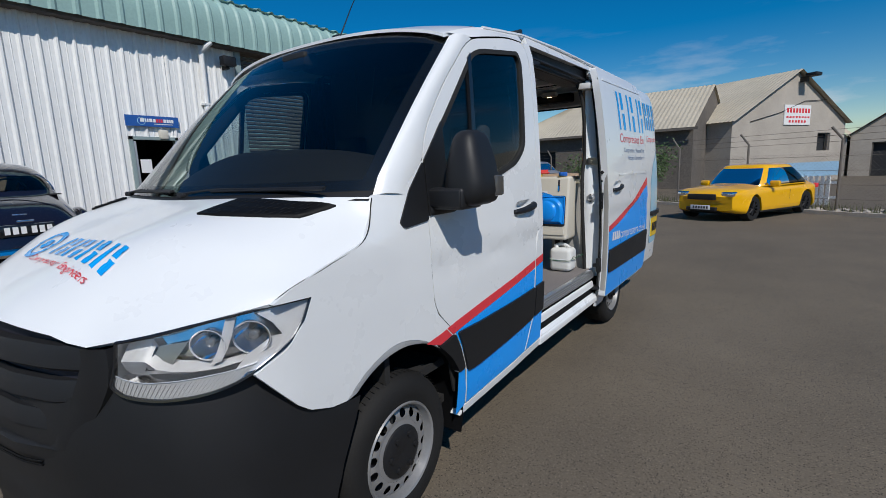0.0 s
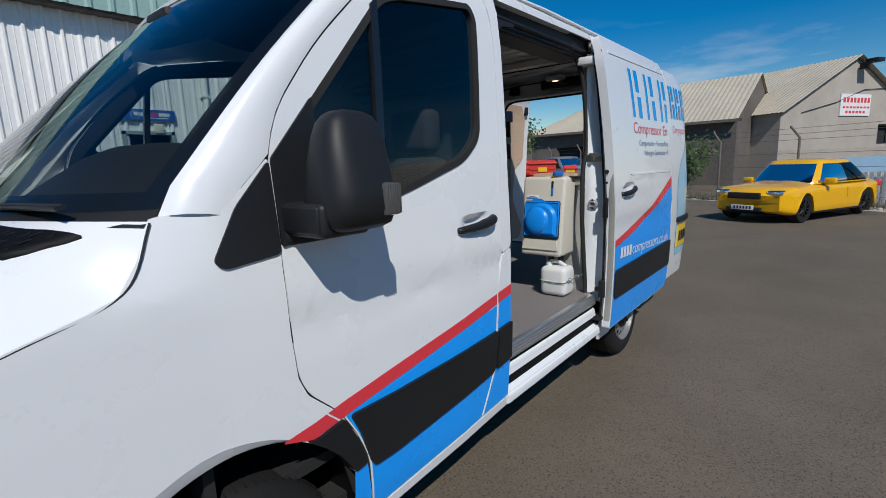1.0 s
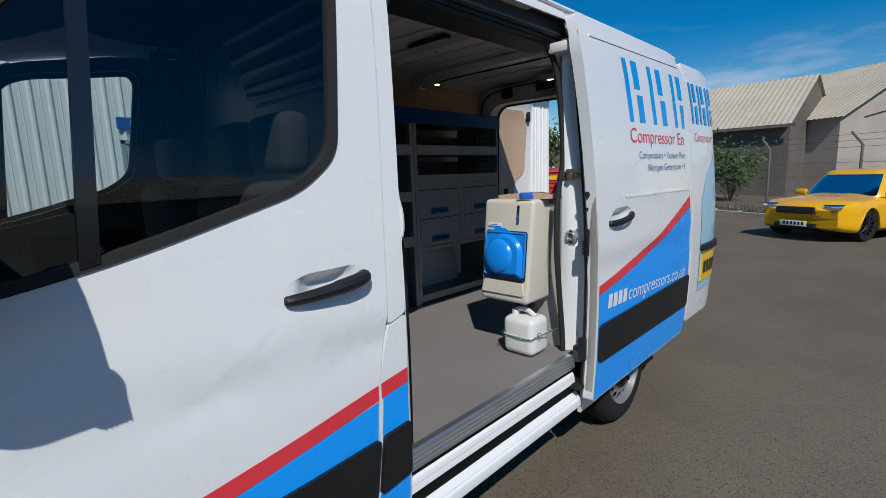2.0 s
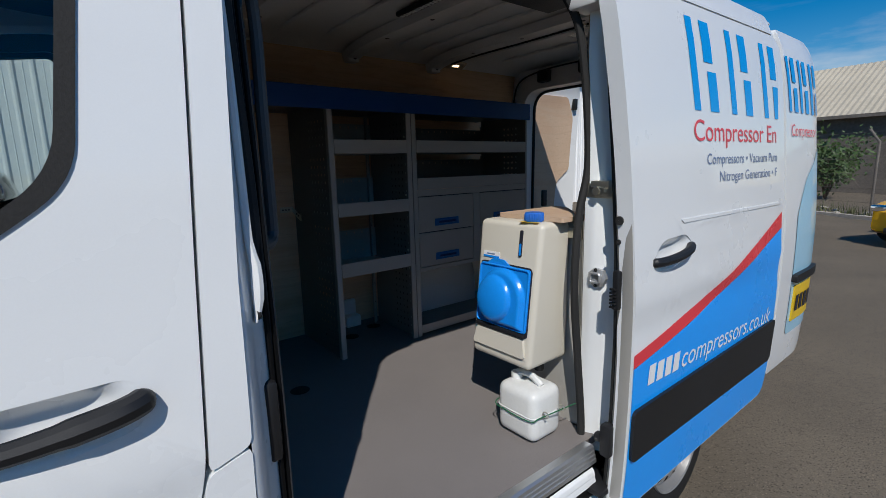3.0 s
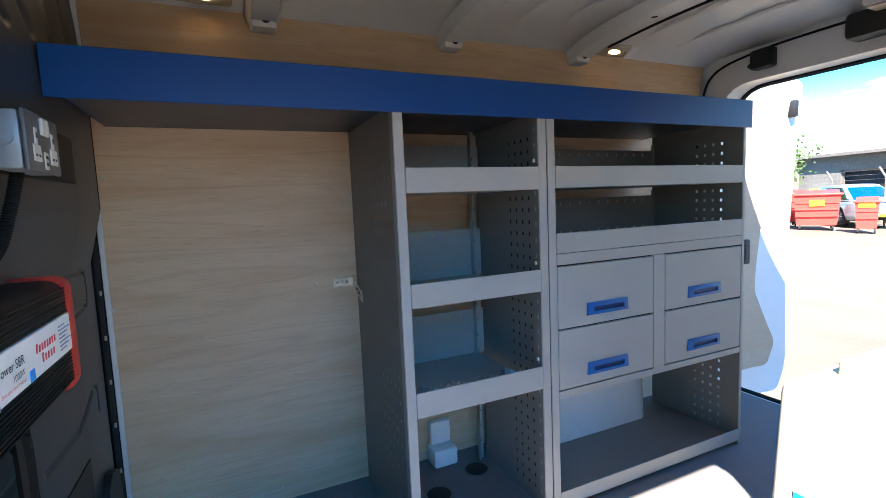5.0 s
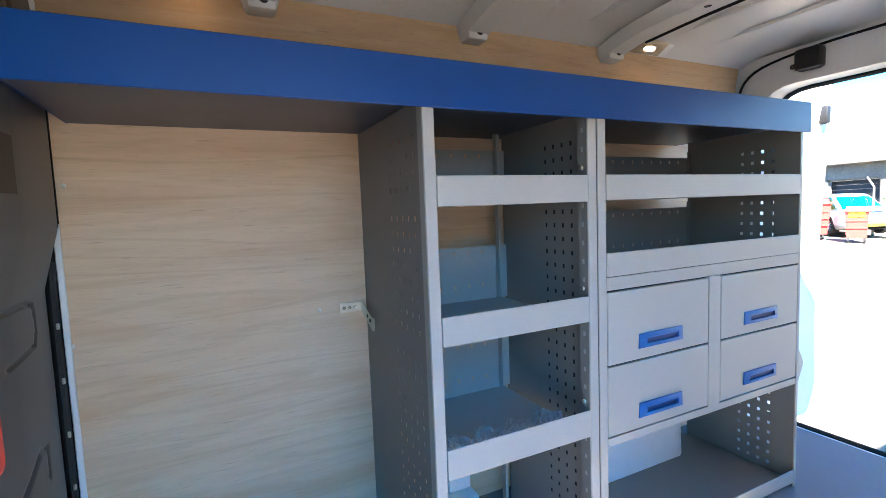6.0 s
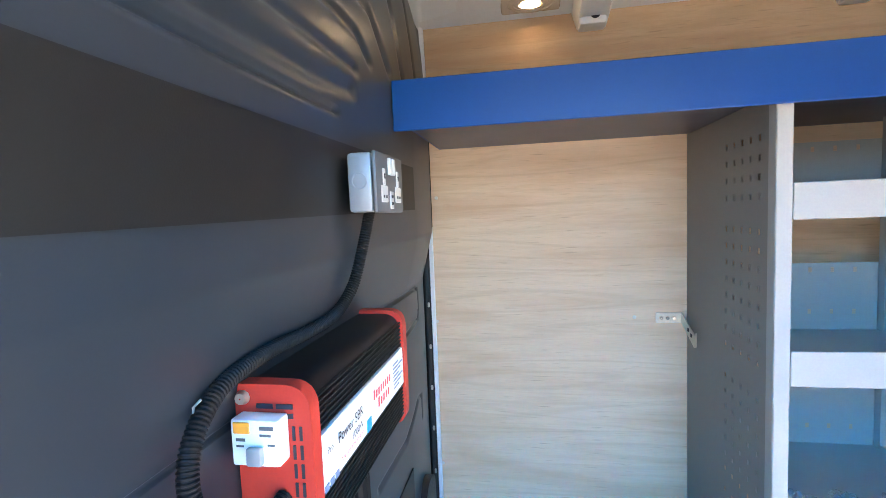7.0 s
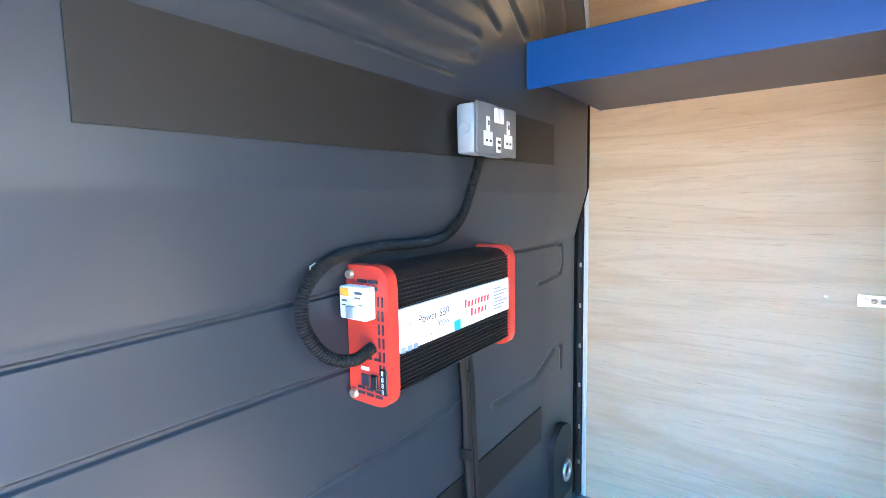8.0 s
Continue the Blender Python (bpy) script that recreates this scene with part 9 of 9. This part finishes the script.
def vintage_saloon(at):
    """An old round-tailed saloon, its tail towards the van: level rings from sill to roof."""
    c = thing("vintage_saloon", "black vintage saloon with a rounded tail and chrome trim", "car", (*at, rise(*at)))
    cy = at[1]
    zs = (0.38, 0.50, 0.80, 1.00, 1.12, 1.24, 1.33, 1.40, 1.45, 1.56, 1.68, 1.79, 1.845, 1.865)
    ws = (0.72, 0.79, 0.83, 0.81, 0.76, 0.69, 0.650, 0.635, 0.630, 0.610, 0.56, 0.47, 0.33, 0.12)
    tails = (-4.40, -4.24, -4.18, -4.21, -4.28, -4.42, -4.58, -4.78, -4.93, -5.06, -5.22, -5.46, -5.70, -5.95)
    noses = (-7.70, -7.80, -7.82, -7.80, -7.72, -7.55, -7.25, -7.00, -6.90, -6.75, -6.58, -6.42, -6.32, -6.25)
    level = [Vector((w, t, n)) for w, t, n in zip(ws, tails, noses)]
    smooth = spline([(w, t, n) for w, t, n in level], 6)
    zz = [p.x for p in spline([(z, 0, 0) for z in zs], 6)]

    def girth(z):
        return [float(np.interp(z, zz, [p[k] for p in smooth])) for k in range(3)]

    def skin(y, z, out=0.0):
        """The tail's surface at a place across and up."""
        w, t, n = girth(z)
        half = (t - n) / 2
        return Vector((t - half + half * max(0.0, 1 - min(1.0, abs(y) / w) ** 3.4) ** (1 / 3.4) + out, cy + y, z))

    around, heights = 96, [0.38 + 1.483 * k / 74 for k in range(75)]
    rings = []
    for z in heights:
        w, t, n = girth(z)
        row = []
        for k in range(around):
            a = 2 * math.pi * k / around
            row.append(((t + n) / 2 + (t - n) / 2 * math.copysign(abs(math.cos(a)) ** (2 / 3.4), math.cos(a)), cy + w * math.copysign(abs(math.sin(a)) ** (2 / 3.4), math.sin(a)), z))
        rings.append(row)
    shell, glass = Geo(), {}
    shell.v = [p for r in rings for p in r]
    for i in range(len(rings) - 1):
        for k in range(around):
            f = (i * around + k, i * around + (k + 1) % around, (i + 1) * around + (k + 1) % around, (i + 1) * around + k)
            x, y, z = (sum(shell.v[j][q] for j in f) / 4 for q in range(3))
            y -= cy
            name = ""
            if abs(y) < 0.50 and 1.505 < z < 1.675:
                name = "rear" if x > -5.8 else "front"
            elif abs(y) > 0.54 and 1.47 < z < 1.70 and (-5.75 < x < -5.45 or -6.5 < x < -5.85):
                name = "side" + str(y > 0) + str(x > -5.8)
            if name:
                glass.setdefault(name, []).append(f)
            else:
                shell.f.append(f)
    shell.f.append(tuple((len(rings) - 1) * around + k for k in range(around)))
    part("body", shell, "dark_paint", c, angle=60)
    for faces in glass.values():
        used = sorted({k for f in faces for k in f})
        place = {k: q for q, k in enumerate(used)}
        pane = part("window_pane", Geo().add([shell.v[k] for k in used], [tuple(place[k] for k in f) for f in faces]), "glass", c)
        pane.visible_shadow = False
    frame_line = arc_corner([(-0.545, 1.485), (0.545, 1.485), (0.530, 1.60), (0.44, 1.695), (-0.44, 1.695), (-0.530, 1.60)], 0.03, 4)
    part("window_frame", Geo().tube([skin(y, z, 0.004) for y, z in frame_line], 0.007, 6, closed=True), "chrome", c)
    part("boot_edge", Geo().tube([skin(0.50 * math.sin(a), 0.95 + 0.46 * math.cos(a) ** 0.7, 0.002) for a in (math.pi / 2 * k / 16 * 0.98 for k in range(-16, 17)) if math.cos(a) > 0.01], 0.006, 6), "gloss_black", c)
    part("parcel_shelf", Geo().box((-5.30, cy - 0.55, 1.44), (-5.00, cy + 0.55, 1.455)), "seat", c)
    part("steering_wheel", Geo().tube([(-6.25 + 0.05 * math.sin(a), cy + 0.33 + 0.19 * math.cos(a), 1.50 + 0.16 * math.sin(a)) for a in (2 * math.pi * k / 24 for k in range(24))], 0.012, 6, closed=True), "ink", c)
    for s in (1, -1):
        for x in (-7.15, -4.92):
            bm = bmesh.new()
            bmesh.ops.create_uvsphere(bm, u_segments=28, v_segments=16, radius=1.0)
            for v in bm.verts:
                v.co = Vector((x + 0.60 * v.co.x, cy + s * (0.66 + 0.17 * v.co.y), 0.62 + (0.66 if v.co.z > 0 else 0.22) * v.co.z))
            part("wing", Geo().eat(bm), "dark_paint", c, angle=60)
            at_wheel = Matrix.Translation((x, cy + s * 0.74, rise(x, cy) + 0.33)) @ Matrix.Diagonal((1, s, 1, 1))
            w = part("wheel", Geo().lathe([(0.20, 0.08), (0.31, 0.085), (0.33, 0.04), (0.33, -0.08)], (0, 0, 0), "y", 24).moved(at_wheel), "tyre", c)
            part("hub_cap", Geo().lathe([(0.20, 0.085), (0.12, 0.11), (0.001, 0.12)], (0, 0, 0), "y", 20).moved(at_wheel), "chrome", w)
        part("tail_lamp", Geo().lathe([(0.04, 0), (0.03, 0.04), (0.001, 0.05)], (-4.36, cy + s * 0.66, 1.02), "x", 14), "red_vinyl", c)
    part("rear_bumper", Geo().tube(spline([(-4.40, cy - 0.84, 0.88), (-4.16, cy - 0.55, 0.88), (-4.10, cy, 0.88), (-4.16, cy + 0.55, 0.88), (-4.40, cy + 0.84, 0.88)], 5), 0.045, 8), "chrome", c)
    plate = part("plate_panel", Geo().rbox((-4.28, cy - 0.255, 1.035), (-4.205, cy + 0.225, 1.165), 0.02), "gloss_black", c)
    for k in range(6):
        y0 = cy - 0.205 + 0.066 * k + (0.022 if k > 2 else 0.0)
        part("plate_bar", Geo().box((-4.2055, y0, 1.065), (-4.2025, y0 + 0.046, 1.140)), "label", plate)
    part("boot_handle", Geo().rbox((-4.30, cy - 0.09, 1.180), (-4.235, cy + 0.06, 1.205), 0.012), "chrome", c)
    badge = skin(0.0, 1.255)
    part("boot_badge", Geo().rbox((badge.x - 0.02, cy - 0.07, 1.245), (badge.x + 0.006, cy + 0.05, 1.262), 0.004), "chrome", c)


vintage_saloon((-4.9, 1.10))
